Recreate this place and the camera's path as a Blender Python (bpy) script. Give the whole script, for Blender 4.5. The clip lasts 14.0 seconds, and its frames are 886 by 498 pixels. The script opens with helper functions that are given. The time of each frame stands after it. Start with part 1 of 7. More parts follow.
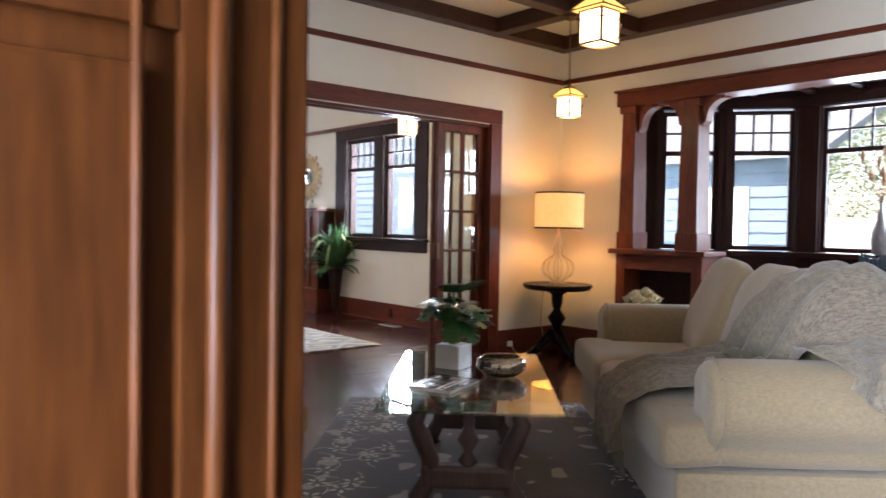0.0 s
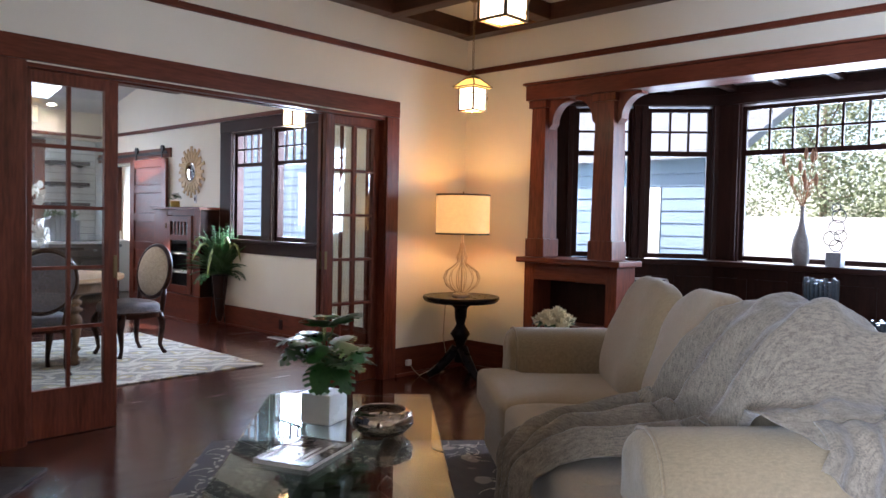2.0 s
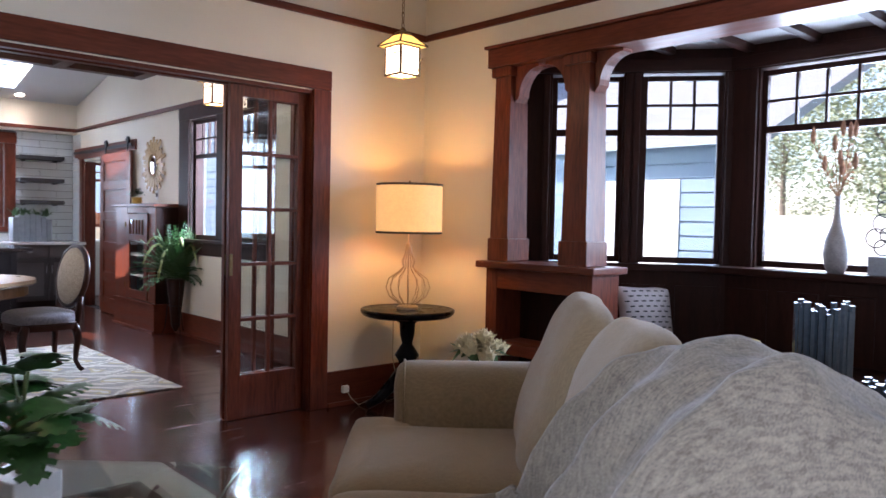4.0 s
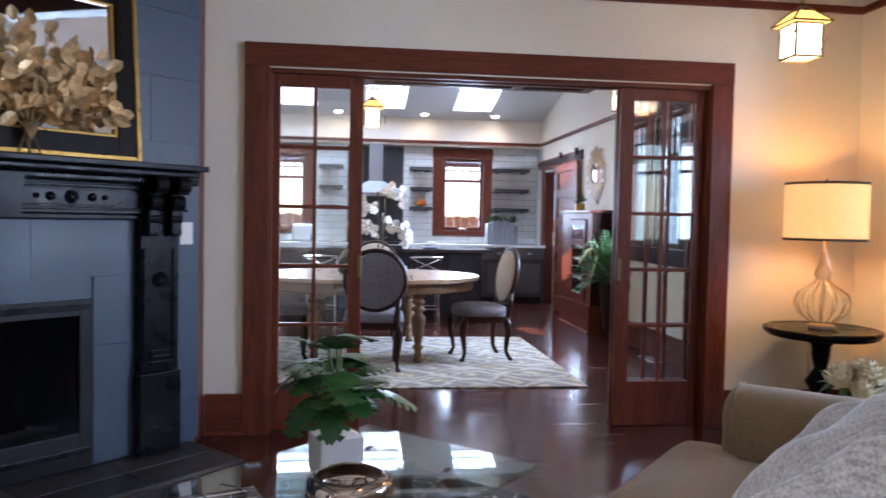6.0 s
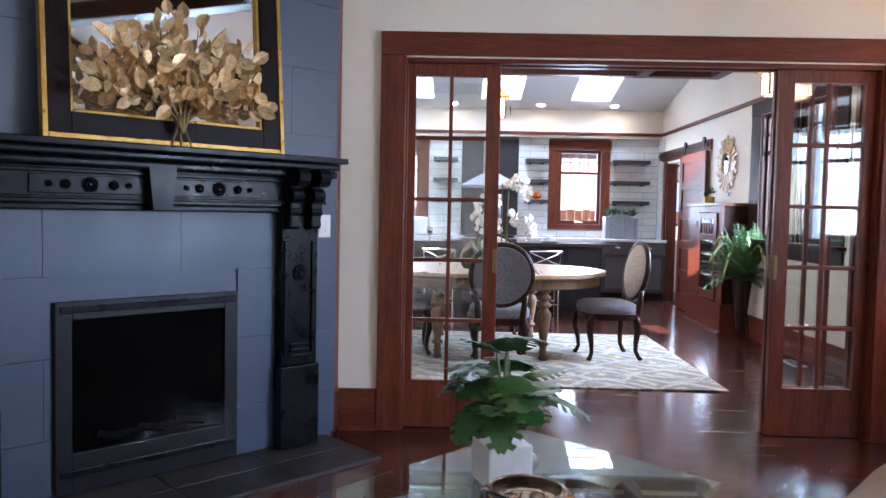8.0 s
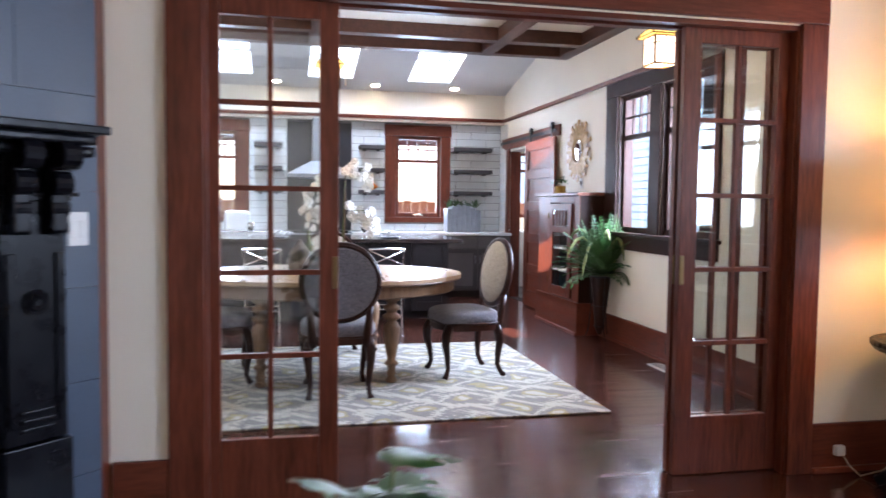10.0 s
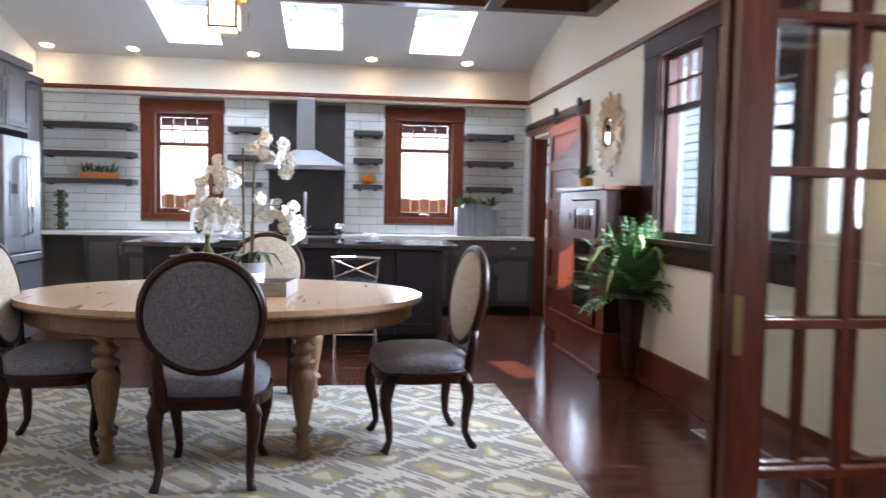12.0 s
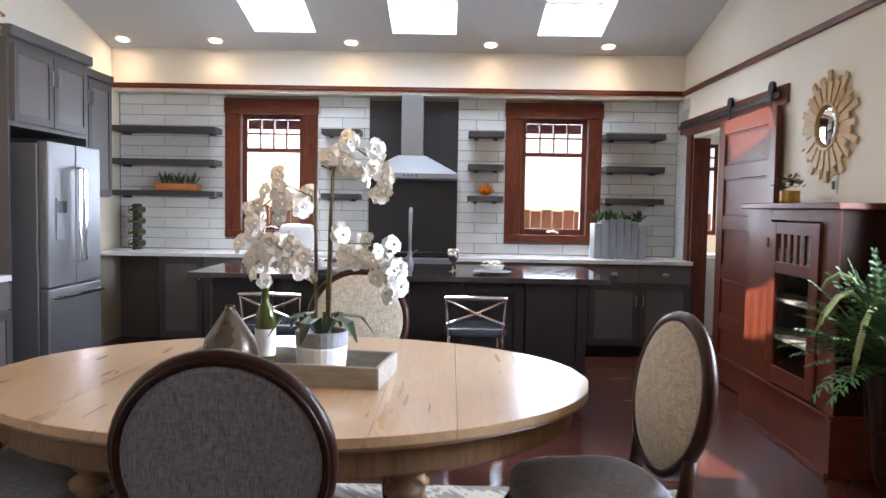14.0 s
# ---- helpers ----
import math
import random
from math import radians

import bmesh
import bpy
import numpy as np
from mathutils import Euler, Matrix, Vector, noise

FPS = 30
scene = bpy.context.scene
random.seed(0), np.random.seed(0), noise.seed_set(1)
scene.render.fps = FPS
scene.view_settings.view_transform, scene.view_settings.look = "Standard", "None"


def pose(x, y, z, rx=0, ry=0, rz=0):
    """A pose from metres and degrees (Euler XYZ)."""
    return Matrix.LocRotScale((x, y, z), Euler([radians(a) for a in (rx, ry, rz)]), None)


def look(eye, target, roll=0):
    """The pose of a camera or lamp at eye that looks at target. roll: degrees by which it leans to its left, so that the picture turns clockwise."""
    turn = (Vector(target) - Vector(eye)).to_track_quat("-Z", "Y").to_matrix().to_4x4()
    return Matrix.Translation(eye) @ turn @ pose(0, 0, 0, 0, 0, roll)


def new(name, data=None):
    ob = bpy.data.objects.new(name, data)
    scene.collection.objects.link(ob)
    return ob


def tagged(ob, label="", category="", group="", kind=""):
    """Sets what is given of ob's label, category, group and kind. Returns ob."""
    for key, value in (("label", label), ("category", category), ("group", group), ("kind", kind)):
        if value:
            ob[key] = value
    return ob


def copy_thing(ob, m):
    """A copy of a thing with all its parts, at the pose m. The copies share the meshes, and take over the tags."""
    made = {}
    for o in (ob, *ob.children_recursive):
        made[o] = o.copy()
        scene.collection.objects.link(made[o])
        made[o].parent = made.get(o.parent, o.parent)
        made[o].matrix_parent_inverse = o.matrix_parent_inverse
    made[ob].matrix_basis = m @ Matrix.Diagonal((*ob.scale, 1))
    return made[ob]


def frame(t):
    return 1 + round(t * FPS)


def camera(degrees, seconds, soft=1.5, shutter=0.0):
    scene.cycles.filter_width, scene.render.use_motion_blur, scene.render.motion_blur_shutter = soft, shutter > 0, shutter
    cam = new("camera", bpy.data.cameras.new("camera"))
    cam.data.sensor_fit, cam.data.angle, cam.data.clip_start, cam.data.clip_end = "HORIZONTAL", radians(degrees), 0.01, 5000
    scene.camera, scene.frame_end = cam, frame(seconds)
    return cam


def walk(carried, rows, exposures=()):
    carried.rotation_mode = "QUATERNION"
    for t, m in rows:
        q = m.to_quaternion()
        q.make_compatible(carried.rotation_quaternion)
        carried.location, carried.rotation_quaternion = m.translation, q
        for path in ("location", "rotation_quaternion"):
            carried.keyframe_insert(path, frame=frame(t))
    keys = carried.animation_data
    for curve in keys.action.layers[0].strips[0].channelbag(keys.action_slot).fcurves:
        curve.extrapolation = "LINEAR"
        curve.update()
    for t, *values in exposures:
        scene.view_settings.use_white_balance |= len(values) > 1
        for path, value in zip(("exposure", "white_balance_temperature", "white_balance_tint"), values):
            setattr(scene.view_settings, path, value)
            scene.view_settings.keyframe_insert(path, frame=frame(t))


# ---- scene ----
cam = camera(61.0, 14.0, shutter=0.5)
PATH = [
    (0, (0.372, 0.168, 1.219), (1.664, 1.695, 1.16), 1.0),
    (0.5, (0.549, 0.335, 1.228), (1.947, 1.764, 1.158), 1.0),
    (1, (0.706, 0.443, 1.262), (2.146, 1.829, 1.191), 1.1),
    (1.5, (0.838, 0.506, 1.314), (2.295, 1.874, 1.245), 1.1),
    (2, (1.003, 0.631, 1.325), (2.462, 1.996, 1.253), 1.2),
    (2.5, (1.287, 0.834, 1.288), (2.741, 2.206, 1.218), 1.1),
    (2.7, (1.425, 0.941, 1.309), (2.885, 2.305, 1.227), 1.0),
    (4.8, (2.804, 0.806, 1.298), (3.839, 2.516, 1.232), 1.2),
    (5, (2.846, 0.779, 1.306), (3.739, 2.567, 1.237), 1.1),
    (5.5, (2.934, 0.745, 1.288), (3.443, 2.678, 1.223), 1.1),
    (6, (2.996, 0.704, 1.303), (3.229, 2.689, 1.224), 1.1),
    (6.5, (3.004, 0.689, 1.32), (3.102, 2.685, 1.226), 1.1),
    (7, (2.976, 0.695, 1.323), (2.975, 2.693, 1.224), 1.2),
    (7.2, (2.961, 0.694, 1.322), (2.918, 2.691, 1.222), 1.2),
    (9.3, (2.533, 1.637, 1.26), (2.659, 3.63, 1.15), 0.8),
    (9.5, (2.568, 1.762, 1.266), (2.801, 3.745, 1.155), 0.9),
    (10, (2.8, 2.044, 1.302), (3.217, 3.996, 1.185), 0.7),
    (10.5, (3.079, 2.411, 1.307), (3.572, 4.346, 1.19), 0.8),
    (11, (3.384, 2.824, 1.282), (3.901, 4.753, 1.17), 0.9),
    (11.5, (3.624, 3.231, 1.268), (4.074, 5.177, 1.156), 1.1),
    (12, (3.762, 3.688, 1.268), (4.023, 5.668, 1.153), 1.1),
    (12.5, (3.787, 4.178, 1.251), (3.89, 6.172, 1.14), 1.2),
    (13, (3.74, 4.607, 1.268), (3.763, 6.603, 1.155), 1.1),
    (13.5, (3.712, 4.986, 1.31), (3.706, 6.983, 1.195), 1.0),
    (14, (3.691, 5.231, 1.387), (3.674, 7.228, 1.275), 1.0),
]
walk(cam, [(t, look(eye, target, roll)) for t, eye, target, roll in PATH],
     exposures=[(0.0, 1.66, 6850, 23), (0.5, 1.7, 6350, 23), (1.5, 1.58, 6300, 23), (2.5, 1.48, 6400, 26), (5.0, 1.55, 6100, 27), (7.0, 1.92, 6000, 26), (9.5, 2.25, 6300, 26), (11.0, 1.55, 6350, 25), (12.5, 1.66, 6950, 23), (14.0, 1.48, 7150, 24)])

# world and large lights
world = bpy.data.worlds.new("sky")
scene.world = world
world.use_nodes = True
wn = world.node_tree
sky = wn.nodes.new("ShaderNodeTexSky")
sky.sky_type = "NISHITA"
sky.sun_disc = False
sky.sun_elevation = radians(42)
sky.sun_rotation = radians(-53)
wn.links.new(sky.outputs[0], wn.nodes["Background"].inputs[0])
wn.nodes["Background"].inputs[1].default_value = 0.15


def lamp(name, kind, m, power, color=(1, 1, 1), size=0.1, size_y=None, angle=None):
    data = bpy.data.lights.new(name, kind)
    data.energy, data.color = power, color
    if kind == "AREA":
        data.shape, data.size, data.size_y = "RECTANGLE", size, size_y or size
    elif kind == "SUN":
        data.angle = radians(size)
    else:
        data.shadow_soft_size = size
    if kind == "SPOT":
        data.spot_size, data.spot_blend = radians(angle), 0.6
    ob = new(name, data)
    ob.matrix_basis = m
    return ob


SUN_WAY = Vector((1.05, -0.79, -1.18))
lamp("sun", "SUN", look((0, 0, 0), SUN_WAY), 5.0, (1, 0.94, 0.85), 0.5)
DAY = (0.62, 0.81, 1.0)
WARM = (1.0, 0.74, 0.44)


# Area lamps added outside openings, standing in for the sky's light.
def opening_light(x, y, z, tx, ty, tz, w, h, power):
    lamp("window_daylight", "AREA", look((x, y, z), (tx, ty, tz)), power, DAY, w, h)


opening_light(7.62, 2.38, 1.7, 3, 2.38, 1.2, 1.5, 1.2, 56)
opening_light(7.45, 3.95, 1.7, 4, 1.2, 1.2, 1.2, 1.2, 12)
opening_light(7.45, 0.8, 1.7, 4, 3.5, 1.2, 1.2, 1.2, 15)
opening_light(6.75, 8.5, 1.8, 3, 8.5, 0.8, 0.9, 1.4, 140)
opening_light(6.75, 7.55, 1.8, 3, 7.5, 0.8, 0.9, 1.4, 140)
opening_light(1.89, 13.12, 1.7, 1.89, 9, 1.2, 0.6, 1.1, 15)
opening_light(4.73, 13.12, 1.7, 4.73, 9, 1.2, 0.6, 1.1, 15)
for sx in (2.13, 3.42, 4.76):
    opening_light(sx, 11.85, 3.5, sx, 11.5, 0, 0.5, 0.95, 21)
# Added lamp outside the open front door, in place of its daylight.
opening_light(-1.7, 0.3, 1.4, 3, 1.4, 0.8, 1.3, 1.9, 330)


# materials
def links(m):
    return m.node_tree.nodes, m.node_tree.links


def mat(name, base, rough=0.5, metal=0.0, var=0.12, scale=5.0, bump=0.15, bscale=90.0, coat=0.0, stretch=(1, 1, 1), spec=0.5, piece=0.0, stain=0.0, emit=0.0, rvar=0.08, trans=0.0):
    m = bpy.data.materials.new(name)
    m.use_nodes = True
    n, l = links(m)
    p = n["Principled BSDF"]
    tc = n.new("ShaderNodeTexCoord")
    mp = n.new("ShaderNodeMapping")
    mp.inputs["Scale"].default_value = stretch
    l.new(tc.outputs["Object"], mp.inputs[0])
    a = n.new("ShaderNodeTexNoise")
    a.inputs["Scale"].default_value, a.inputs["Detail"].default_value = scale, 6
    b = n.new("ShaderNodeTexNoise")
    b.inputs["Scale"].default_value, b.inputs["Detail"].default_value = bscale, 4
    for t in (a, b):
        l.new(mp.outputs[0], t.inputs["Vector"])
    add = n.new("ShaderNodeMath")
    add.operation = "ADD"
    l.new(a.outputs["Fac"], add.inputs[0])
    l.new(b.outputs["Fac"], add.inputs[1])
    mr = n.new("ShaderNodeMapRange")
    mr.inputs[1].default_value, mr.inputs[2].default_value = 0.65, 1.35
    mr.inputs[3].default_value, mr.inputs[4].default_value = 1 - var, 1 + var
    l.new(add.outputs[0], mr.inputs[0])
    val = mr.outputs[0]
    if piece:
        oi = n.new("ShaderNodeObjectInfo")
        pr = n.new("ShaderNodeMapRange")
        pr.inputs[3].default_value, pr.inputs[4].default_value = 1 - piece, 1 + piece
        l.new(oi.outputs["Random"], pr.inputs[0])
        mu = n.new("ShaderNodeMath")
        mu.operation = "MULTIPLY"
        l.new(val, mu.inputs[0])
        l.new(pr.outputs[0], mu.inputs[1])
        val = mu.outputs[0]
    if stain:
        c = n.new("ShaderNodeTexNoise")
        c.inputs["Scale"].default_value, c.inputs["Detail"].default_value = 1.3, 3
        l.new(tc.outputs["Object"], c.inputs["Vector"])
        sr = n.new("ShaderNodeMapRange")
        sr.inputs[1].default_value, sr.inputs[2].default_value = 0.35, 0.65
        sr.inputs[3].default_value, sr.inputs[4].default_value = 1 - stain, 1 + stain * 0.5
        l.new(c.outputs["Fac"], sr.inputs[0])
        mu = n.new("ShaderNodeMath")
        mu.operation = "MULTIPLY"
        l.new(val, mu.inputs[0])
        l.new(sr.outputs[0], mu.inputs[1])
        val = mu.outputs[0]
    mix = n.new("ShaderNodeMix")
    mix.data_type, mix.blend_type = "RGBA", "MULTIPLY"
    mix.inputs["Factor"].default_value = 1
    mix.inputs["A"].default_value = (*base, 1)
    l.new(val, mix.inputs["B"])
    l.new(mix.outputs["Result"], p.inputs["Base Color"])
    rr = n.new("ShaderNodeMapRange")
    rr.inputs[1].default_value, rr.inputs[2].default_value = 0.3, 0.7
    rr.inputs[3].default_value, rr.inputs[4].default_value = max(0.02, rough - rvar), min(1, rough + rvar)
    l.new(a.outputs["Fac"], rr.inputs[0])
    l.new(rr.outputs[0], p.inputs["Roughness"])
    p.inputs["Metallic"].default_value = metal
    p.inputs["Coat Weight"].default_value = coat
    p.inputs["Coat Roughness"].default_value = 0.12
    p.inputs["Specular IOR Level"].default_value = spec
    p.inputs["Transmission Weight"].default_value = trans
    if bump:
        bp = n.new("ShaderNodeBump")
        bp.inputs["Strength"].default_value, bp.inputs["Distance"].default_value = bump, 0.004
        l.new(b.outputs["Fac"], bp.inputs["Height"])
        l.new(bp.outputs[0], p.inputs["Normal"])
    if emit:
        p.inputs["Emission Color"].default_value = (*base, 1)
        p.inputs["Emission Strength"].default_value = emit
    return m


def wood(name, base, rough=0.35, axis="z", var=0.35, coat=0.1, piece=0.0, stain=0.1, spec=0.3, bump=0.12):
    s = {"x": (0.12, 1, 1), "y": (1, 0.12, 1), "z": (1, 1, 0.12)}[axis]
    return mat(name, base, rough, 0, var, 14, bump, 75, coat, s, piece=piece, stain=stain, spec=spec)


def weave(name, base, var=0.35, rough=0.95, scale=260):
    m = mat(name, base, rough, 0, min(0.06, var * 0.2), 5, 0, 40, spec=0.2)
    n, l = links(m)
    p = n["Principled BSDF"]
    tc = n.new("ShaderNodeTexCoord")
    hs = []
    for i, st in enumerate(((1, 0.13, 0.13), (0.13, 1, 1))):
        mp = n.new("ShaderNodeMapping")
        mp.inputs["Scale"].default_value = st
        l.new(tc.outputs["Object"], mp.inputs[0])
        t = n.new("ShaderNodeTexNoise")
        t.inputs["Scale"].default_value, t.inputs["Detail"].default_value = scale, 2
        l.new(mp.outputs[0], t.inputs["Vector"])
        hs.append(t.outputs["Fac"])
    ad = n.new("ShaderNodeMath")
    l.new(hs[0], ad.inputs[0])
    l.new(hs[1], ad.inputs[1])
    mr = n.new("ShaderNodeMapRange")
    mr.inputs[1].default_value, mr.inputs[2].default_value = 0.7, 1.3
    mr.inputs[3].default_value, mr.inputs[4].default_value = 1 - var, 1 + var
    l.new(ad.outputs[0], mr.inputs[0])
    mix = n.new("ShaderNodeMix")
    mix.data_type, mix.blend_type = "RGBA", "MULTIPLY"
    mix.inputs["Factor"].default_value = 1
    old = p.inputs["Base Color"].links[0].from_socket
    l.new(old, mix.inputs["A"])
    l.new(mr.outputs[0], mix.inputs["B"])
    l.new(mix.outputs["Result"], p.inputs["Base Color"])
    bp = n.new("ShaderNodeBump")
    bp.inputs["Strength"].default_value, bp.inputs["Distance"].default_value = 0.5, 0.002
    l.new(ad.outputs[0], bp.inputs["Height"])
    l.new(bp.outputs[0], p.inputs["Normal"])
    p.inputs["Sheen Weight"].default_value = 0.25
    return m


def pane_glass(name, tint=(0.97, 0.985, 0.98), facing=0.04, rough=0.0):
    m = bpy.data.materials.new(name)
    m.use_nodes = True
    n, l = links(m)
    n.remove(n["Principled BSDF"])
    tr, gl, mx, lw = (n.new("ShaderNode" + k) for k in ("BsdfTransparent", "BsdfGlossy", "MixShader", "LayerWeight"))
    tr.inputs[0].default_value = (*tint, 1)
    gl.inputs["Roughness"].default_value = rough
    lw.inputs["Blend"].default_value = 0.5
    pw, ma = n.new("ShaderNodeMath"), n.new("ShaderNodeMath")
    pw.operation, ma.operation = "POWER", "MULTIPLY_ADD"
    pw.inputs[1].default_value = 5
    ma.inputs[1].default_value, ma.inputs[2].default_value = 1 - facing, facing
    l.new(lw.outputs["Facing"], pw.inputs[0])
    l.new(pw.outputs[0], ma.inputs[0])
    l.new(ma.outputs[0], mx.inputs[0])
    l.new(tr.outputs[0], mx.inputs[1])
    l.new(gl.outputs[0], mx.inputs[2])
    l.new(mx.outputs[0], n["Material Output"].inputs[0])
    return m


def glow(name, color, strength, shade=0.6):
    m = mat(name, color, 0.6, var=0.1, scale=20, bump=0)
    p = links(m)[0]["Principled BSDF"]
    p.inputs["Emission Color"].default_value = (*color, 1)
    p.inputs["Emission Strength"].default_value = strength
    return m


M_TRIM = wood("red_brown_trim_vertical", (0.135, 0.033, 0.017), 0.38, var=0.5, coat=0.05, spec=0.22)
M_TRIMX = wood("red_brown_trim_along_x", (0.135, 0.033, 0.017), 0.38, "x", coat=0.04, spec=0.2)
M_TRIMY = wood("red_brown_trim_along_y", (0.135, 0.033, 0.017), 0.38, "y", coat=0.04, spec=0.2)
# Much darker brown than M_TRIM, for the bay, dining windows and inner panels.
M_DARK = wood("dark_brown_trim", (0.026, 0.009, 0.006), 0.45, coat=0.0, spec=0.12)
M_DARKX = wood("dark_brown_trim_along_x", (0.026, 0.009, 0.006), 0.45, "x", coat=0.0, spec=0.12)
M_DARKY = wood("dark_brown_trim_along_y", (0.03, 0.01, 0.007), 0.45, "y", coat=0.0, spec=0.12)
M_DOORW = wood("varnished_fir", (0.042, 0.0118, 0.0026), 0.45, "z", 0.5, 0.0, spec=0.1)
M_BEAM = wood("ceiling_beam_wood", (0.065, 0.024, 0.014), 0.42, "y")
M_FLOOR = wood("dark_floor_boards", (0.072, 0.022, 0.014), 0.2, "x", 0.4, 0.3, 0.22, spec=0.5, bump=0.03)
M_GAP = mat("floor_gap", (0.012, 0.006, 0.004), 0.7)
M_WALL = mat("cream_wall_paint", (0.82, 0.76, 0.64), 0.7, var=0.025, scale=3, bump=0.08, bscale=160, stain=0.02)
M_CEIL = mat("ceiling_paint", (0.82, 0.78, 0.68), 0.75, var=0.02, bump=0.06, bscale=150)
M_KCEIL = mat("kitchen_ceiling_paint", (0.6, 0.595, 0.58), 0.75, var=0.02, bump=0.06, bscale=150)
# White boards greyed; the bay's dim light is put into the colour.
M_BAYCEIL = mat("shaded_white_boards", (0.36, 0.34, 0.33), 0.7, var=0.08, scale=4, bump=0.1, stretch=(1, 8, 1))
M_SLATE = mat("slate_grey_paint", (0.054, 0.08, 0.122), 0.45, var=0.1, scale=4, bump=0.05, piece=0.06)
M_BLACK = mat("black_gloss_paint", (0.004, 0.004, 0.006), 0.3, var=0.2, scale=12, bump=0.03, spec=0.14)
M_BLACKM = mat("black_metal", (0.012, 0.012, 0.014), 0.4, 0.2, var=0.2, spec=0.3)
# Near-black colour standing in for the deep shade inside the firebox.
M_FIREBOX = mat("dark_firebox", (0.006, 0.006, 0.007), 0.9, spec=0.03)
M_HEARTH = mat("hearth_slate", (0.03, 0.026, 0.025), 0.45, var=0.3, scale=6, bump=0.3, bscale=25, piece=0.2)
M_GLASS = pane_glass("window_glass")
M_DOORGLASS = pane_glass("door_glass", (0.95, 0.97, 0.96), 0.085)
M_TABLEGLASS = pane_glass("table_glass", (0.82, 0.93, 0.89), 0.2)
M_MIRROR = mat("mirror_silver", (0.85, 0.86, 0.86), 0.03, 1.0, var=0.01, bump=0, rvar=0.01)
M_GOLD = mat("gold_leaf_metal", (0.74, 0.53, 0.28), 0.36, 0.35, var=0.35, scale=30, bump=0.2, piece=0.2)
M_EBONY = wood("ebonised_frame", (0.009, 0.005, 0.004), 0.4, coat=0.0, spec=0.12)
M_GILT = mat("gilt_frame_edge", (0.45, 0.26, 0.06), 0.35, 0.7, var=0.25, scale=25)
M_PALEWOOD = wood("pale_sunburst_wood", (0.55, 0.36, 0.16), 0.45, "z", 0.2)
M_BEIGE = weave("beige_upholstery", (0.255, 0.19, 0.116), 0.17, 0.95, 420)
M_GREYF = weave("grey_chair_fabric", (0.15, 0.148, 0.17), 0.5, 0.95, 330)
M_OATF = weave("oatmeal_chair_fabric", (0.38, 0.33, 0.26), 0.4)
M_THROW = weave("grey_brown_throw", (0.165, 0.134, 0.1), 0.42, 0.95, 260)
M_WALNUT = wood("carved_walnut", (0.026, 0.0078, 0.0048), 0.34, coat=0.05, spec=0.2)
M_TABLE = wood("limed_table_top", (0.46, 0.3, 0.165), 0.3, "x", 0.15, 0.35)
M_TABLEG = wood("weathered_table_leg", (0.17, 0.095, 0.05), 0.45, "z", 0.35, 0.1)
M_LYRE = wood("grey_brown_carved_base", (0.09, 0.06, 0.055), 0.45)
M_CAB = mat("dark_grey_cabinet_paint", (0.06, 0.055, 0.055), 0.42, var=0.07, bump=0.05, spec=0.25)
M_CABF = mat("dark_grey_cabinet_face", (0.115, 0.106, 0.103), 0.4, var=0.07, bump=0.05, spec=0.25)
M_ISL = mat("black_brown_island_paint", (0.014, 0.011, 0.012), 0.35, var=0.15, spec=0.25)
M_ISLTOP = mat("polished_dark_stone", (0.03, 0.022, 0.022), 0.07, var=0.4, scale=30, bump=0.0)
M_STONE = mat("white_stone_counter", (0.72, 0.72, 0.7), 0.2, var=0.12, scale=7, bump=0)
M_TILE = mat("white_glazed_tile", (0.72, 0.75, 0.74), 0.16, var=0.03, scale=6, bump=0.05, bscale=15, piece=0.04)
M_GROUT = mat("dark_grout", (0.2, 0.2, 0.2), 0.9)
M_SLAB = mat("charcoal_backsplash", (0.022, 0.022, 0.026), 0.4, var=0.25, scale=10)
M_STEEL = mat("brushed_steel", (0.29, 0.3, 0.32), 0.45, 0.8, var=0.03, scale=20, bump=0.0, rvar=0.03)
M_CHROME = mat("chrome", (0.8, 0.8, 0.8), 0.08, 1.0, var=0.02, bump=0)
M_SMOKE = mat("smoky_mirrored_glass", (0.5, 0.42, 0.36), 0.05, 0.95, var=0.1, bump=0)
M_SHADE = glow("lit_cream_lampshade", (0.9, 0.5, 0.17), 0.3)
M_SHADETRIM = mat("brown_shade_trim", (0.1, 0.06, 0.03), 0.8)
M_LANTERN = glow("lit_lantern_glass", (1.0, 0.82, 0.56), 2.2)
M_LANTERNDIM = glow("dim_lantern_glass", (0.95, 0.8, 0.58), 1.1)
M_ROOFGLASS = glow("amber_lantern_roof", (0.85, 0.5, 0.1), 0.8)
M_BULB = glow("recessed_lamp", (1.0, 0.86, 0.62), 18)
M_BRASS = mat("aged_brass", (0.2, 0.13, 0.06), 0.4, 0.9, var=0.2)
M_PEWTER = mat("champagne_wire", (0.55, 0.47, 0.36), 0.35, 0.85, var=0.1)
M_LEAF = mat("glossy_green_leaf", (0.024, 0.092, 0.022), 0.33, var=0.35, scale=18, bump=0.2, bscale=60)
M_LEAF2 = mat("dull_green_leaf", (0.045, 0.1, 0.03), 0.5, var=0.4, scale=18, bump=0.2, bscale=60)
M_LEAF3 = mat("pale_green_plume", (0.24, 0.27, 0.11), 0.6, var=0.3, scale=20)
M_STEM = mat("plant_stem", (0.09, 0.13, 0.04), 0.55)
M_PETAL = mat("white_orchid_petal", (0.66, 0.65, 0.61), 0.85, var=0.08, scale=30, bump=0.1)
M_ORCHIDLEAF = mat("dark_orchid_leaf", (0.016, 0.04, 0.014), 0.45, var=0.3, scale=18, bump=0.1)
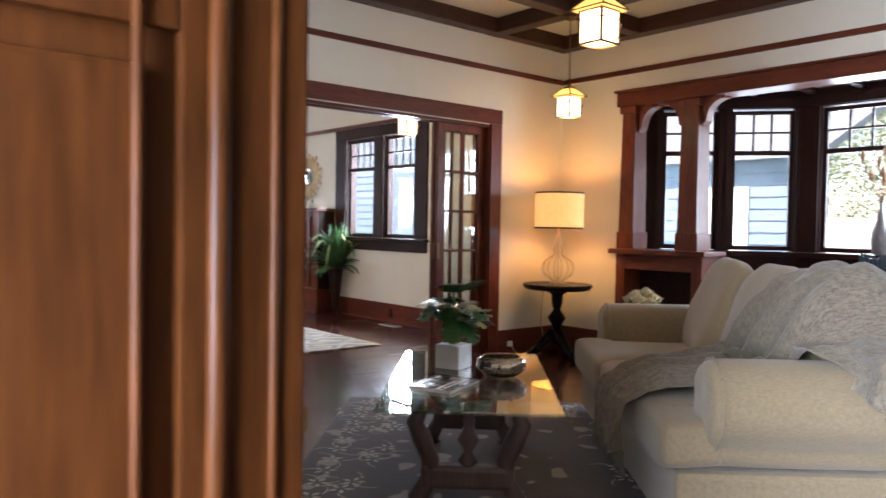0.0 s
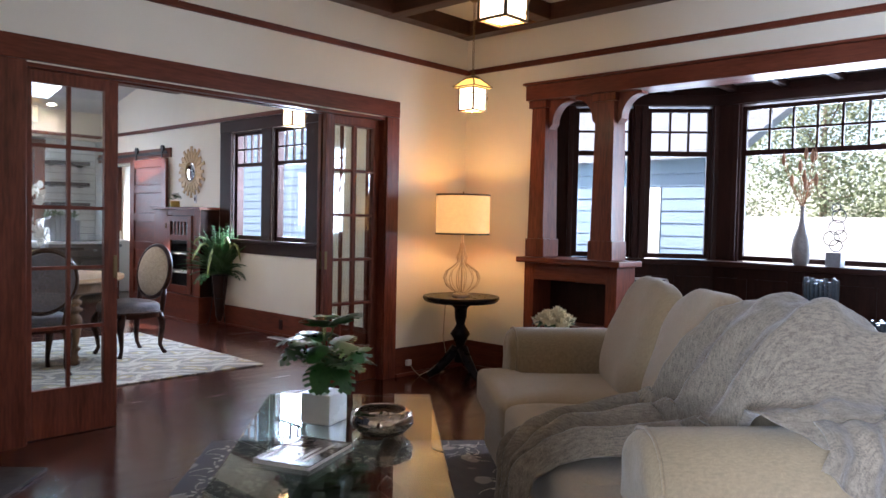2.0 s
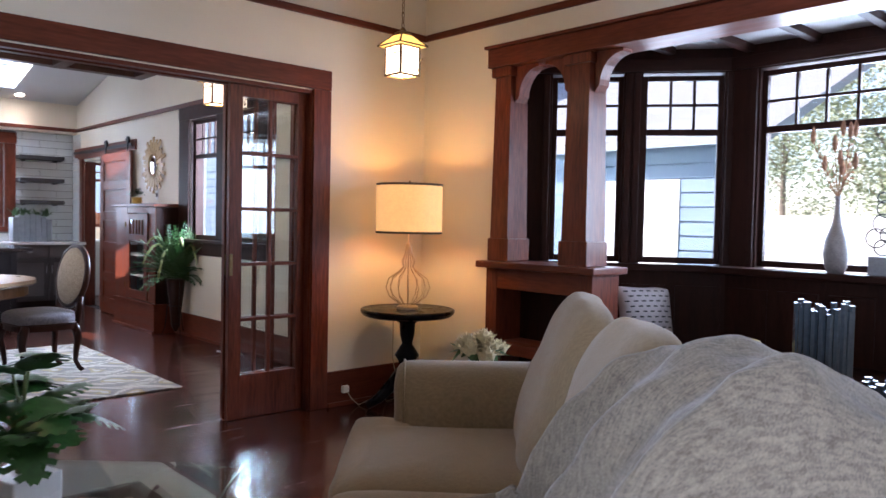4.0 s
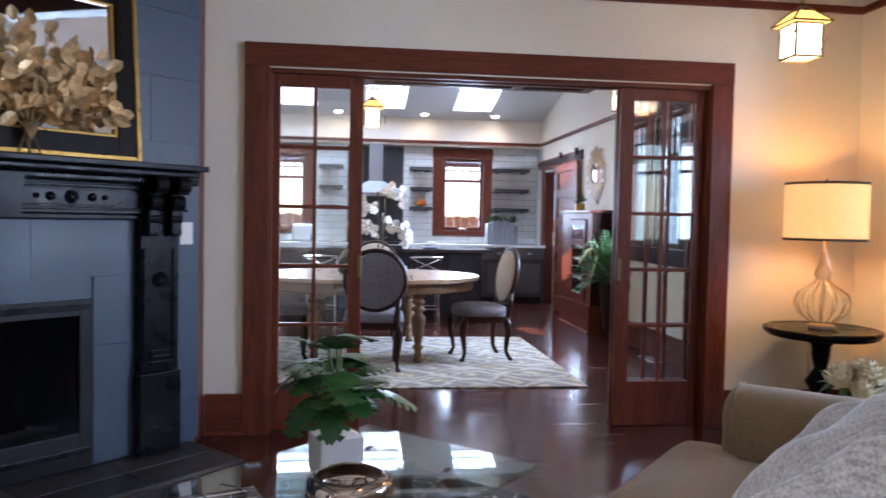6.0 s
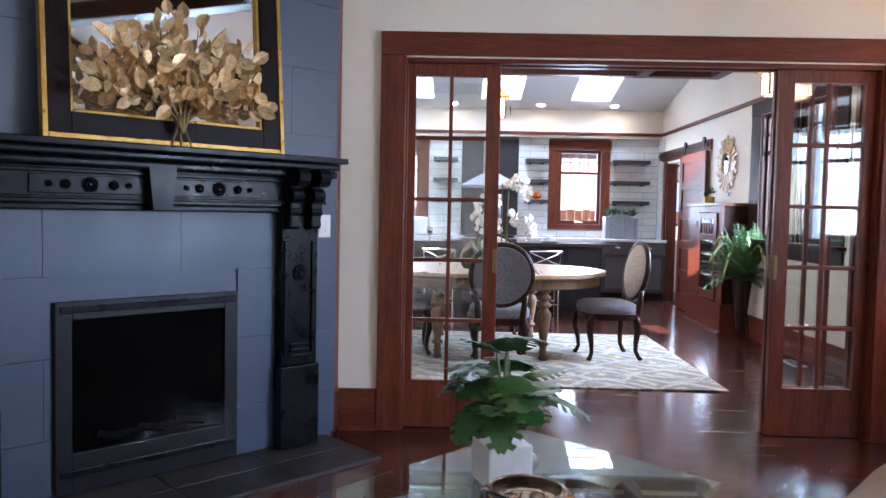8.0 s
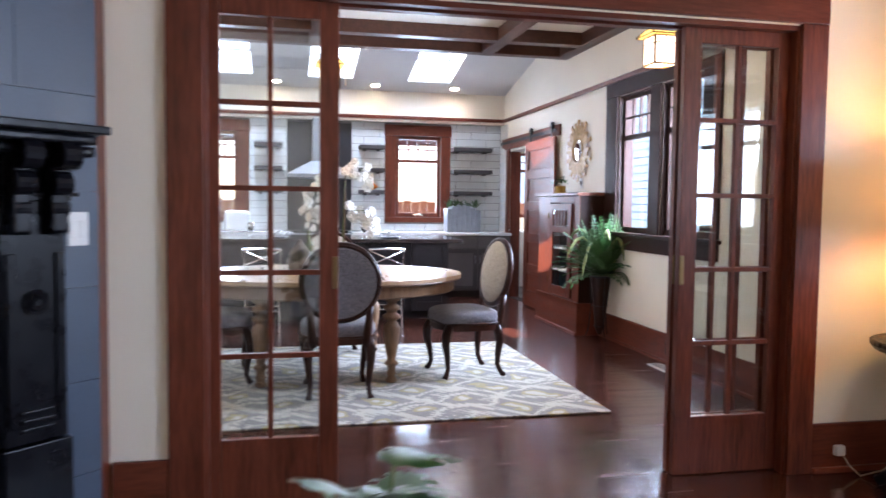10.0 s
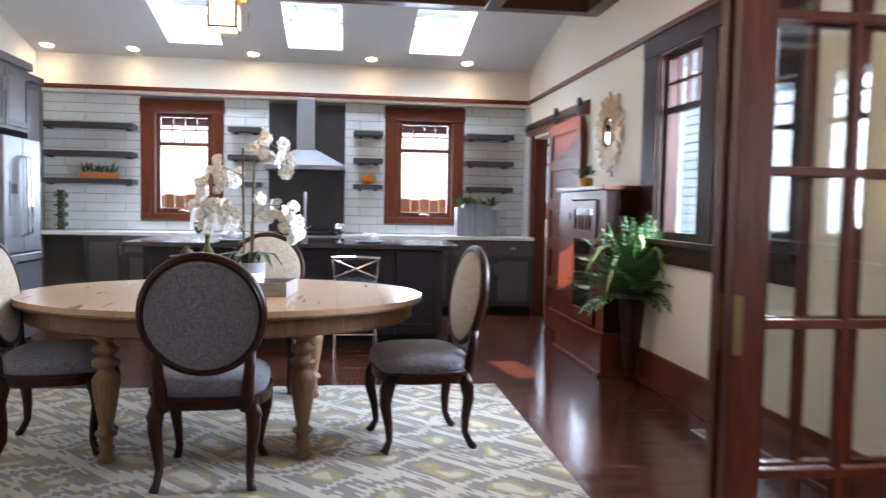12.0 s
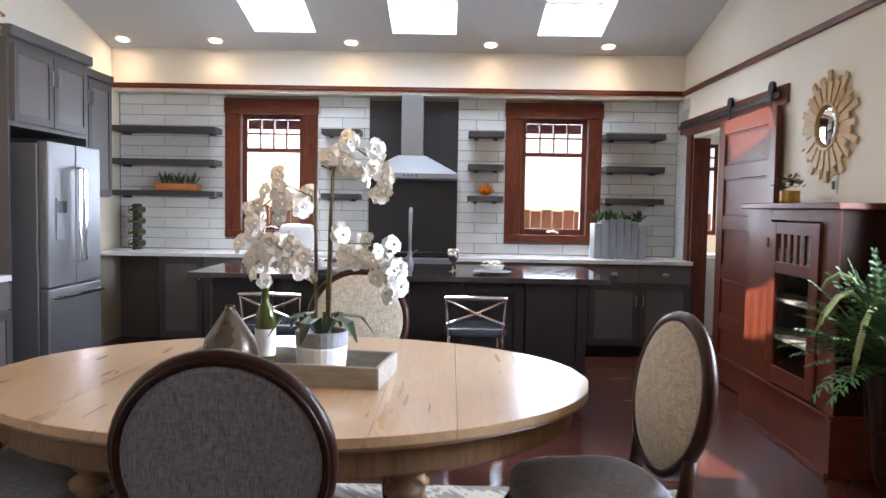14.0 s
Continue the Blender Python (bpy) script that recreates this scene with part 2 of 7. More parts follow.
M_ROSE = mat("ivory_rose_petal", (0.72, 0.63, 0.42), 0.55, var=0.12, scale=25)
M_WHITE = mat("white_ceramic", (0.72, 0.72, 0.7), 0.25, var=0.04, bump=0)
M_GREYC = mat("grey_concrete_glaze", (0.22, 0.23, 0.25), 0.55, var=0.15, scale=25)
M_BRONZE = mat("bronze_ceramic", (0.09, 0.07, 0.055), 0.3, 0.5, var=0.2)
M_BOTTLE = mat("green_bottle_glass", (0.05, 0.06, 0.01), 0.06, var=0.05, bump=0)
M_CANDLE = mat("yellow_wax", (0.55, 0.42, 0.05), 0.5, var=0.12, scale=20)
M_ORANGE = mat("orange_glass", (0.75, 0.2, 0.02), 0.15, var=0.2, scale=20, bump=0)
M_TERRA = mat("orange_clay", (0.5, 0.17, 0.05), 0.6, var=0.15)
M_PAPER = mat("white_paper", (0.78, 0.78, 0.75), 0.6, var=0.05)
M_COVER = mat("mottled_magazine_cover", (0.16, 0.14, 0.13), 0.25, var=0.8, scale=14, bump=0)
M_INK = mat("black_print", (0.02, 0.02, 0.02), 0.5)
M_PLASTIC = mat("white_plastic", (0.78, 0.78, 0.76), 0.35, var=0.02, bump=0)
M_RATTAN = mat("brown_woven_rattan", (0.12, 0.07, 0.04), 0.7, var=0.5, scale=40, bump=0.6, bscale=120)
M_SIDING = mat("blue_grey_siding", (0.15, 0.225, 0.32), 0.6, var=0.06, piece=0.04)
# Lighter copy of M_SIDING; makes up in colour for the sunless wing's missing light.
M_WING = mat("lightened_blue_siding", (0.24, 0.33, 0.42), 0.6, var=0.05, piece=0.03)
M_LAWN = mat("grass_ground", (0.12, 0.16, 0.06), 0.9, var=0.4, scale=3)
M_FENCE = wood("red_cedar_fence", (0.3, 0.1, 0.05), 0.7, "z", 0.3, 0)
M_EAVE = mat("maroon_eave_paint", (0.14, 0.03, 0.035), 0.6)
M_BARK = mat("tree_bark", (0.2, 0.16, 0.13), 0.9, var=0.4, scale=12, bump=0.6)
M_TREELEAF = mat("tree_leaf", (0.26, 0.3, 0.19), 0.6, var=0.4, scale=6)
M_VASE = mat("mottled_grey_vase", (0.2, 0.18, 0.17), 0.35, var=0.3, scale=20)
M_DRY = mat("dried_flower", (0.28, 0.14, 0.08), 0.8, var=0.3, scale=30)
M_RIB = mat("smoked_ribbed_glass", (0.03, 0.04, 0.05), 0.2, var=0.2)


def rug_material(name, ground, figure, accent, scale, edge):
    """Woven pile with a repeated scrolling figure in two colours."""
    m = weave(name, ground, 0.3, 0.98, 170)
    n, l = links(m)
    p = n["Principled BSDF"]
    base = p.inputs["Base Color"].links[0].from_socket
    tc = n.new("ShaderNodeTexCoord")
    nz = n.new("ShaderNodeTexNoise")
    nz.inputs["Scale"].default_value, nz.inputs["Detail"].default_value = scale * 1.3, 1.5
    l.new(tc.outputs["Object"], nz.inputs["Vector"])
    va = n.new("ShaderNodeVectorMath")
    va.operation = "MULTIPLY_ADD"
    va.inputs[1].default_value = (edge, edge, 0)
    l.new(nz.outputs["Color"], va.inputs[0])
    l.new(tc.outputs["Object"], va.inputs[2])
    last = base
    for color, kind, sc, lo, hi in ((figure, "DISTANCE", scale, 0.3, 0.36), (accent, "F1", scale * 1.7, 0.27, 0.22)):
        t = n.new("ShaderNodeTexVoronoi")
        t.inputs["Scale"].default_value = sc
        t.inputs["Randomness"].default_value = 0.5
        l.new(va.outputs[0], t.inputs["Vector"])
        if kind == "DISTANCE":
            w = n.new("ShaderNodeMath")
            w.operation = "PINGPONG"
            w.inputs[1].default_value = 0.13
            l.new(t.outputs["Distance"], w.inputs[0])
            src, lo, hi = w.outputs[0], 0.07, 0.085
        else:
            src = t.outputs["Distance"]
        mr = n.new("ShaderNodeMapRange")
        mr.inputs[1].default_value, mr.inputs[2].default_value = lo, hi
        l.new(src, mr.inputs[0])
        mx = n.new("ShaderNodeMix")
        mx.data_type = "RGBA"
        l.new(mr.outputs[0], mx.inputs["Factor"])
        l.new(last, mx.inputs["A"])
        mx.inputs["B"].default_value = (*color, 1)
        last = mx.outputs["Result"]
    l.new(last, p.inputs["Base Color"])
    return m


def ikat_material(name, ground, light, accent):
    """Pale feathered ogee lines and ochre eyes on a grey woven ground, in metres."""
    m = weave(name, ground, 0.25, 0.98, 150)
    n, l = links(m)
    p = n["Principled BSDF"]

    def calc(op, a, b=0.0, c=None):
        k = n.new("ShaderNodeMath")
        k.operation = op
        for i, v in enumerate((a, b) if c is None else (a, b, c)):
            if isinstance(v, (int, float)):
                k.inputs[i].default_value = v
            else:
                l.new(v, k.inputs[i])
        return k.outputs[0]

    def step(v, lo, hi):
        k = n.new("ShaderNodeMapRange")
        k.inputs[1].default_value, k.inputs[2].default_value = lo, hi
        l.new(v, k.inputs[0])
        return k.outputs[0]

    def over(last, color, fac):
        k = n.new("ShaderNodeMix")
        k.data_type = "RGBA"
        l.new(fac, k.inputs["Factor"])
        l.new(last, k.inputs["A"])
        k.inputs["B"].default_value = (*color, 1)
        return k.outputs["Result"]

    tc = n.new("ShaderNodeTexCoord")
    nz = n.new("ShaderNodeTexNoise")
    nz.inputs["Scale"].default_value, nz.inputs["Detail"].default_value = 3.2, 4
    l.new(tc.outputs["Object"], nz.inputs["Vector"])
    sp = n.new("ShaderNodeSeparateXYZ")
    l.new(tc.outputs["Object"], sp.inputs[0])
    wob = calc("MULTIPLY_ADD", nz.outputs["Fac"], 0.46, -0.23)
    x, y = calc("SUBTRACT", sp.outputs[0], wob), calc("ADD", sp.outputs[1], wob)
    teeth = calc("MULTIPLY", calc("SINE", calc("MULTIPLY", calc("ADD", x, calc("MULTIPLY", y, 0.8)), 110)), 0.022)
    last = p.inputs["Base Color"].links[0].from_socket
    wave = calc("MULTIPLY", calc("SINE", calc("MULTIPLY", x, 2 * math.pi / 1.15)), 0.2)
    for sign in (1, -1):
        row = calc("PINGPONG", calc("MULTIPLY_ADD", wave, sign, calc("ADD", y, 20)), 0.5)
        edge = calc("ADD", calc("ABSOLUTE", calc("SUBTRACT", row, 0.25)), teeth)
        if sign > 0:
            last = over(last, light, step(edge, 0.105, 0.095))
            last = over(last, ground, step(edge, 0.045, 0.035))
        else:
            last = over(last, light, step(edge, 0.05, 0.04))
    eye = calc("MULTIPLY", calc("COSINE", calc("MULTIPLY", x, 2 * math.pi / 0.575)), calc("COSINE", calc("MULTIPLY", y, 2 * math.pi / 0.5)))
    last = over(last, accent, step(eye, 0.56, 0.64))
    last = over(last, light, step(eye, 0.84, 0.88))
    l.new(last, p.inputs["Base Color"])
    return m


M_RUG1 = rug_material("brown_floral_rug", (0.03, 0.02, 0.017), (0.036, 0.025, 0.02), (0.26, 0.22, 0.18), 3.0, 0.25)
M_RUG2 = ikat_material("grey_ikat_rug", (0.165, 0.15, 0.132), (0.41, 0.372, 0.3), (0.27, 0.215, 0.085))


# builders
def part(name, bm, material, parent=None, label="", smooth=False):
    me = bpy.data.meshes.new(name)
    if smooth:
        for f in bm.faces:
            f.smooth = True
    bm.to_mesh(me)
    bm.free()
    me.materials.append(material)
    ob = new(name, me)
    ob.parent = parent
    return tagged(ob, label) if label else ob


def thing(name, label, category, m=None, group=""):
    ob = new(name)
    if m is not None:
        ob.matrix_basis = m
    return tagged(ob, label, category, group)


def box(x0, x1, y0, y1, z0, z1, bm=None, b=0.0, m=None):
    bm = bm or bmesh.new()
    mt = Matrix.Translation(((x0 + x1) / 2, (y0 + y1) / 2, (z0 + z1) / 2)) @ Matrix.Diagonal((abs(x1 - x0), abs(y1 - y0), abs(z1 - z0), 1))
    vs = bmesh.ops.create_cube(bm, size=1, matrix=(m @ mt) if m else mt)["verts"]
    if b:
        es = list({e for v in vs for e in v.link_edges})
        bmesh.ops.bevel(bm, geom=es, offset=b, segments=2, profile=0.6, affect="EDGES")
    return bm


def prism(points, z0, z1, bm=None, m=None):
    """Extrudes a plan outline from z0 to z1."""
    bm = bm or bmesh.new()
    lo = [bm.verts.new((x, y, z0)) for x, y in points]
    hi = [bm.verts.new((x, y, z1)) for x, y in points]
    bm.faces.new(lo[::-1])
    bm.faces.new(hi)
    for i in range(len(lo)):
        j = (i + 1) % len(lo)
        bm.faces.new((lo[i], lo[j], hi[j], hi[i]))
    if m:
        bmesh.ops.transform(bm, matrix=m, verts=lo + hi)
    return bm


def lathe(profile, seg=24, bm=None, m=None, sx=1.0, sy=1.0, hollow=False):
    bm = bm or bmesh.new()
    rings = []
    for r, z in profile:
        rings.append([bm.verts.new((max(r, 1e-4) * sx * math.cos(2 * math.pi * i / seg), max(r, 1e-4) * sy * math.sin(2 * math.pi * i / seg), z)) for i in range(seg)])
    for a, b in zip(rings, rings[1:]):
        for i in range(seg):
            j = (i + 1) % seg
            bm.faces.new((a[i], a[j], b[j], b[i]))
    if hollow:
        for i in range(seg):
            j = (i + 1) % seg
            bm.faces.new((rings[-1][i], rings[-1][j], rings[0][j], rings[0][i]))
    else:
        bm.faces.new(rings[0][::-1])
        bm.faces.new(rings[-1])
    if m:
        bmesh.ops.transform(bm, matrix=m, verts=[v for r in rings for v in r])
    return bm


def tube(points, radius, seg=8, bm=None, closed=False, flat=1.0):
    """A round bar along points; radius is one number or one for each point."""
    bm = bm or bmesh.new()
    pts = [Vector(p) for p in points]
    n = len(pts)
    rad = radius if isinstance(radius, (list, tuple)) else [radius] * n
    rings = []
    side = None
    for i, p in enumerate(pts):
        a = pts[(i - 1) % n] if closed or i else pts[0]
        b = pts[(i + 1) % n] if closed or i < n - 1 else pts[-1]
        d = (b - a).normalized()
        if side is None:
            side = d.orthogonal().normalized()
        side = (side - d * side.dot(d)).normalized()
        up = d.cross(side)
        rings.append([bm.verts.new(p + rad[i] * (math.cos(2 * math.pi * k / seg) * side + flat * math.sin(2 * math.pi * k / seg) * up)) for k in range(seg)])
    for i in range(n if closed else n - 1):
        a, b = rings[i], rings[(i + 1) % n]
        for k in range(seg):
            j = (k + 1) % seg
            bm.faces.new((a[k], a[j], b[j], b[k]))
    if not closed:
        bm.faces.new(rings[0][::-1])
        bm.faces.new(rings[-1])
    return bm


def puff(sx, sy, sz, e=0.35, ez=0.6, seg=28, rings=14, bm=None, m=None, lump=0.0, seed=0):
    """A soft rounded block: a superellipsoid of full size sx, sy, sz."""
    bm = bm or bmesh.new()

    def f(v, p):
        return math.copysign(abs(v) ** p, v)

    rows = []
    for i in range(rings + 1):
        ph = -math.pi / 2 + math.pi * i / rings
        row = []
        for k in range(seg):
            th = 2 * math.pi * k / seg
            c = f(math.cos(ph), ez)
            v = Vector((sx / 2 * c * f(math.cos(th), e), sy / 2 * c * f(math.sin(th), e), sz / 2 * f(math.sin(ph), ez)))
            if lump:
                v *= 1 + lump * noise.noise(v * 5 + Vector((seed, 0, 0)))
            row.append(bm.verts.new(v))
        rows.append(row)
    for a, b in zip(rows, rows[1:]):
        for k in range(seg):
            j = (k + 1) % seg
            bm.faces.new((a[k], a[j], b[j], b[k]))
    bmesh.ops.remove_doubles(bm, verts=rows[0] + rows[-1], dist=1e-5)
    if m:
        bmesh.ops.transform(bm, matrix=m, verts=[v for r in rows for v in r if v.is_valid])
    return bm


def structure(name, bm, material, label, category, smooth=False):
    return tagged(part(name, bm, material, None, label, smooth), category=category, kind="structure")


def group_root(name, label, category):
    return tagged(new(name), label, category, kind="structure")


# ------------------------------------------------------------------ large structure
H_BASE = 0.245
FP = pose(2.11, 5.11, 0, 0, 0, 225)  # fireplace wall: x runs along it from the door wall's end, y points into the room


def wall_with_holes(name, axis, at, thick, a0, a1, z0, z1, holes, label, material=None):
    """A wall along x or y; holes are (from, to, bottom, top). at: the face, thick: signed thickness."""
    bm = bmesh.new()

    def put(p, q, lo, hi):
        if q - p > 1e-4 and hi - lo > 1e-4:
            if axis == "x":
                box(p, q, min(at, at + thick), max(at, at + thick), lo, hi, bm)
            else:
                box(min(at, at + thick), max(at, at + thick), p, q, lo, hi, bm)

    last = a0
    for p, q, lo, hi in sorted(holes):
        put(last, p, z0, z1)
        put(p, q, z0, lo)
        put(p, q, hi, z1)
        last = q
    put(last, a1, z0, z1)
    return structure(name, bm, material or M_WALL, label, "wall")


wall_with_holes("wall_living_north", "x", 5.25, 0.16, -0.1, 6.38, 0, 3.13, [(2.47, 5.23, 0, 2.175)], "cream painted wall with a wide pocket door opening")
wall_with_holes("wall_living_east", "y", 6.22, 0.16, -1.36, 5.25, 0, 3.13, [(0.26, 4.5, 0, 2.49)], "cream painted wall with a wide bay opening")
wall_with_holes("wall_living_south", "x", -1.2, -0.16, -0.1, 6.22, 0, 3.13, [], "cream painted plain wall")
wall_with_holes("wall_living_west", "y", -0.1, -0.16, -1.36, 5.41, 0, 3.13, [(-0.06, 0.87, 0, 2.1)], "cream painted wall with the front door opening")
wall_with_holes("wall_dining_east", "y", 5.97, 0.15, 5.41, 13.02, 0, 3.6, [(7.32, 7.98, 1.06, 2.36), (8.17, 8.83, 1.06, 2.36), (11.6, 12.36, 0, 2.07)], "cream painted wall with double windows and a doorway")
wall_with_holes("wall_kitchen_north", "x", 12.87, 0.15, 0.18, 5.97, 0, 3.6, [(1.57, 2.2, 1.12, 2.29), (4.4, 5.06, 1.12, 2.29)], "white tiled kitchen wall with two windows", M_GROUT)
wall_with_holes("wall_dining_west", "y", 0.33, -0.15, 5.41, 13.02, 0, 3.6, [], "cream painted plain wall")
bm = prism([(0, 0), (3.2, 0), (3.2, -0.1), (0, -0.1)], 0, 3.13)
chimney = structure("wall_chimney", bm, M_SLATE, "slate grey painted panelled chimney wall set across the corner", "wall")
chimney.matrix_basis = FP
structure("wall_chimney_return", box(2.08, 2.115, 5.1, 5.25, 0, 3.13), M_TRIM, "red-brown wooden corner trim beside the chimney wall", "trim")

structure("floor", box(-0.4, 6.4, -1.4, 5.33, -0.2, -0.012, box(0.18, 6.14, 5.33, 13.04, -0.2, -0.012)), M_GAP, "dark red-brown polished hardwood floor", "floor")
bm = bmesh.new()
box(-0.26, 6.38, -1.36, 5.41, 3.12, 3.22, bm)
structure("ceiling_living", bm, M_CEIL, "cream plaster ceiling between dark beams", "ceiling")
structure("ceiling_dining", box(0.18, 6.12, 5.41, 10.25, 3.1, 3.2), M_CEIL, "white plaster ceiling between dark beams", "ceiling")


def kz(y):
    return 2.86 + (12.87 - y) * 0.215


# sloping kitchen ceiling with three skylight wells
bm = bmesh.new()
SKY_X = ((1.85, 2.42), (3.13, 3.72), (4.47, 5.06))
SKY_Y = (11.25, 12.3)


def slope_block(x0, x1, y0, y1, t=0.36):
    vs = [bm.verts.new((x, y, kz(y) + d)) for d in (0, t) for x, y in ((x0, y0), (x1, y0), (x1, y1), (x0, y1))]
    for q in ((0, 1, 2, 3), (7, 6, 5, 4), (0, 4, 5, 1), (1, 5, 6, 2), (2, 6, 7, 3), (3, 7, 4, 0)):
        bm.faces.new([vs[i] for i in q])


slope_block(0.18, 6.12, 10.2, SKY_Y[0])
slope_block(0.18, 6.12, SKY_Y[1], 13.0)
xs = [0.18] + [v for s in SKY_X for v in s] + [6.12]
for i in range(0, len(xs), 2):
    slope_block(xs[i], xs[i + 1], *SKY_Y)
box(0.18, 6.12, 10.25, 10.3, 3.2, 3.95, bm)
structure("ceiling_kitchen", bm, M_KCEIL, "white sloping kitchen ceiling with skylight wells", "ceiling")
for i, (a, b) in enumerate(SKY_X):
    sk = group_root("window_skylight_%d" % (i + 1), "bright rectangular skylight in the sloping ceiling", "skylight")
    bm = bmesh.new()
    for x0, x1, y0, y1 in ((a, b, SKY_Y[0], SKY_Y[0] + 0.04), (a, b, SKY_Y[1] - 0.04, SKY_Y[1]), (a, a + 0.04, *SKY_Y), (b - 0.04, b, *SKY_Y)):
        vs = [bm.verts.new((x, y, kz(y) + d)) for d in (0.3, 0.38) for x, y in ((x0, y0), (x1, y0), (x1, y1), (x0, y1))]
        for q in ((0, 1, 2, 3), (7, 6, 5, 4), (0, 4, 5, 1), (1, 5, 6, 2), (2, 6, 7, 3), (3, 7, 4, 0)):
            bm.faces.new([vs[k] for k in q])
    part("window_frame", bm, M_PLASTIC, sk)
    bm = bmesh.new()
    vs = [bm.verts.new((x, y, kz(y) + d)) for d in (0.33, 0.336) for x, y in ((a, SKY_Y[0]), (b, SKY_Y[0]), (b, SKY_Y[1]), (a, SKY_Y[1]))]
    for q in ((0, 1, 2, 3), (7, 6, 5, 4), (0, 4, 5, 1), (1, 5, 6, 2), (2, 6, 7, 3), (3, 7, 4, 0)):
        bm.faces.new([vs[k] for k in q])
    part("pane", bm, M_GLASS, sk).visible_shadow = False


# beams of the coffered ceilings
def beam(x0, x1, y0, y1, z0, z1, parent):
    part("beam", box(x0, x1, y0, y1, z0, z1, b=0.008), M_BEAM, parent)


beams = group_root("ceiling_beams_living", "dark stained coffered ceiling beams", "beams")
for x in (-0.03, 1.62, 3.42, 5.22, 6.15):
    beam(x - 0.07, x + 0.07, -1.2, 5.25, 2.985, 3.12, beams)
for y in (-1.13, 0.86, 2.585, 4.31, 5.18):
    beam(-0.1, 6.22, y - 0.068, y + 0.068, 2.988, 3.12, beams)
beams = group_root("ceiling_beams_dining", "dark stained coffered ceiling beams", "beams")
for x in (0.4, 1.28, 3.14, 5.0, 5.9):
    beam(x - 0.07, x + 0.07, 5.41, 10.25, 2.965, 3.1, beams)
for y in (5.48, 6.22, 7.75, 9.55, 10.18):
    beam(0.33, 5.97, y - 0.072, y + 0.072, 2.968, 3.1, beams)


# baseboards and picture rails
def run(name, label, category, material, pieces):
    bm = bmesh.new()
    for p in pieces:
        box(*p, bm, 0.006)
    structure(name, bm, material, label, category)


run("baseboard_living_north", "red-brown wooden baseboard", "baseboard", M_TRIMX, [(5.352, 6.2, 5.226, 5.249, 0, H_BASE), (2.125, 2.343, 5.226, 5.249, 0, H_BASE), (2.125, 2.343, 5.205, 5.227, 0, 0.03), (5.352, 6.2, 5.205, 5.227, 0, 0.03)])
run("baseboard_living_east", "red-brown wooden baseboard", "baseboard", M_TRIMY, [(6.197, 6.219, 4.53, 5.249, 0, H_BASE), (6.175, 6.197, 4.53, 5.249, 0, 0.03)])
run("baseboard_dining_east", "red-brown wooden baseboard", "baseboard", M_TRIMY, [(5.945, 5.969, 5.42, 9.1, 0, H_BASE), (5.925, 5.945, 5.42, 9.1, 0, 0.025), (5.945, 5.969, 10.35, 11.48, 0, H_BASE)])
run("trim_rail_living_north", "narrow red-brown wooden picture rail", "picture rail", M_TRIMX, [(-0.1, 6.219, 5.222, 5.249, 2.665, 2.695), (-0.1, 6.219, 5.232, 5.249, 2.695, 2.715)])
run("trim_rail_living_east", "narrow red-brown wooden picture rail", "picture rail", M_TRIMY, [(6.192, 6.219, -1.2, 5.22, 2.665, 2.695), (6.202, 6.219, -1.2, 5.22, 2.695, 2.715)])
run("trim_rail_dining_east", "narrow red-brown wooden picture rail", "picture rail", M_TRIMY, [(5.94, 5.969, 5.42, 12.7, 2.505, 2.535), (5.95, 5.969, 5.42, 12.7, 2.535, 2.555)])
run("trim_rail_dining_west", "narrow red-brown wooden picture rail", "picture rail", M_TRIMY, [(0.331, 0.36, 5.42, 12.7, 2.505, 2.535), (0.331, 0.35, 5.42, 12.7, 2.535, 2.555)])
run("trim_rail_kitchen", "narrow red-brown wooden picture rail", "picture rail", M_TRIMX, [(0.33, 5.97, 12.672, 12.699, 2.505, 2.535), (0.33, 5.97, 12.682, 12.699, 2.535, 2.555)])
structure("wall_kitchen_soffit", box(0.33, 5.97, 12.7, 12.868, 2.475, 3.0), M_WALL, "cream painted soffit above the tiled wall", "wall")

# pocket door opening: casing, jambs
cas = group_root("door_casing", "wide red-brown wooden casing round the pocket doors", "door frame")
part("casing_side", box(2.344, 2.488, 5.222, 5.249, 0, 2.18, b=0.005), M_TRIM, cas)
part("casing_side", box(5.212, 5.351, 5.222, 5.249, 0, 2.18, b=0.005), M_TRIM, cas)
part("casing_head", box(2.344, 5.351, 5.218, 5.249, 2.182, 2.315, b=0.005), M_TRIMX, cas)
part("casing_side", box(2.344, 2.488, 5.411, 5.435, 0, 2.18, b=0.005), M_TRIM, cas)
part("casing_side", box(5.212, 5.351, 5.411, 5.435, 0, 2.18, b=0.005), M_TRIM, cas)
part("casing_head", box(2.344, 5.351, 5.411, 5.438, 2.182, 2.315, b=0.005), M_TRIMX, cas)
for y0, y1 in ((5.25, 5.3), (5.36, 5.41)):
    part("jamb", box(2.472, 2.5, y0, y1, 0, 2.15), M_TRIM, cas)
    part("jamb", box(5.2, 5.228, y0, y1, 0, 2.15), M_TRIM, cas)
    part("jamb_head", box(2.472, 5.228, y0, y1, 2.15, 2.174), M_TRIMX, cas)


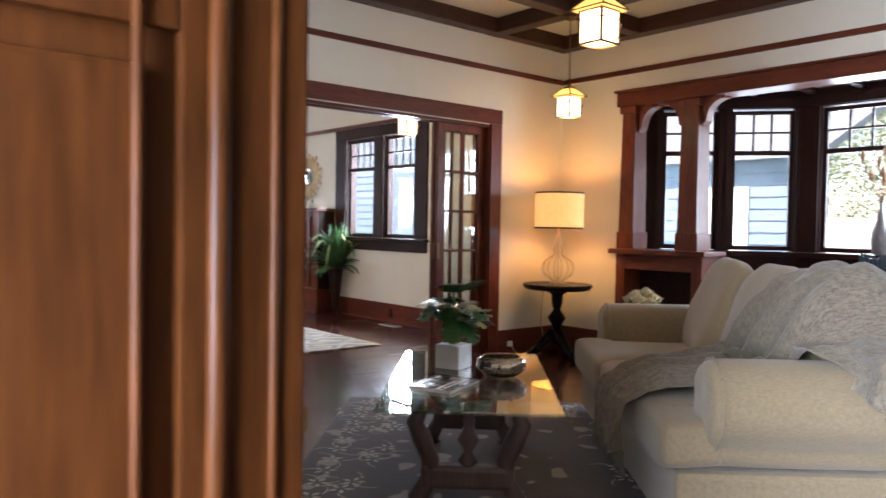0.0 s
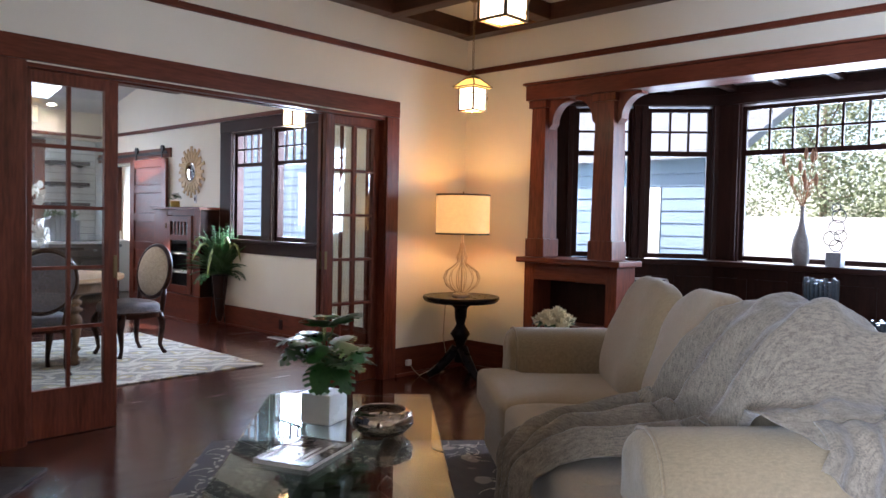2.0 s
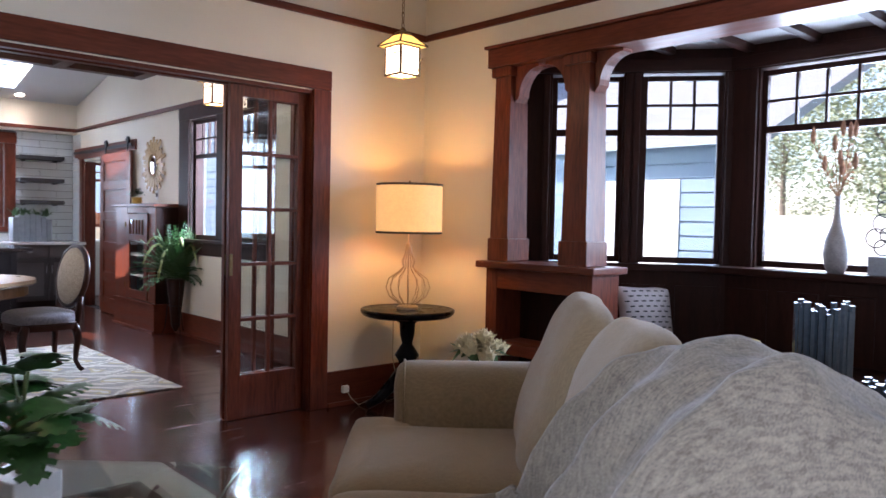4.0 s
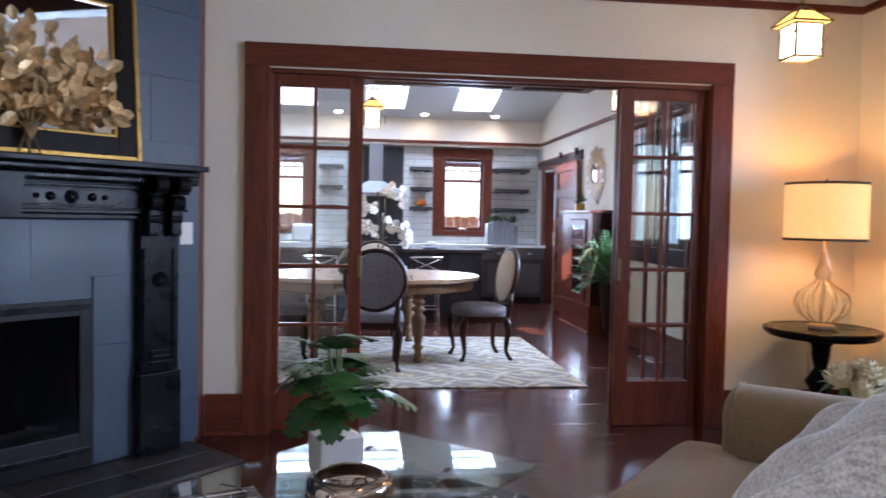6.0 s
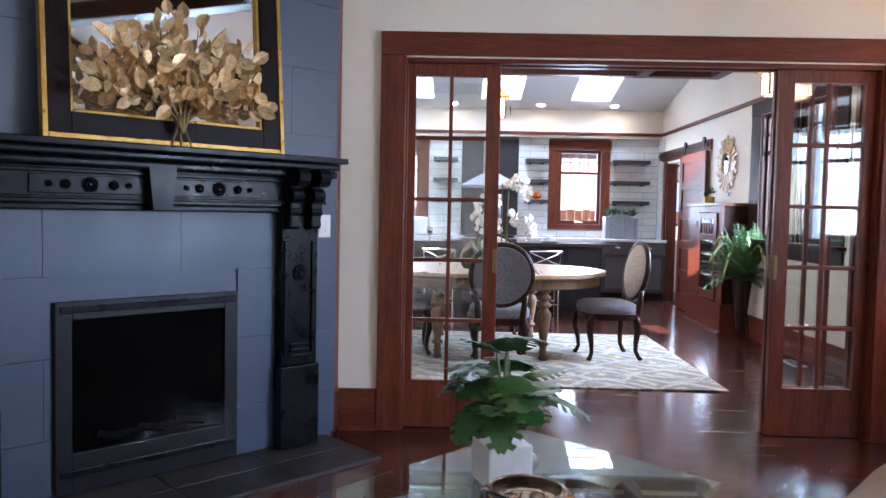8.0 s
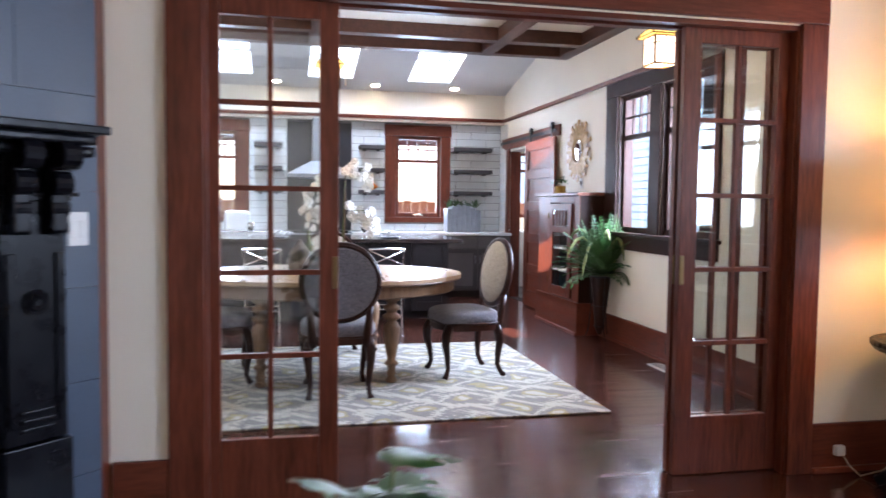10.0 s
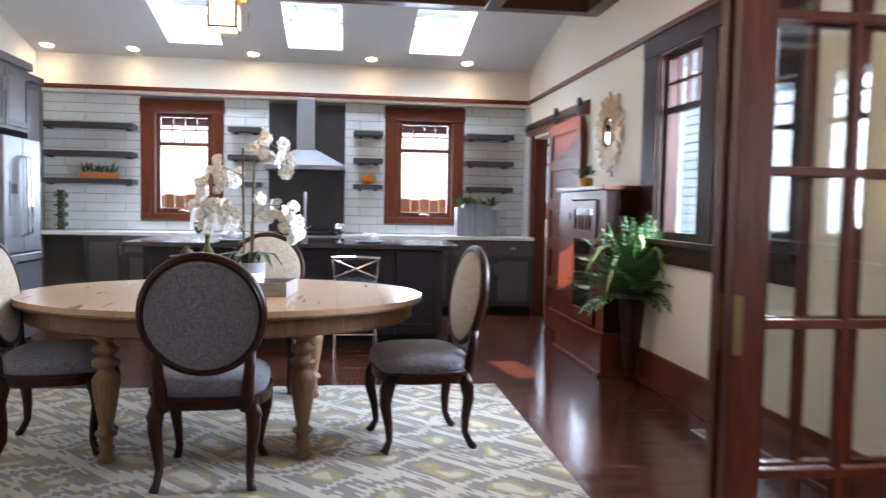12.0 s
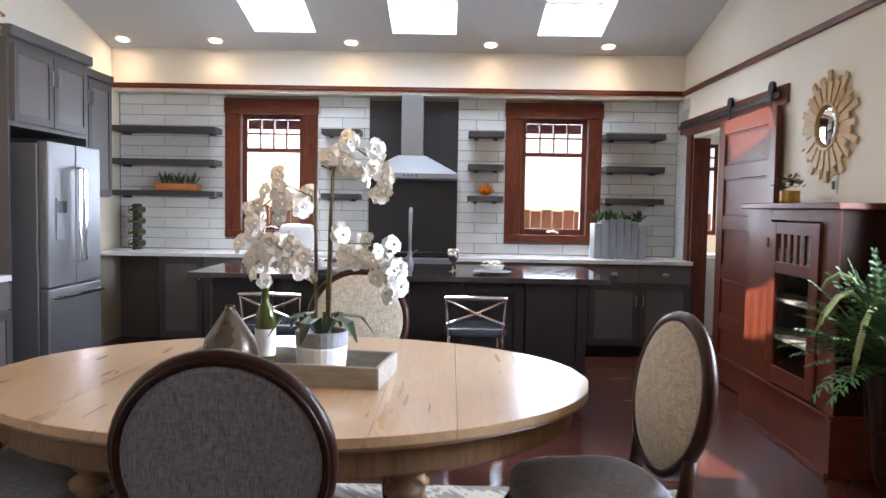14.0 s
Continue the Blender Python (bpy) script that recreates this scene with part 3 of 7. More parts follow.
def glazed_leaf(name, label, w, h, m, glass_x, glass_z, cols, rows, material, edge_x):
    d = tagged(new(name), label, "door", kind="structure")
    d.matrix_basis = m
    gx0, gx1 = glass_x
    gz0, gz1 = glass_z
    part("stile", box(0, gx0, -0.02, 0.02, 0, h, b=0.004), material, d)
    part("stile", box(gx1, w, -0.02, 0.02, 0, h, b=0.004), material, d)
    part("bottom_rail", box(gx0, gx1, -0.019, 0.019, 0, gz0, b=0.003), material, d)
    part("top_rail", box(gx0, gx1, -0.019, 0.019, gz1, h, b=0.003), material, d)
    for i in range(1, cols):
        x = gx0 + (gx1 - gx0) * i / cols
        part("muntin", box(x - 0.011, x + 0.011, -0.014, 0.014, gz0, gz1, b=0.003), material, d)
    for k in range(1, rows):
        z = gz0 + (gz1 - gz0) * k / rows
        part("muntin", box(gx0, gx1, -0.0145, 0.0145, z - 0.011, z + 0.011, b=0.003), material, d)
    for i in range(cols):
        for k in range(rows):
            x0, x1 = (gx0 + (gx1 - gx0) * j / cols for j in (i, i + 1))
            z0, z1 = (gz0 + (gz1 - gz0) * j / rows for j in (k, k + 1))
            p = part("pane", box(x0, x1, -0.002, 0.002, z0, z1), M_DOORGLASS, d)
            p.visible_shadow = False
    pull = part("door_pull", box(edge_x - 0.012, edge_x + 0.012, -0.024, 0.024, 0.93, 1.07, b=0.004), M_BRASS, d, "small brass edge pull")
    return d


glazed_leaf("door_1", "red-brown wooden pocket door with ten glass panes, half open", 0.565, 2.15, pose(2.472, 5.33, 0.004), (0.072, 0.483), (0.285, 2.075), 2, 5, M_TRIM, 0.55)
glazed_leaf("door_2", "red-brown wooden pocket door with ten glass panes, half open", 0.575, 2.15, pose(4.65, 5.33, 0.004), (0.088, 0.497), (0.285, 2.075), 2, 5, M_TRIM, 0.015)
glazed_leaf("door_5", "red-brown wooden pocket door with fifteen narrow panes behind the other leaf", 0.548, 2.145, pose(4.645, 5.384, 0.004), (0.088, 0.495), (0.285, 2.075), 3, 5, M_TRIM, 0.015)

# front door, standing open
fd = tagged(new("door_3"), "varnished wooden front door standing open", "door", kind="structure")
fd.matrix_basis = pose(-0.11, 0.93, 0.005, 0, 0, -1)
for x0, x1 in ((0, 0.13), (0.38, 0.5), (0.76, 0.9)):
    part("stile", box(x0, x1, -0.022, 0.022, 0, 2.08, b=0.004), M_DOORW, fd)
for z0, z1 in ((0, 0.24), (1.4, 1.56), (1.95, 2.08)):
    for x0, x1 in ((0.13, 0.38), (0.5, 0.76)):
        part("rail", box(x0, x1, -0.021, 0.021, z0, z1, b=0.003), M_DOORW, fd)
for z0, z1 in ((0.24, 1.4), (1.56, 1.95)):
    for x0, x1 in ((0.13, 0.38), (0.5, 0.76)):
        bm = box(x0, x1, -0.009, 0.009, z0, z1)
        box(x0 + 0.035, x1 - 0.035, -0.017, 0.017, z0 + 0.035, z1 - 0.035, bm, 0.008)
        part("panel", bm, M_DOORW, fd)
# Beads added to give the vertical lines and bluish highlight along the stile.
for x, r in ((0.8, 0.012), (0.862, 0.006), (0.72, 0.006)):
    part("bead", tube([(x, -0.022, 0), (x, -0.022, 2.08)], r, 8), M_DOORW, fd, smooth=True)
lock = part("lock_plate", box(0.9, 0.903, -0.013, 0.013, 0.9, 1.06, b=0.001), M_BRASS, fd, "aged brass lock plate")
part("latch", box(0.903, 0.912, -0.008, 0.008, 0.98, 1.01, b=0.002), M_BRASS, lock)
frame3 = group_root("door_frame_front", "red-brown wooden casing of the front door", "door frame")
for y0, y1 in ((-0.2, -0.062), (0.872, 1.01)):
    part("casing_side", box(-0.099, -0.075, y0, y1, 0, 2.1, b=0.004), M_TRIM, frame3)
part("casing_head", box(-0.099, -0.072, -0.2, 1.01, 2.102, 2.24, b=0.004), M_TRIMY, frame3)


# windows
def window(name, label, m, w, z0, z1, zs, cols, rows, material, depth=0.1, sash=0.045):
    """Local x along the wall, y outwards from the room's face. A divided sash above zs and one clear pane below it."""
    win = tagged(new(name), label, "window", kind="structure")
    win.matrix_basis = m
    y0, y1 = depth * 0.35, depth * 0.35 + 0.04
    bm = bmesh.new()
    for p in ((0, sash, y0, y1, z0, z1), (w - sash, w, y0, y1, z0, z1), (sash, w - sash, y0, y1, z0, z0 + sash * 1.2), (sash, w - sash, y0, y1, z1 - sash, z1), (sash, w - sash, y0 - 0.006, y1, zs - 0.022, zs + 0.022)):
        box(*p, bm, 0.004)
    part("window_frame", bm, material, win)
    gx0, gx1, top = sash, w - sash, z1 - sash
    for i in range(1, cols):
        x = gx0 + (gx1 - gx0) * i / cols
        part("muntin", box(x - 0.009, x + 0.009, y0 + 0.006, y1 - 0.006, zs + 0.02, top), material, win)
    for k in range(1, rows):
        z = zs + 0.022 + (top - zs - 0.022) * k / rows
        part("muntin", box(gx0, gx1, y0 + 0.007, y1 - 0.007, z - 0.009, z + 0.009), material, win)
    ym = (y0 + y1) / 2
    for i in range(cols):
        for k in range(rows):
            x0, x1 = (gx0 + (gx1 - gx0) * j / cols for j in (i, i + 1))
            a, b = (zs + 0.022 + (top - zs - 0.022) * j / rows for j in (k, k + 1))
            part("pane", box(x0, x1, ym - 0.002, ym + 0.002, a, b), M_GLASS, win).visible_shadow = False
    part("pane", box(gx0, gx1, ym - 0.002, ym + 0.002, z0 + sash, zs - 0.022), M_GLASS, win).visible_shadow = False
    return win


def board(win, name, x0, x1, y0, y1, z0, z1, material):
    return part(name, box(x0, x1, y0, y1, z0, z1, b=0.005), material, win)


# dining windows: x runs towards lower y, y outwards is +x
for i, y in enumerate((8.83, 7.98)):
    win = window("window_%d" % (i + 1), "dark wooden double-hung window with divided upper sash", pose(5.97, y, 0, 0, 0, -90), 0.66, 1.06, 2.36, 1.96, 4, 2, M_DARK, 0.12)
    # Dark boards added over the cream reveals, which the lamp outside overlights.
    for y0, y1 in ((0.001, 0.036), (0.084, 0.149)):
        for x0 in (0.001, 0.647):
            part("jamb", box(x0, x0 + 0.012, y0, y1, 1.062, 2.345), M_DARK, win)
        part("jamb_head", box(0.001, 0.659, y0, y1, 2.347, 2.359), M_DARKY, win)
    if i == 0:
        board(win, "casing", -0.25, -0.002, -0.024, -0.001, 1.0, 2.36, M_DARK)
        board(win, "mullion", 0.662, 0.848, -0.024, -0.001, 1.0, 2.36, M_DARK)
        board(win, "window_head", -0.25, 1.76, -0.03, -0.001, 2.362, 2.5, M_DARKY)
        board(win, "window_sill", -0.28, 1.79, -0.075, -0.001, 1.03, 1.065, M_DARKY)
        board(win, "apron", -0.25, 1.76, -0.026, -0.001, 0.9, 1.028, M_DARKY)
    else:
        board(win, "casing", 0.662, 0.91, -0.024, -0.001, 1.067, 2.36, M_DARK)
# kitchen windows
for i, x in enumerate((1.57, 4.4)):
    w = 0.63 if i == 0 else 0.66
    win = window("window_%d" % (i + 3), "red-brown framed kitchen window with divided upper panes", pose(x, 12.87, 0), w, 1.12, 2.29, 1.93, 4, 2, M_TRIM, 0.1, 0.05)
    board(win, "casing", -0.16, -0.002, -0.028, -0.001, 1.06, 2.29, M_TRIM)
    board(win, "casing", w + 0.002, w + 0.145, -0.028, -0.001, 1.06, 2.29, M_TRIM)
    board(win, "window_head", -0.17, w + 0.155, -0.034, -0.001, 2.292, 2.445, M_TRIMX)
    board(win, "window_sill", -0.16, w + 0.145, -0.04, -0.001, 1.045, 1.118, M_TRIMX)
    part("crank", tube([(w / 2 - 0.05, 0.02, 1.15), (w / 2, -0.03, 1.16), (w / 2 + 0.06, -0.02, 1.14)], 0.009), M_PEWTER, win)

# bay window: canted sides and a wide middle
BAY = [(6.45, 4.5), (7.32, 3.35), (7.32, 1.41), (6.45, 0.26)]
bay_floor = [(6.38, 4.5), (6.45, 4.5), (7.5, 3.42), (7.5, 1.34), (6.45, 0.26), (6.38, 0.26)]
structure("floor_bay", prism(bay_floor, -0.2, 0.0), M_FLOOR, "dark hardwood floor of the bay", "floor")
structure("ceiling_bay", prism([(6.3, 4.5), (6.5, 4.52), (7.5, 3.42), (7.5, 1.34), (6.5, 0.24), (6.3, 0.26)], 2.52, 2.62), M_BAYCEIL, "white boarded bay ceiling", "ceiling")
bb = group_root("ceiling_beams_bay", "slim dark wooden bay ceiling beams", "beams")
for y in (0.7, 1.12, 1.54, 1.96, 2.38, 2.8, 3.22, 3.64, 4.06):
    part("beam", box(6.38, 7.3 - max(0, abs(y - 2.38) - 0.95) * 0.85, y - 0.03, y + 0.03, 2.47, 2.519, b=0.004), M_DARKX, bb)


def bay_side(name, p, q, glasses, label):
    a = math.atan2(q[1] - p[1], q[0] - p[0])
    length = math.hypot(q[0] - p[0], q[1] - p[1])
    m = pose(p[0], p[1], 0, 0, 0, math.degrees(a))
    bm = bmesh.new()
    last = -0.02
    for g0, g1, *_ in glasses:
        box(last, g0, 0, 0.14, 1.0, 2.36, bm)
        last = g1
    box(last, length + 0.02, 0, 0.14, 1.0, 2.36, bm)
    box(-0.02, length + 0.02, 0.0, 0.14, 2.36, 2.52, bm)
    box(-0.02, length + 0.02, 0.0, 0.14, 0, 1.0, bm)
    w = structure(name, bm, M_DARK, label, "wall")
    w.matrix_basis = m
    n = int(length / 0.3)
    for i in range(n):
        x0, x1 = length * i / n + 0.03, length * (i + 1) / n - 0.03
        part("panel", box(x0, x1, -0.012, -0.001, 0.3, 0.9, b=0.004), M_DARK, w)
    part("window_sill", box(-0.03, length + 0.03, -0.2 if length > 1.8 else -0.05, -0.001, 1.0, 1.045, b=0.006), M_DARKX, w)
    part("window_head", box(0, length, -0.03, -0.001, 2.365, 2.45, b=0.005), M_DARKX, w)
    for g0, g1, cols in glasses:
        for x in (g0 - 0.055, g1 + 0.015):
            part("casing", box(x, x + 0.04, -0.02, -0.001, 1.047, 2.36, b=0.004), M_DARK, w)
    return m


m1 = bay_side("wall_bay_north", BAY[0], BAY[1], [(0.24, 0.73, 2), (0.86, 1.4, 3)], "dark panelled wooden bay wall with narrow windows")
m2 = bay_side("wall_bay_east", BAY[1], BAY[2], [(0.2, 1.74, 8)], "dark panelled wooden bay wall with a wide window")
m3 = bay_side("wall_bay_south", BAY[2], BAY[3], [(0.04, 0.58, 3), (0.71, 1.2, 2)], "dark panelled wooden bay wall with narrow windows")
for k, (m, glasses) in enumerate(((m1, [(0.24, 0.73, 2), (0.86, 1.4, 3)]), (m2, [(0.2, 1.74, 8)]), (m3, [(0.04, 0.58, 3), (0.71, 1.2, 2)]))):
    for j, (g0, g1, cols) in enumerate(glasses):
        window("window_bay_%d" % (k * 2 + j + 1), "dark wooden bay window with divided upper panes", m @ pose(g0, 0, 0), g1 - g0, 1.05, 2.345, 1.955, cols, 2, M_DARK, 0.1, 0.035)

# colonnade in front of the bay
col = group_root("colonnade", "red-brown wooden colonnade with square columns and arched brackets", "colonnade")
part("header", box(6.16, 6.42, 0.2, 4.53, 2.365, 2.49, b=0.006), M_TRIMY, col)
part("header_cap", box(6.14, 6.219, 0.18, 4.55, 2.492, 2.512, b=0.004), M_TRIMY, col)


def column(y0, y1):
    c = (y0 + y1) / 2
    r = (y1 - y0) / 2
    bm = bmesh.new()
    for z, k in ((1.2, 1.0), (2.3, 0.86)):
        for sx, sy in ((-1, -1), (1, -1), (1, 1), (-1, 1)):
            bm.verts.new((6.29 + sx * 0.1 * k, c + sy * r * k, z))
    bm.verts.ensure_lookup_table()
    for q in ((3, 2, 1, 0), (4, 5, 6, 7), (0, 1, 5, 4), (1, 2, 6, 5), (2, 3, 7, 6), (3, 0, 4, 7)):
        bm.faces.new([bm.verts[i] for i in q])
    cc = part("column", bm, M_TRIM, col)
    part("base_block", box(6.18, 6.4, c - r - 0.015, c + r + 0.015, 1.046, 1.2, b=0.005), M_TRIM, cc)
    part("capital", box(6.18, 6.4, c - r - 0.01, c + r + 0.01, 2.3, 2.364, b=0.008), M_TRIM, cc)


for y0, y1 in ((4.34, 4.5), (3.69, 3.88), (0.88, 1.07), (0.26, 0.42)):
    column(y0, y1)


def bracket(y, way):
    """A quarter-arch bracket under the header, against a column at y."""
    pts = [(0, 0), (0.2, 0), (0.2, -0.02)]
    for i in range(1, 10):
        a = math.pi / 2 * i / 9
        pts.append((0.2 - 0.165 * math.sin(a), -0.2 + 0.18 * math.cos(a)))
    pts.append((0, -0.24))
    bm = prism([(way * p[0], p[1]) for p in pts], -0.05, 0.05, m=pose(6.29, y, 2.364, 90, 0, 90))
    bmesh.ops.recalc_face_normals(bm, faces=bm.faces)
    part("bracket", bm, M_TRIM, col)


for y, way in ((4.34, -1), (3.885, 1), (3.69, -1), (1.07, 1), (0.88, -1), (0.42, 1)):
    bracket(y, way)


def niche_cabinet(y0, y1, label):
    t = group_root("built_in_cabinet", label, "cabinet")
    part("ledge", box(6.1, 6.46, y0 - 0.05, y1 + 0.05, 1.0, 1.045, b=0.008), M_TRIMY, t)
    part("side_panel", box(6.16, 6.44, y0, y0 + 0.1, 0, 1.0, b=0.004), M_TRIM, t)
    part("side_panel", box(6.16, 6.44, y1 - 0.1, y1, 0, 1.0, b=0.004), M_TRIM, t)
    part("top_rail", box(6.163, 6.44, y0 + 0.1, y1 - 0.1, 0.86, 1.0, b=0.004), M_TRIMY, t)
    part("shelf", box(6.163, 6.44, y0 + 0.1, y1 - 0.1, 0.42, 0.5, b=0.004), M_TRIMY, t)
    part("shelf", box(6.163, 6.44, y0 + 0.1, y1 - 0.1, 0, 0.14, b=0.004), M_TRIMY, t)
    # Back in M_DARK: the niche's shade is put into its colour.
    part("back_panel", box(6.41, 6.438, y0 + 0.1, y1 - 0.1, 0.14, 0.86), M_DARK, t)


niche_cabinet(3.61, 4.5, "red-brown wooden built-in cabinet with an open niche")
niche_cabinet(0.26, 1.15, "red-brown wooden built-in cabinet with an open niche")
seat = tagged(new("window_seat"), "dark wooden window seat under the bay windows", "bench", kind="structure")
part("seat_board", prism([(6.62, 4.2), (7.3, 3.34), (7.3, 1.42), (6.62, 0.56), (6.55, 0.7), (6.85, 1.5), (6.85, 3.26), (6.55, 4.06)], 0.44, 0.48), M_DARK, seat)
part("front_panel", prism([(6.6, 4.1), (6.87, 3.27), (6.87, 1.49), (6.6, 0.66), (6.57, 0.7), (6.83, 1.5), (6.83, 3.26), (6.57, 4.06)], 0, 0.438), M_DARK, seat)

# laundry doorway with its sliding barn door, and the small room beyond
lc = group_root("door_casing_laundry", "red-brown wooden casing of the side doorway", "door frame")
part("casing_side", box(5.945, 5.969, 12.362, 12.5, 0, 2.1, b=0.004), M_TRIM, lc)
part("casing_side", box(5.945, 5.969, 11.46, 11.598, 0, 2.1, b=0.004), M_TRIM, lc)
part("casing_head", box(5.94, 5.969, 11.4, 12.56, 2.102, 2.17, b=0.004), M_TRIMY, lc)
part("jamb", box(5.97, 6.12, 12.34, 12.36, 0, 2.07), M_TRIM, lc)
wall_with_holes("wall_laundry_north", "x", 14.4, 0.1, 6.12, 7.05, 0, 2.7, [(6.28, 6.93, 1.1, 2.2)], "cream painted wall with a window")
wall_with_holes("wall_laundry_east", "y", 7.05, 0.1, 11.0, 14.5, 0, 2.7, [], "cream painted plain wall")
wing = wall_with_holes("wall_laundry_south", "x", 11.1, -0.1, 6.12, 7.05, -0.6, 2.75, [], "blue-grey clapboard outer wall of the side wing", M_WING)
for k in range(22):
    part("clapboard", box(6.13, 7.14, 10.975, 10.999, -0.6 + 0.15 * k, -0.455 + 0.15 * k), M_WING, wing)
part("corner_board", box(7.04, 7.15, 10.95, 10.974, -0.6, 2.7), M_PLASTIC, wing)
wall_with_holes("wall_laundry_west", "y", 6.12, -0.1, 13.02, 14.5, 0, 2.7, [], "cream painted plain wall")
structure("floor_laundry", box(6.12, 7.15, 11.0, 14.5, -0.2, -0.004), M_FLOOR, "dark hardwood floor", "floor")
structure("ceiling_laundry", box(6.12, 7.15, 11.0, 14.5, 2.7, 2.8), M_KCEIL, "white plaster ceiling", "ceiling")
win = window("window_5", "red-brown framed laundry window", pose(6.28, 14.4, 0), 0.65, 1.1, 2.2, 1.9, 4, 2, M_TRIM, 0.1)
board(win, "casing", -0.12, -0.002, -0.025, -0.001, 1.04, 2.3, M_TRIM)
board(win, "casing", 0.652, 0.77, -0.025, -0.001, 1.04, 2.3, M_TRIM)
opening_light(6.6, 14.75, 1.65, 6.6, 12, 1.2, 0.6, 1.0, 14)

# outdoors
structure("ground", box(-80, 80, -80, 80, -0.75, -0.6), M_LAWN, "sunlit grass and paving outside the house", "ground")


# ------------------------------------------------------------------ living room
def in_fp(ob):
    ob.matrix_basis = FP
    return ob


# fireplace: tiled face, firebox, mantel
for k in range(9):
    z0, z1 = max(0.03, 0.27 + 0.355 * (k - 1)), 0.27 + 0.355 * k
    z1 = min(z1, 3.0)
    if z1 - z0 < 0.05:
        continue
    edges = [0.0]
    x = 0.3 if k % 2 else 0.61
    while x < 2.15:
        edges.append(x)
        x += 0.61
    edges.append(2.15)
    for a, b in zip(edges, edges[1:]):
        pieces = [(a, b)]
        if z0 < 0.86:
            pieces = [(p, q) for p, q in ((a, min(b, 0.61)), (max(a, 1.49), b)) if q - p > 0.02]
        for p, q in pieces:
            part("tile", box(p + 0.0012, q - 0.0012, 0, 0.012, z0 + 0.0012, z1 - 0.0012), M_SLATE, chimney)
hearth = in_fp(tagged(new("hearth"), "dark slate tiled hearth flush with the floor", "hearth", kind="structure"))
for i in range(4):
    for k in range(2):
        part("tile", box(0.05 + 0.5 * i, 0.543 + 0.5 * i, 0.002 + 0.25 * k, 0.247 + 0.25 * k, 0.0, 0.018, b=0.002), M_HEARTH, hearth)

fbx = in_fp(thing("fireplace_insert", "black metal gas fireplace insert, unlit", "fireplace"))
for p in ((0.62, 0.69, 0.0, 0.035, 0.03, 0.87), (1.41, 1.48, 0.0, 0.035, 0.03, 0.87), (0.69, 1.41, 0.0, 0.035, 0.79, 0.87), (0.69, 1.41, 0.0, 0.035, 0.03, 0.2)):
    part("surround_bar", box(*p, b=0.004), M_BLACKM, fbx)
part("louvre", box(0.64, 1.46, 0.035, 0.05, 0.82, 0.85, b=0.004), M_BLACK, fbx)
part("louvre", box(0.64, 1.46, 0.035, 0.05, 0.1, 0.13, b=0.004), M_BLACK, fbx)
# Flat sheet at the wall face; its black replaces an unbuilt recess's shade.
bm = box(0.7, 1.4, 0.013, 0.016, 0.2, 0.79)
part("firebox_back", bm, M_FIREBOX, fbx)
bm = bmesh.new()
for i in range(5):
    tube([(0.8 + 0.1 * i, 0.022, 0.24 + 0.02 * (i % 2)), (0.95 + 0.09 * i, 0.024, 0.27 - 0.02 * (i % 2))], 0.02, 7, bm)
part("log_set", bm, M_FIREBOX, fbx)
part("glass_front", box(0.69, 1.41, 0.028, 0.031, 0.2, 0.79), pane_glass("firebox_glass", (0.7, 0.7, 0.7), 0.008), fbx)

man = in_fp(thing("mantelpiece", "glossy black carved wooden mantelpiece", "mantel"))
part("shelf", box(0.09, 2.05, 0.012, 0.24, 1.53, 1.56, b=0.006), M_BLACK, man)
part("cornice", box(0.11, 2.03, 0.012, 0.19, 1.495, 1.528, b=0.01), M_BLACK, man)
part("cornice", box(0.08, 2.02, 0.012, 0.13, 1.455, 1.493, b=0.012), M_BLACK, man)
part("frieze", box(0.14, 1.96, 0.012, 0.07, 1.3, 1.453, b=0.003), M_BLACK, man)
part("frieze_bead", box(0.12, 1.98, 0.07, 0.088, 1.425, 1.445, b=0.006), M_BLACK, man)
part("frieze_bead", box(0.12, 1.98, 0.07, 0.085, 1.315, 1.33, b=0.005), M_BLACK, man)
part("lower_bead", box(0.38, 1.72, 0.012, 0.06, 1.268, 1.298, b=0.008), M_BLACK, man)
bm = prism([(-0.065, 1.47), (0.065, 1.47), (0.045, 1.275), (-0.045, 1.275)], -0.05, 0.05, m=pose(1.05, 0.085, 0, 90))
bmesh.ops.recalc_face_normals(bm, faces=bm.faces)
part("keystone", bm, M_BLACK, man)
for c in (0.75, 1.35):
    part("frieze_panel", box(c - 0.24, c + 0.24, 0.07, 0.079, 1.338, 1.418, b=0.004), M_BLACK, man)
    for dx, r in ((0, 0.034), (-0.1, 0.022), (0.1, 0.022), (-0.165, 0.014), (0.165, 0.014)):
        prof = [(r, 0), (r, 0.008), (r * 0.75, 0.004), (r * 0.55, 0.012), (r * 0.3, 0.006), (r * 0.15, 0.014), (0.001, 0.014)]
        part("medallion", lathe(prof, 18, m=pose(c + dx, 0.078, 1.378, -90)), M_BLACK, man, smooth=False)
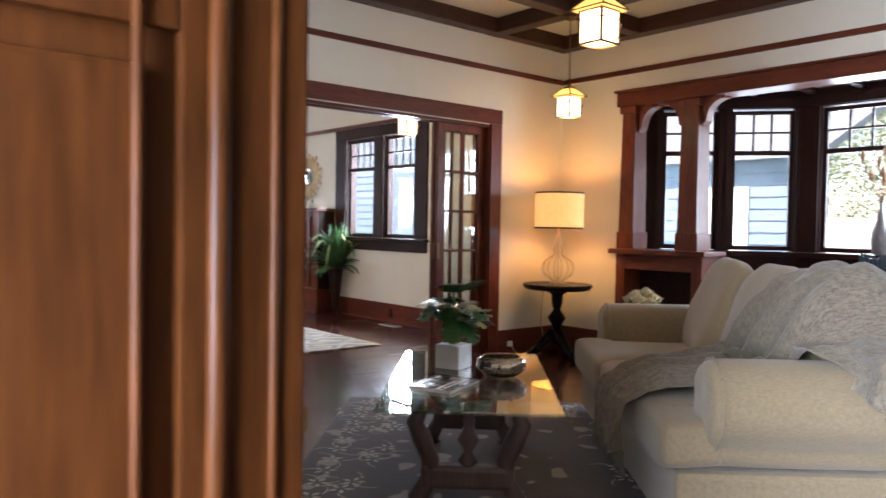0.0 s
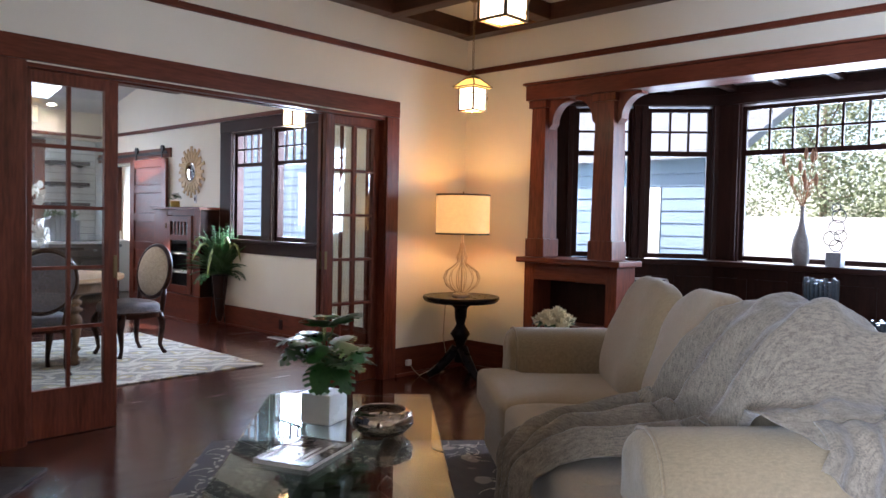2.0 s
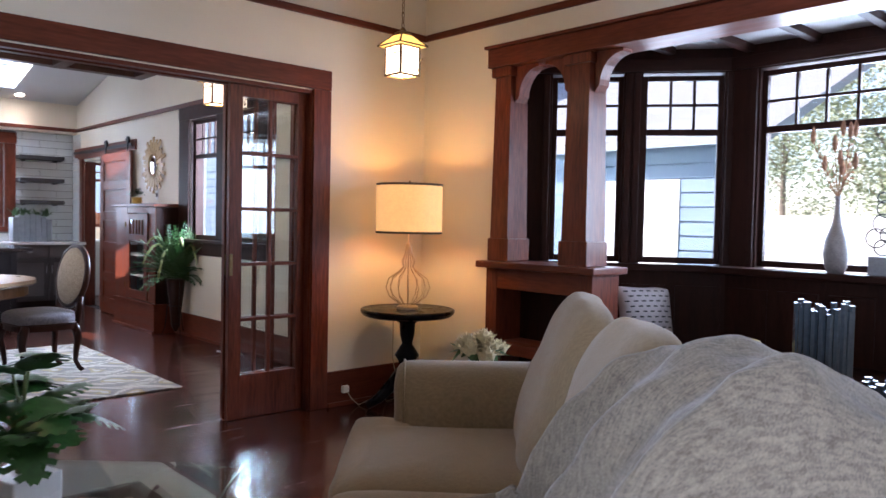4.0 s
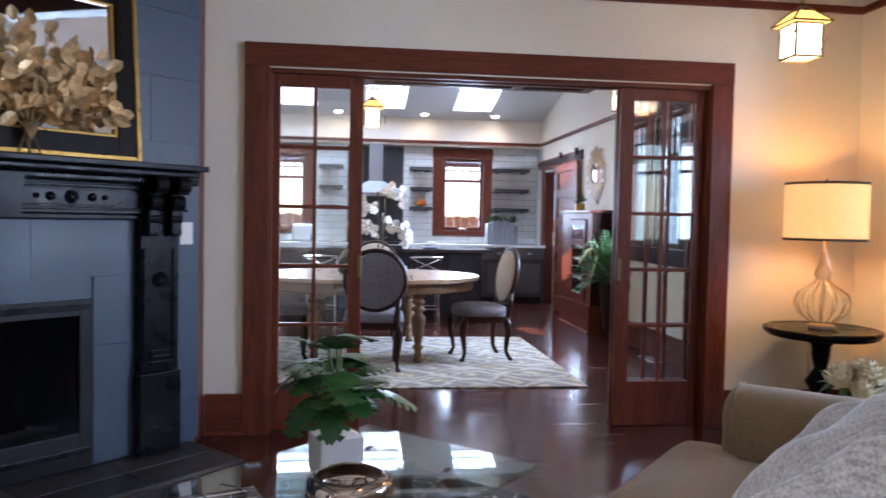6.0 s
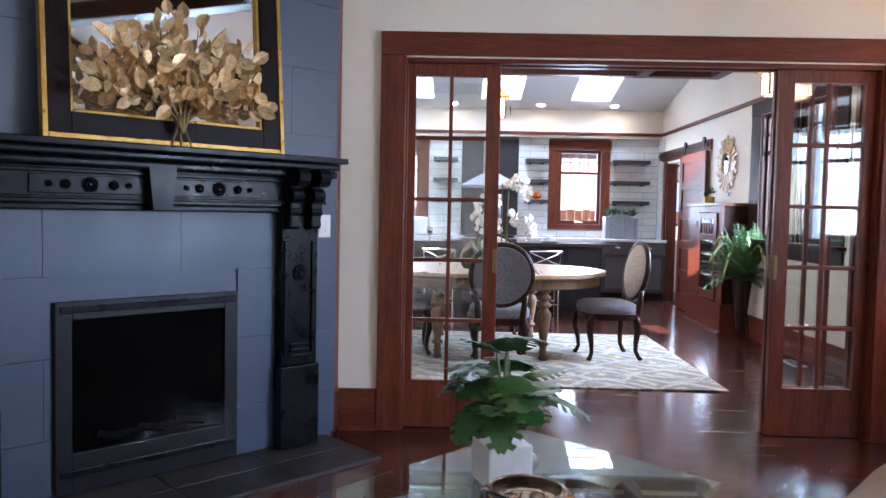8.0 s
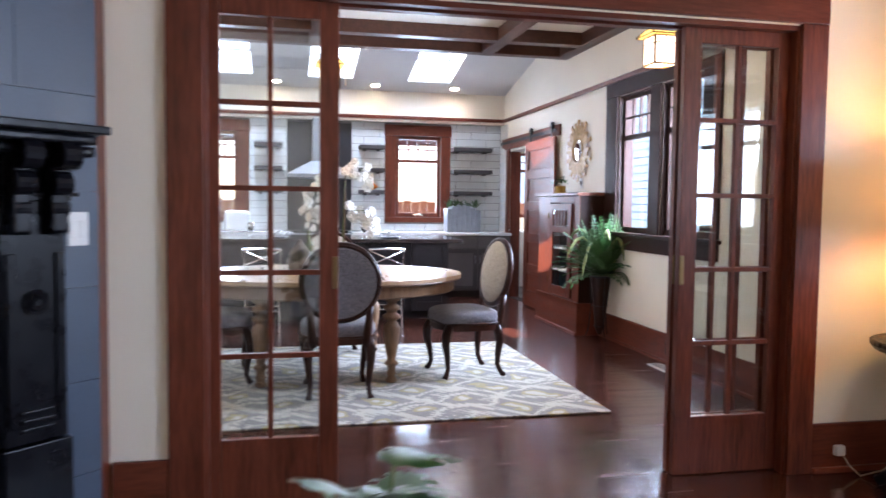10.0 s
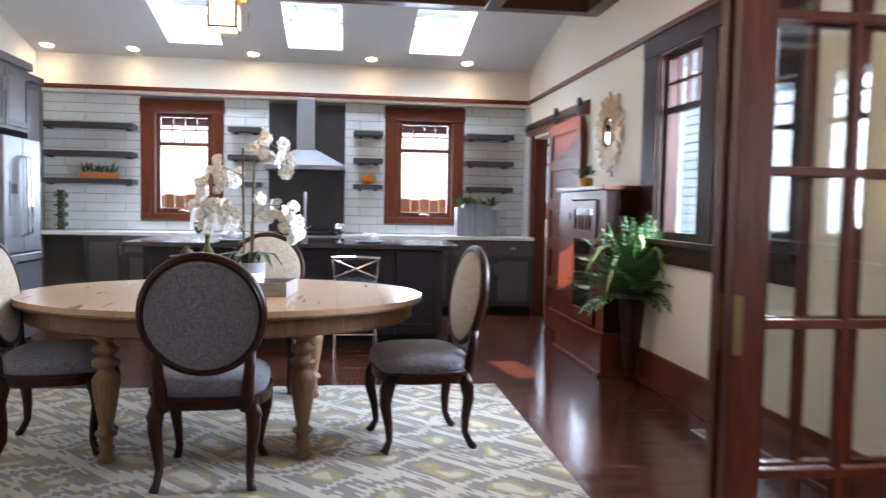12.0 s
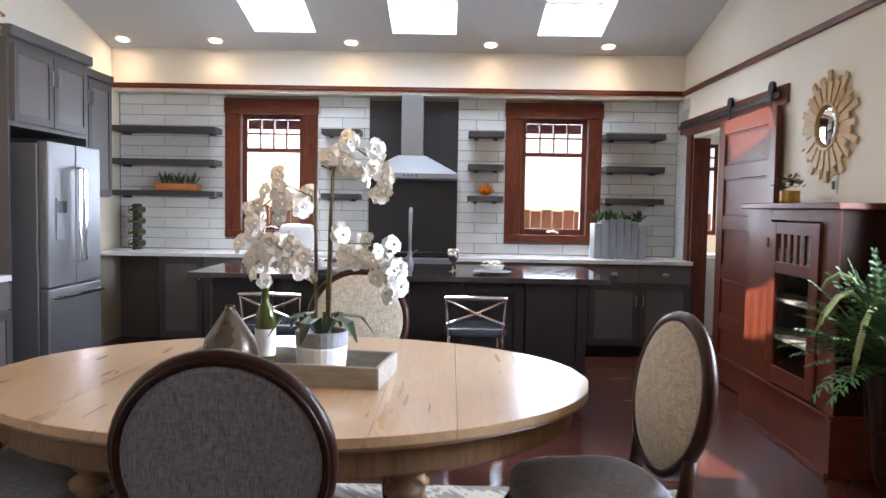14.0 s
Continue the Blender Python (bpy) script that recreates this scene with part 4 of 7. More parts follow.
for c in (0.28, 1.82):
    pil = part("pilaster", box(c - 0.11, c + 0.11, 0.012, 0.075, 0.46, 1.3, b=0.004), M_BLACK, man)
    part("plinth", box(c - 0.12, c + 0.12, 0.012, 0.09, 0.018, 0.455, b=0.006), M_BLACK, pil)
    for dx in (-0.085, 0.085):
        part("flute", box(c + dx - 0.016, c + dx + 0.016, 0.075, 0.088, 0.52, 1.12, b=0.005), M_BLACK, pil)
    for z in (0.5, 0.53, 0.56):
        part("band", box(c - 0.06, c + 0.06, 0.075, 0.09, z, z + 0.018, b=0.005), M_BLACK, pil)
    part("rosette", lathe([(0.045, 0), (0.045, 0.01), (0.035, 0.006), (0.026, 0.015), (0.013, 0.008), (0.01, 0.02), (0.001, 0.02)], 18, m=pose(c, 0.075, 0.95, -90)), M_BLACK, pil)
    for dx in (-0.065, 0.065):
        for (dy, z, r) in ((0.17, 1.455, 0.05), (0.125, 1.36, 0.042), (0.105, 1.275, 0.032), (0.1, 1.21, 0.026)):
            part("scroll", lathe([(0.4 * r, -0.036), (r, -0.032), (r, 0.032), (0.4 * r, 0.036)], 16, m=pose(c + dx, dy, z, 0, 90, 0)), M_BLACK, pil)
        part("corbel", box(c + dx - 0.03, c + dx + 0.03, 0.075, 0.13, 1.19, 1.45, b=0.01), M_BLACK, pil)

sw = in_fp(thing("light_switch", "white plastic light switch plate on the grey chimney wall", "light switch"))
part("plate", box(0.045, 0.125, 0.012, 0.019, 1.135, 1.26, b=0.003), M_PLASTIC, sw)
for x in (0.067, 0.103):
    part("rocker", box(x - 0.014, x + 0.014, 0.019, 0.023, 1.165, 1.23, b=0.002), M_PLASTIC, sw)

# framed mirror leaning on the mantel
fm = thing("framed_mirror", "dark and gilt framed mirror leaning above the mantel", "mirror", FP @ pose(0.99, 0.1, 1.562, 4.5))
W2, HH = 0.565, 0.9
for nm, mt, t, d, y in (("outer_frame", M_GILT, 0.022, 0.05, 0.0), ("frame", M_EBONY, 0.115, 0.04, 0.0), ("inner_frame", M_GILT, 0.128, 0.03, 0.0)):
    bm = bmesh.new()
    o = {"outer_frame": 0, "frame": 0.02, "inner_frame": 0.113}[nm]
    for p in ((-W2 + o, -W2 + t, o, HH - o), (W2 - t, W2 - o, o, HH - o), (-W2 + t, W2 - t, o, t), (-W2 + t, W2 - t, HH - t, HH - o)):
        box(p[0], p[1], 0, d, p[2], p[3], bm, 0.004)
    part(nm, bm, mt, fm)
part("mirror_glass", box(-W2 + 0.12, W2 - 0.12, 0.004, 0.01, 0.12, HH - 0.12), M_MIRROR, fm)

# gold leaf tree standing in front of the mirror
gl = thing("gold_leaf_sculpture", "gold metal branch sculpture with many leaves", "sculpture", FP @ pose(0.99, 0.17, 1.561))
lm = bmesh.new()
for s in (-1, 1):
    vs = [lm.verts.new(v) for v in ((0, 0, 0), (s * 0.02, 0.008, 0.016), (s * 0.027, 0.014, 0.04), (s * 0.02, 0.01, 0.064), (0, 0, 0.082), (0, -0.004, 0.04))]
    lm.faces.new(vs if s > 0 else vs[::-1])
bmesh.ops.remove_doubles(lm, verts=lm.verts, dist=1e-5)
leaf_mesh = bpy.data.meshes.new("leaf")
lm.to_mesh(leaf_mesh)
lm.free()
leaf_mesh.materials.append(M_GOLD)
rnd = random.Random(4)
stems = bmesh.new()
for b in range(17):
    ang = radians(-84 + 168 * b / 16)
    reach = 0.4 + 0.03 * math.sin(b * 5)
    pts = []
    for k in range(7):
        t = k / 6
        a = ang * min(1, 0.25 + t)
        pts.append(Vector((math.sin(a) * t * reach * 1.0, 0.02 + 0.02 * math.sin(b * 2.1), 0.06 + 0.0 + math.cos(a) * t * reach * 0.92 + 0.12 * t)))
    tube(pts, [0.004 - 0.0025 * k / 6 for k in range(7)], 5, stems)
    for k in (1.8, 2.7, 3.5, 4.2, 4.9, 5.5, 6):
        for side in (-1, 1):
            if k == 6 and side > 0:
                continue
            lf = new("leaf", leaf_mesh)
            lf.parent = gl
            d = math.degrees(ang) + side * rnd.uniform(20, 60) if k < 6 else math.degrees(ang)
            lf.matrix_basis = Matrix.Translation(pts[int(k)].lerp(pts[min(6, int(k) + 1)], k - int(k)) + Vector((0, rnd.uniform(0, 0.06), 0))) @ pose(0, 0, 0, rnd.uniform(-50, 40), d, rnd.uniform(-65, 65)) @ Matrix.Scale(rnd.uniform(0.85, 1.15), 4)
tube([(0, 0.02, 0), (0.01, 0.02, 0.1), (0, 0.02, 0.2)], 0.006, 6, stems)
tube([(-0.05, 0.02, 0), (-0.015, 0.02, 0.08), (-0.02, 0.02, 0.2)], 0.005, 6, stems)
tube([(0.05, 0.02, 0), (0.02, 0.02, 0.08), (0.03, 0.02, 0.2)], 0.005, 6, stems)
part("branch", stems, M_BRASS, gl)

# rug
RUG = pose(3.29, 4.6, 0, 0, 0, 227.4)
rug = thing("area_rug", "dark brown wool rug with pale floral figures", "rug", RUG)
part("carpet", box(0, 2.75, 0, 2.0, 0.002, 0.012, b=0.004), M_RUG1, rug)
M_FLOWER = mat("rug_flower_wool", (0.46, 0.41, 0.34), 0.95, var=0.3, scale=40)
spots = [(0.16 + 0.18 * i, 0.14 + k * 1.72, i) for i in range(15) for k in range(2)]
spots += [(0.14, 0.3 + 0.17 * i, 2 * i) for i in range(9)]
rnd = random.Random(8)
spots += [(rnd.uniform(0.3, 2.5), 0.33 + k * 1.34 + rnd.uniform(-0.08, 0.08), rnd.uniform(0, 6)) for k in range(2) for i in range(11)]
spots += [(0.32 + rnd.uniform(-0.06, 0.06), 0.3 + 0.2 * i, i) for i in range(8)]
for cx, cy, turn in spots:
    bm = bmesh.new()
    for side in (0.4, 2.5, 4.6):
        a = turn + side
        for q in range(4):
            r0, r1 = 0.06 + 0.02 * q, 0.06 + 0.02 * (q + 1)
            b0, b1 = a + 0.16 * q, a + 0.16 * (q + 1)
            bm.faces.new([bm.verts.new((cx + math.cos(b) * r, cy + math.sin(b) * r, 0.0134)) for b, r in ((b0, r0), (b0 + 0.2 - 0.03 * q, r0 + 0.004), (b1 + 0.17 - 0.03 * q, r1), (b1, r1 - 0.004))])
    for j in range(5):
        a = 2 * math.pi * j / 5 + turn
        bm.faces.new([bm.verts.new((cx + math.cos(a + d) * r, cy + math.sin(a + d) * r, 0.0138)) for d, r in ((0, 0.012), (-0.32, 0.04), (0, 0.066), (0.32, 0.04))])
    part("flower_motif", bm, M_FLOWER, rug)

# coffee table
ct = thing("coffee_table", "glass topped coffee table on a carved lyre base", "table", pose(2.858, 2.885, 0, 0, 0, 47.4))
bm = box(-0.715, 0.715, -0.385, 0.385, 0.472, 0.486, b=0.005)
part("tabletop", bm, M_TABLEGLASS, ct, "bevelled greenish clear glass top").visible_shadow = False
for sx in (-0.48, 0.48):
    for s in (-1, 1):
        pts = [(sx, s * 0.2, 0.012), (sx, s * 0.215, 0.05), (sx, s * 0.17, 0.13), (sx, s * 0.16, 0.22), (sx, s * 0.2, 0.31), (sx, s * 0.23, 0.38), (sx, s * 0.2, 0.44), (sx, s * 0.16, 0.47)]
        part("leg", tube(pts, [0.055, 0.05, 0.042, 0.045, 0.05, 0.045, 0.035, 0.035], 10, flat=0.8), M_LYRE, ct, smooth=True)
    part("foot_rail", box(sx - 0.04, sx + 0.04, -0.2, 0.2, 0.1, 0.2, b=0.02), M_LYRE, ct)
    part("splat", lathe([(0.02, 0.19), (0.045, 0.22), (0.02, 0.26), (0.05, 0.31), (0.02, 0.36), (0.03, 0.471)], 10, m=pose(sx, 0, 0)), M_LYRE, ct, smooth=True)
part("stretcher", tube([(-0.48, 0, 0.15), (-0.2, 0, 0.19), (0, 0, 0.2), (0.2, 0, 0.19), (0.48, 0, 0.15)], [0.035, 0.028, 0.04, 0.028, 0.035], 8), M_LYRE, ct, smooth=True)


# plants
def finger_leaf(bm, base, way, length, width, droop, fingers=5, seed=0):
    """A broad split leaf: a curved midrib, a whole blade near it and rounded fingers at the rim."""
    way = Vector(way).normalized()
    side = way.cross(Vector((0, 0, 1)))
    side = side.normalized() if side.length > 0.05 else Vector((1, 0, 0))
    up = side.cross(way)

    def rib(t):
        return Vector(base) + way * (length * t) + Vector((0, 0, -droop * length * t * t))

    def rim(t, s, k):
        w = width * math.sin(math.pi * min(1, 0.12 + 0.86 * t)) ** 0.62
        q = rib(t) + way * (length * 0.1 * k) + side * (s * w * k)
        return q + up * (0.16 * w * k - 0.3 * w * k * k)

    n = 12
    for s in (-1, 1):
        for i in range(n):
            t0, t1 = i / n, (i + 1) / n
            cut = i % 2 == 1 and i > 1
            reach = (0.0, 0.5, 0.62) if cut else (0.0, 0.5, 0.82, 1.0)
            grid = [[bm.verts.new(rim(t, s, k)) for k in reach] for t in (t0, t1)]
            for j in range(len(reach) - 1):
                f = [grid[0][j], grid[1][j], grid[1][j + 1], grid[0][j + 1]]
                bm.faces.new(f if s < 0 else f[::-1])
    bmesh.ops.remove_doubles(bm, verts=bm.verts, dist=1e-5)
    for f in bm.faces:
        f.smooth = True


def blade(bm, pts, width, fold=0.3):
    """A long leaf along points, widest in the middle."""
    n = len(pts)
    last = None
    for i, p in enumerate(pts):
        p = Vector(p)
        d = (Vector(pts[min(i + 1, n - 1)]) - Vector(pts[max(i - 1, 0)])).normalized()
        s = d.cross(Vector((0, 0, 1)))
        s = s.normalized() if s.length > 0.02 else Vector((1, 0, 0))
        u = s.cross(d)
        w = width * math.sin(math.pi * (0.08 + 0.9 * i / (n - 1))) ** 0.7
        row = [bm.verts.new(p - s * w + u * w * fold), bm.verts.new(p), bm.verts.new(p + s * w + u * w * fold)]
        if last:
            bm.faces.new((last[0], last[1], row[1], row[0]))
            bm.faces.new((last[1], last[2], row[2], row[1]))
        last = row


def split_leaf_plant(name, label, m, n, size, pot_bm, pot_mat, seed, z0, mt):
    t = thing(name, label, "plant", m)
    part("pot", pot_bm, pot_mat, t)
    rnd = random.Random(seed)
    st, lv = bmesh.new(), []
    for i in range(n):
        a = i * 2.39996 + rnd.uniform(-0.2, 0.2)
        e = rnd.uniform(0.35, 1.4)
        h = size * rnd.uniform(0.4, 0.95)
        tip = Vector((math.cos(a) * math.cos(e) * h * 0.42, math.sin(a) * math.cos(e) * h * 0.42, z0 + math.sin(e) * h * 0.95 + 0.05))
        mid = Vector((tip.x * 0.35, tip.y * 0.35, z0 + (tip.z - z0) * 0.7))
        tube([(0.01 * math.cos(a), 0.01 * math.sin(a), z0 - 0.02), mid, tip], 0.0035, 5, st)
        bm = bmesh.new()
        finger_leaf(bm, tip, (math.cos(a), math.sin(a), rnd.uniform(-0.7, 0.9)), size * rnd.uniform(0.36, 0.5), size * rnd.uniform(0.2, 0.28), rnd.uniform(0.1, 0.5))
        lv.append(bm)
    part("stem", st, M_STEM, t)
    for bm in lv:
        part("leaf", bm, mt, t)
    return t


pot = box(-0.07, 0.07, -0.07, 0.07, 0, 0.125, b=0.006)
split_leaf_plant("potted_plant", "green split-leaf plant in a square white pot on the glass table", pose(2.944, 3.108, 0.487, 0, 0, 20), 29, 0.31, pot, M_WHITE, 3, 0.12, M_LEAF)
pot = lathe([(0.08, 0), (0.09, 0.02), (0.11, 0.66), (0.1, 0.67)], 20)
split_leaf_plant("potted_plant", "green broad-leaf plant in a tall pale pot", pose(1.19, 2.44, 0.0, 0, 0, 20), 16, 0.23, pot, M_WHITE, 9, 0.65, M_LEAF)

bowl = thing("glass_bowl", "smoky mirrored glass bowl on the coffee table", "bowl", pose(2.99, 2.8, 0.487))
part("bowl", lathe([(0.05, 0), (0.09, 0.01), (0.125, 0.045), (0.12, 0.085), (0.095, 0.1), (0.09, 0.098), (0.112, 0.08), (0.113, 0.05), (0.08, 0.022), (0.002, 0.018)], 32), M_SMOKE, bowl, smooth=True)
for i, (dx, dy) in enumerate(((0.03, 0.02), (-0.04, 0.01), (0.0, -0.045))):
    part("glass_ball", lathe([(0.001, -0.028), (0.018, -0.022), (0.028, 0), (0.018, 0.022), (0.001, 0.028)], 14, m=pose(dx, dy, 0.052)), M_SMOKE, bowl, smooth=True)

mg = thing("magazine", "large-format magazine lying on the glass table", "magazine", pose(2.61, 2.79, 0.487, 0, 0, 22))
part("paper_block", box(-0.15, 0.15, -0.11, 0.11, 0, 0.014, b=0.002), M_PAPER, mg)
part("cover", box(-0.152, 0.152, -0.112, 0.112, 0.0142, 0.016), M_COVER, mg)
for i, (x0, x1, y) in enumerate(((-0.12, 0.1, -0.07), (-0.12, 0.05, -0.045), (-0.12, 0.12, 0.075))):
    part("title_bar", box(x0, x1, y, y + 0.014, 0.0162, 0.0167), M_PAPER, mg)
gg = thing("spectacles", "thin black spectacles lying on the magazine", "glasses", pose(2.66, 2.83, 0.512, 0, 0, 40))
for s in (-0.03, 0.03):
    part("rim", tube([(s + 0.022 * math.cos(a * math.pi / 6), 0.018 * math.sin(a * math.pi / 6), 0.0) for a in range(12)], 0.0025, 5, closed=True), M_BLACK, gg)
    part("temple", tube([(s * 1.7, 0, 0), (s * 1.7, 0.06, 0.005), (s * 1.3, 0.12, 0)], 0.002, 5), M_BLACK, gg)

# sofa
SOFA = pose(3.03, 1.70, 0, 0, 0, 48.5)
sofa = thing("sofa", "beige woven three-seat sofa with rolled arms", "sofa", SOFA)
bm = box(-0.1, 2.1, -0.82, 0.15, 0.05, 0.315, b=0.03)
part("base", bm, M_BEIGE, sofa)
for x in (-0.03, 2.03):
    for y in (-0.74, 0.08):
        part("foot", lathe([(0.02, 0.0131), (0.026, 0.02), (0.034, 0.049)], 12, m=pose(x, y, 0)), M_WALNUT, sofa)
part("back_frame", puff(1.84, 0.2, 0.66, 0.15, 0.3, 40, 16, m=pose(1.05, -0.755, 0.6, -5)), M_BEIGE, sofa, smooth=True)


def soften(bm, amount, seed):
    """Small dents and creases of worn upholstery."""
    for v in bm.verts:
        p = v.co
        v.co = p + Vector((0, 0, amount)) * noise.noise(Vector((p.x * 5, p.y * 5, p.z * 4 + seed))) + Vector((0, amount * 0.8, 0)) * noise.noise(Vector((p.x * 6, p.z * 6, seed)))
    return bm


for i, (a, b) in enumerate(((0.08, 0.61), (0.61, 1.2), (1.2, 1.91))):
    bm = puff(b - a + 0.012, 0.92, 0.215, 0.14, 0.4, 48, 18, m=pose((a + b) / 2, -0.25, 0.418))
    if i != 1:
        a2, b2 = (-0.11, 0.612) if i == 0 else (1.198, 2.07)
        puff(b2 - a2, 0.25, 0.205, 0.2, 0.4, 48, 18, bm, pose((a2 + b2) / 2, 0.088, 0.413))
    part("seat_cushion", soften(bm, 0.012, i), M_BEIGE, sofa, smooth=True)
for i, (a, b) in enumerate(((0.17, 0.58), (0.58, 1.19), (1.19, 1.88))):
    w = b - a
    bm = puff(w + 0.03, 0.2 if i == 0 else 0.27, 0.56 if i == 0 else 0.6, 0.5, 0.5, 48, 26)
    for v in bm.verts:
        t = (v.co.z + 0.3) / 0.6
        v.co.y *= 1.05 - 0.5 * t * t
        v.co.x *= 1 + 0.05 * math.sin(math.pi * t) - 0.04 * t
        v.co.z += 0.02 * math.cos(math.pi * v.co.x / w) * t + 0.012 * noise.noise(Vector((v.co.x * 7, t * 2, i * 5.0)))
    bmesh.ops.transform(bm, matrix=pose((a + b) / 2, -0.565, 0.745, 13, 0, (2, -3, -5)[i]), verts=bm.verts)
    part("back_cushion", soften(bm, 0.018, 7 + i), M_BEIGE, sofa, smooth=True)
for x, s in ((-0.04, -1), (2.03, 1)):
    prof = [(s * 0.06, 0.315), (s * 0.062, 0.4), (s * 0.09, 0.43), (s * 0.132, 0.475), (s * 0.15, 0.54), (s * 0.148, 0.61), (s * 0.12, 0.68), (s * 0.065, 0.728), (0, 0.742), (-s * 0.07, 0.725), (-s * 0.115, 0.68), (-s * 0.128, 0.6), (-s * 0.124, 0.5), (-s * 0.12, 0.315)]
    bm = bmesh.new()
    rows = []
    for y, k in ((0.045, 0.6), (0.042, 0.8), (0.03, 0.92), (0.008, 0.985), (-0.02, 1.0), (-0.2, 1.0), (-0.4, 1.0), (-0.6, 1.0), (-0.78, 1.0), (-0.82, 0.95)):
        rows.append([bm.verts.new((x + px * k, y + 0.006 * math.sin(pz * 30), max(0.316, 0.53 + (pz - 0.53) * k))) for px, pz in prof])
    for a, b in zip(rows, rows[1:]):
        for i in range(len(prof)):
            j = (i + 1) % len(prof)
            bm.faces.new((a[i], a[j], b[j], b[i]))
    bm.faces.new(rows[0])
    bm.faces.new(rows[-1][::-1])
    bmesh.ops.recalc_face_normals(bm, faces=bm.faces)
    arm = part("armrest", soften(bm, 0.006, 20 + s), M_BEIGE, sofa, smooth=True)
    arm.modifiers.new("round", "SUBSURF").render_levels = 2
    part("piping", tube([(x + px * 0.985, 0.006, 0.53 + (pz - 0.53) * 0.985) for px, pz in prof[1:-1]], 0.006, 6), M_BEIGE, arm, smooth=True)

# throw blanket over the sofa
th = thing("throw_blanket", "grey-brown woven throw draped over the sofa back and seat", "blanket", SOFA)
LIE = [(-0.885, 0.66), (-0.885, 0.8), (-0.87, 0.9), (-0.82, 0.97), (-0.74, 1.02), (-0.65, 1.05), (-0.57, 1.035), (-0.5, 0.97), (-0.44, 0.87), (-0.4, 0.76), (-0.355, 0.64), (-0.28, 0.575), (-0.1, 0.555), (0.08, 0.55), (0.18, 0.53), (0.238, 0.47), (0.248, 0.38), (0.245, 0.27)]
LO = [-0.12, -0.13, -0.14, -0.14, -0.15, -0.15, -0.15, -0.15, -0.14, -0.1, -0.02, 0.16, 0.2, 0.22, 0.24, 0.25, 0.26, 0.28]
HI = [0.3, 0.34, 0.38, 0.42, 0.45, 0.48, 0.51, 0.55, 0.6, 0.65, 0.7, 0.73, 0.7, 0.66, 0.62, 0.58, 0.56, 0.54]


def along(q, f):
    i = min(int(f), len(q) - 2)
    return q[i] + (q[i + 1] - q[i]) * (f - i)


def drape(rows_, name):
    bm = bmesh.new()
    grid = [[bm.verts.new(p) for p in row] for row in rows_]
    for a, b in zip(grid, grid[1:]):
        for u in range(len(a) - 1):
            bm.faces.new((a[u], a[u + 1], b[u + 1], b[u]))
    bmesh.ops.recalc_face_normals(bm, faces=bm.faces)
    ob = part(name, bm, M_THROW, th, smooth=True)
    ob.modifiers.new("thickness", "SOLIDIFY").thickness = 0.006
    return ob


rows = []
NV, NU = 150, 84
for v in range(NV + 1):
    f = v / NV * (len(LIE) - 1)
    y, z = along([p[0] for p in LIE], f), along([p[1] for p in LIE], f)
    g = min(f + 0.2, len(LIE) - 1)
    h = max(f - 0.2, 0)
    ty, tz = (along([p[k] for p in LIE], g) - along([p[k] for p in LIE], h) for k in (0, 1))
    n = math.hypot(ty, tz) or 1
    ny, nz = -tz / n, ty / n
    row = []
    for u in range(NU + 1):
        uu = u / NU
        x = along(LO, f) + (along(HI, f) - along(LO, f)) * uu + 0.02 * noise.noise(Vector((f * 0.8, uu * 2, 4)))
        warp = 1.6 * noise.noise(Vector((uu * 2.2, f * 0.22, 1)))
        d = 0.5 + 0.5 * math.sin(uu * 19 + f * 0.85 + warp * 2.2)
        d2 = 0.5 + 0.5 * math.sin(uu * 43 - f * 0.5 + warp * 4)
        amp = 0.03 + 0.034 * min(1, max(0, (f - 5) / 4)) + (0.012 if f > 10 else 0)
        lift = 0.018 + amp * d ** 1.4 + 0.007 * d2 + 0.014 * noise.noise(Vector((x * 8, f * 0.9, 3)))
        zz = z
        if y < 0.05:
            k = min(1, max(0, (0.13 - x) / 0.17))
            k = k * k * (3 - 2 * k)
            zz = z + (0.765 - max(0, -0.1 - x) * 1.2 - z) * k * min(1, max(0, (y + 0.84) / 0.1))
        row.append((x, y + ny * lift, zz + nz * lift))
    rows.append(row)
drape(rows, "cloth")
# the end that falls outside the near arm
rows = []
for v in range(41):
    t = v / 40
    row = []
    for u in range(41):
        uu = u / 40
        y = -0.46 - 0.38 * uu + 0.08 * t * (0.5 - uu)
        top = 0.775 + 0.25 * max(0, uu - 0.55)
        x = -0.1 - 0.115 * min(1, t * 2.2) ** 0.8
        z = top - 0.03 * min(1, t * 2.2) - (top - 0.46 - 0.24 * (1 - uu) ** 1.5) * max(0, t - 0.25) / 0.75
        fold = math.sin(uu * 24 + 1.8 * noise.noise(Vector((uu * 3, t * 2, 1))))
        row.append((x - 0.012 - 0.012 * fold * min(1, t * 3), y, z + 0.006 * fold))
    rows.append(row)
drape(rows, "hanging_end")
bm = bmesh.new()
rnd = random.Random(2)
for i in range(34):
    uu = 0.3 + 0.7 * i / 33
    y, z = -0.46 - 0.38 * uu + 0.04 * (1 - 2 * uu), 0.46 + 0.24 * (1 - uu) ** 1.5
    tube([(-0.226, y, z + 0.005), (-0.226 + rnd.uniform(-0.01, 0.01), y + rnd.uniform(-0.01, 0.01), z - 0.04), (-0.222, y + rnd.uniform(-0.015, 0.015), z - 0.085)], 0.003, 5, bm)
for i in range(20):
    x = 0.29 + 0.24 * i / 19
    tube([(x, 0.262, 0.272), (x + rnd.uniform(-0.008, 0.008), 0.265, 0.22), (x + rnd.uniform(-0.012, 0.012), 0.258, 0.17)], 0.003, 5, bm)
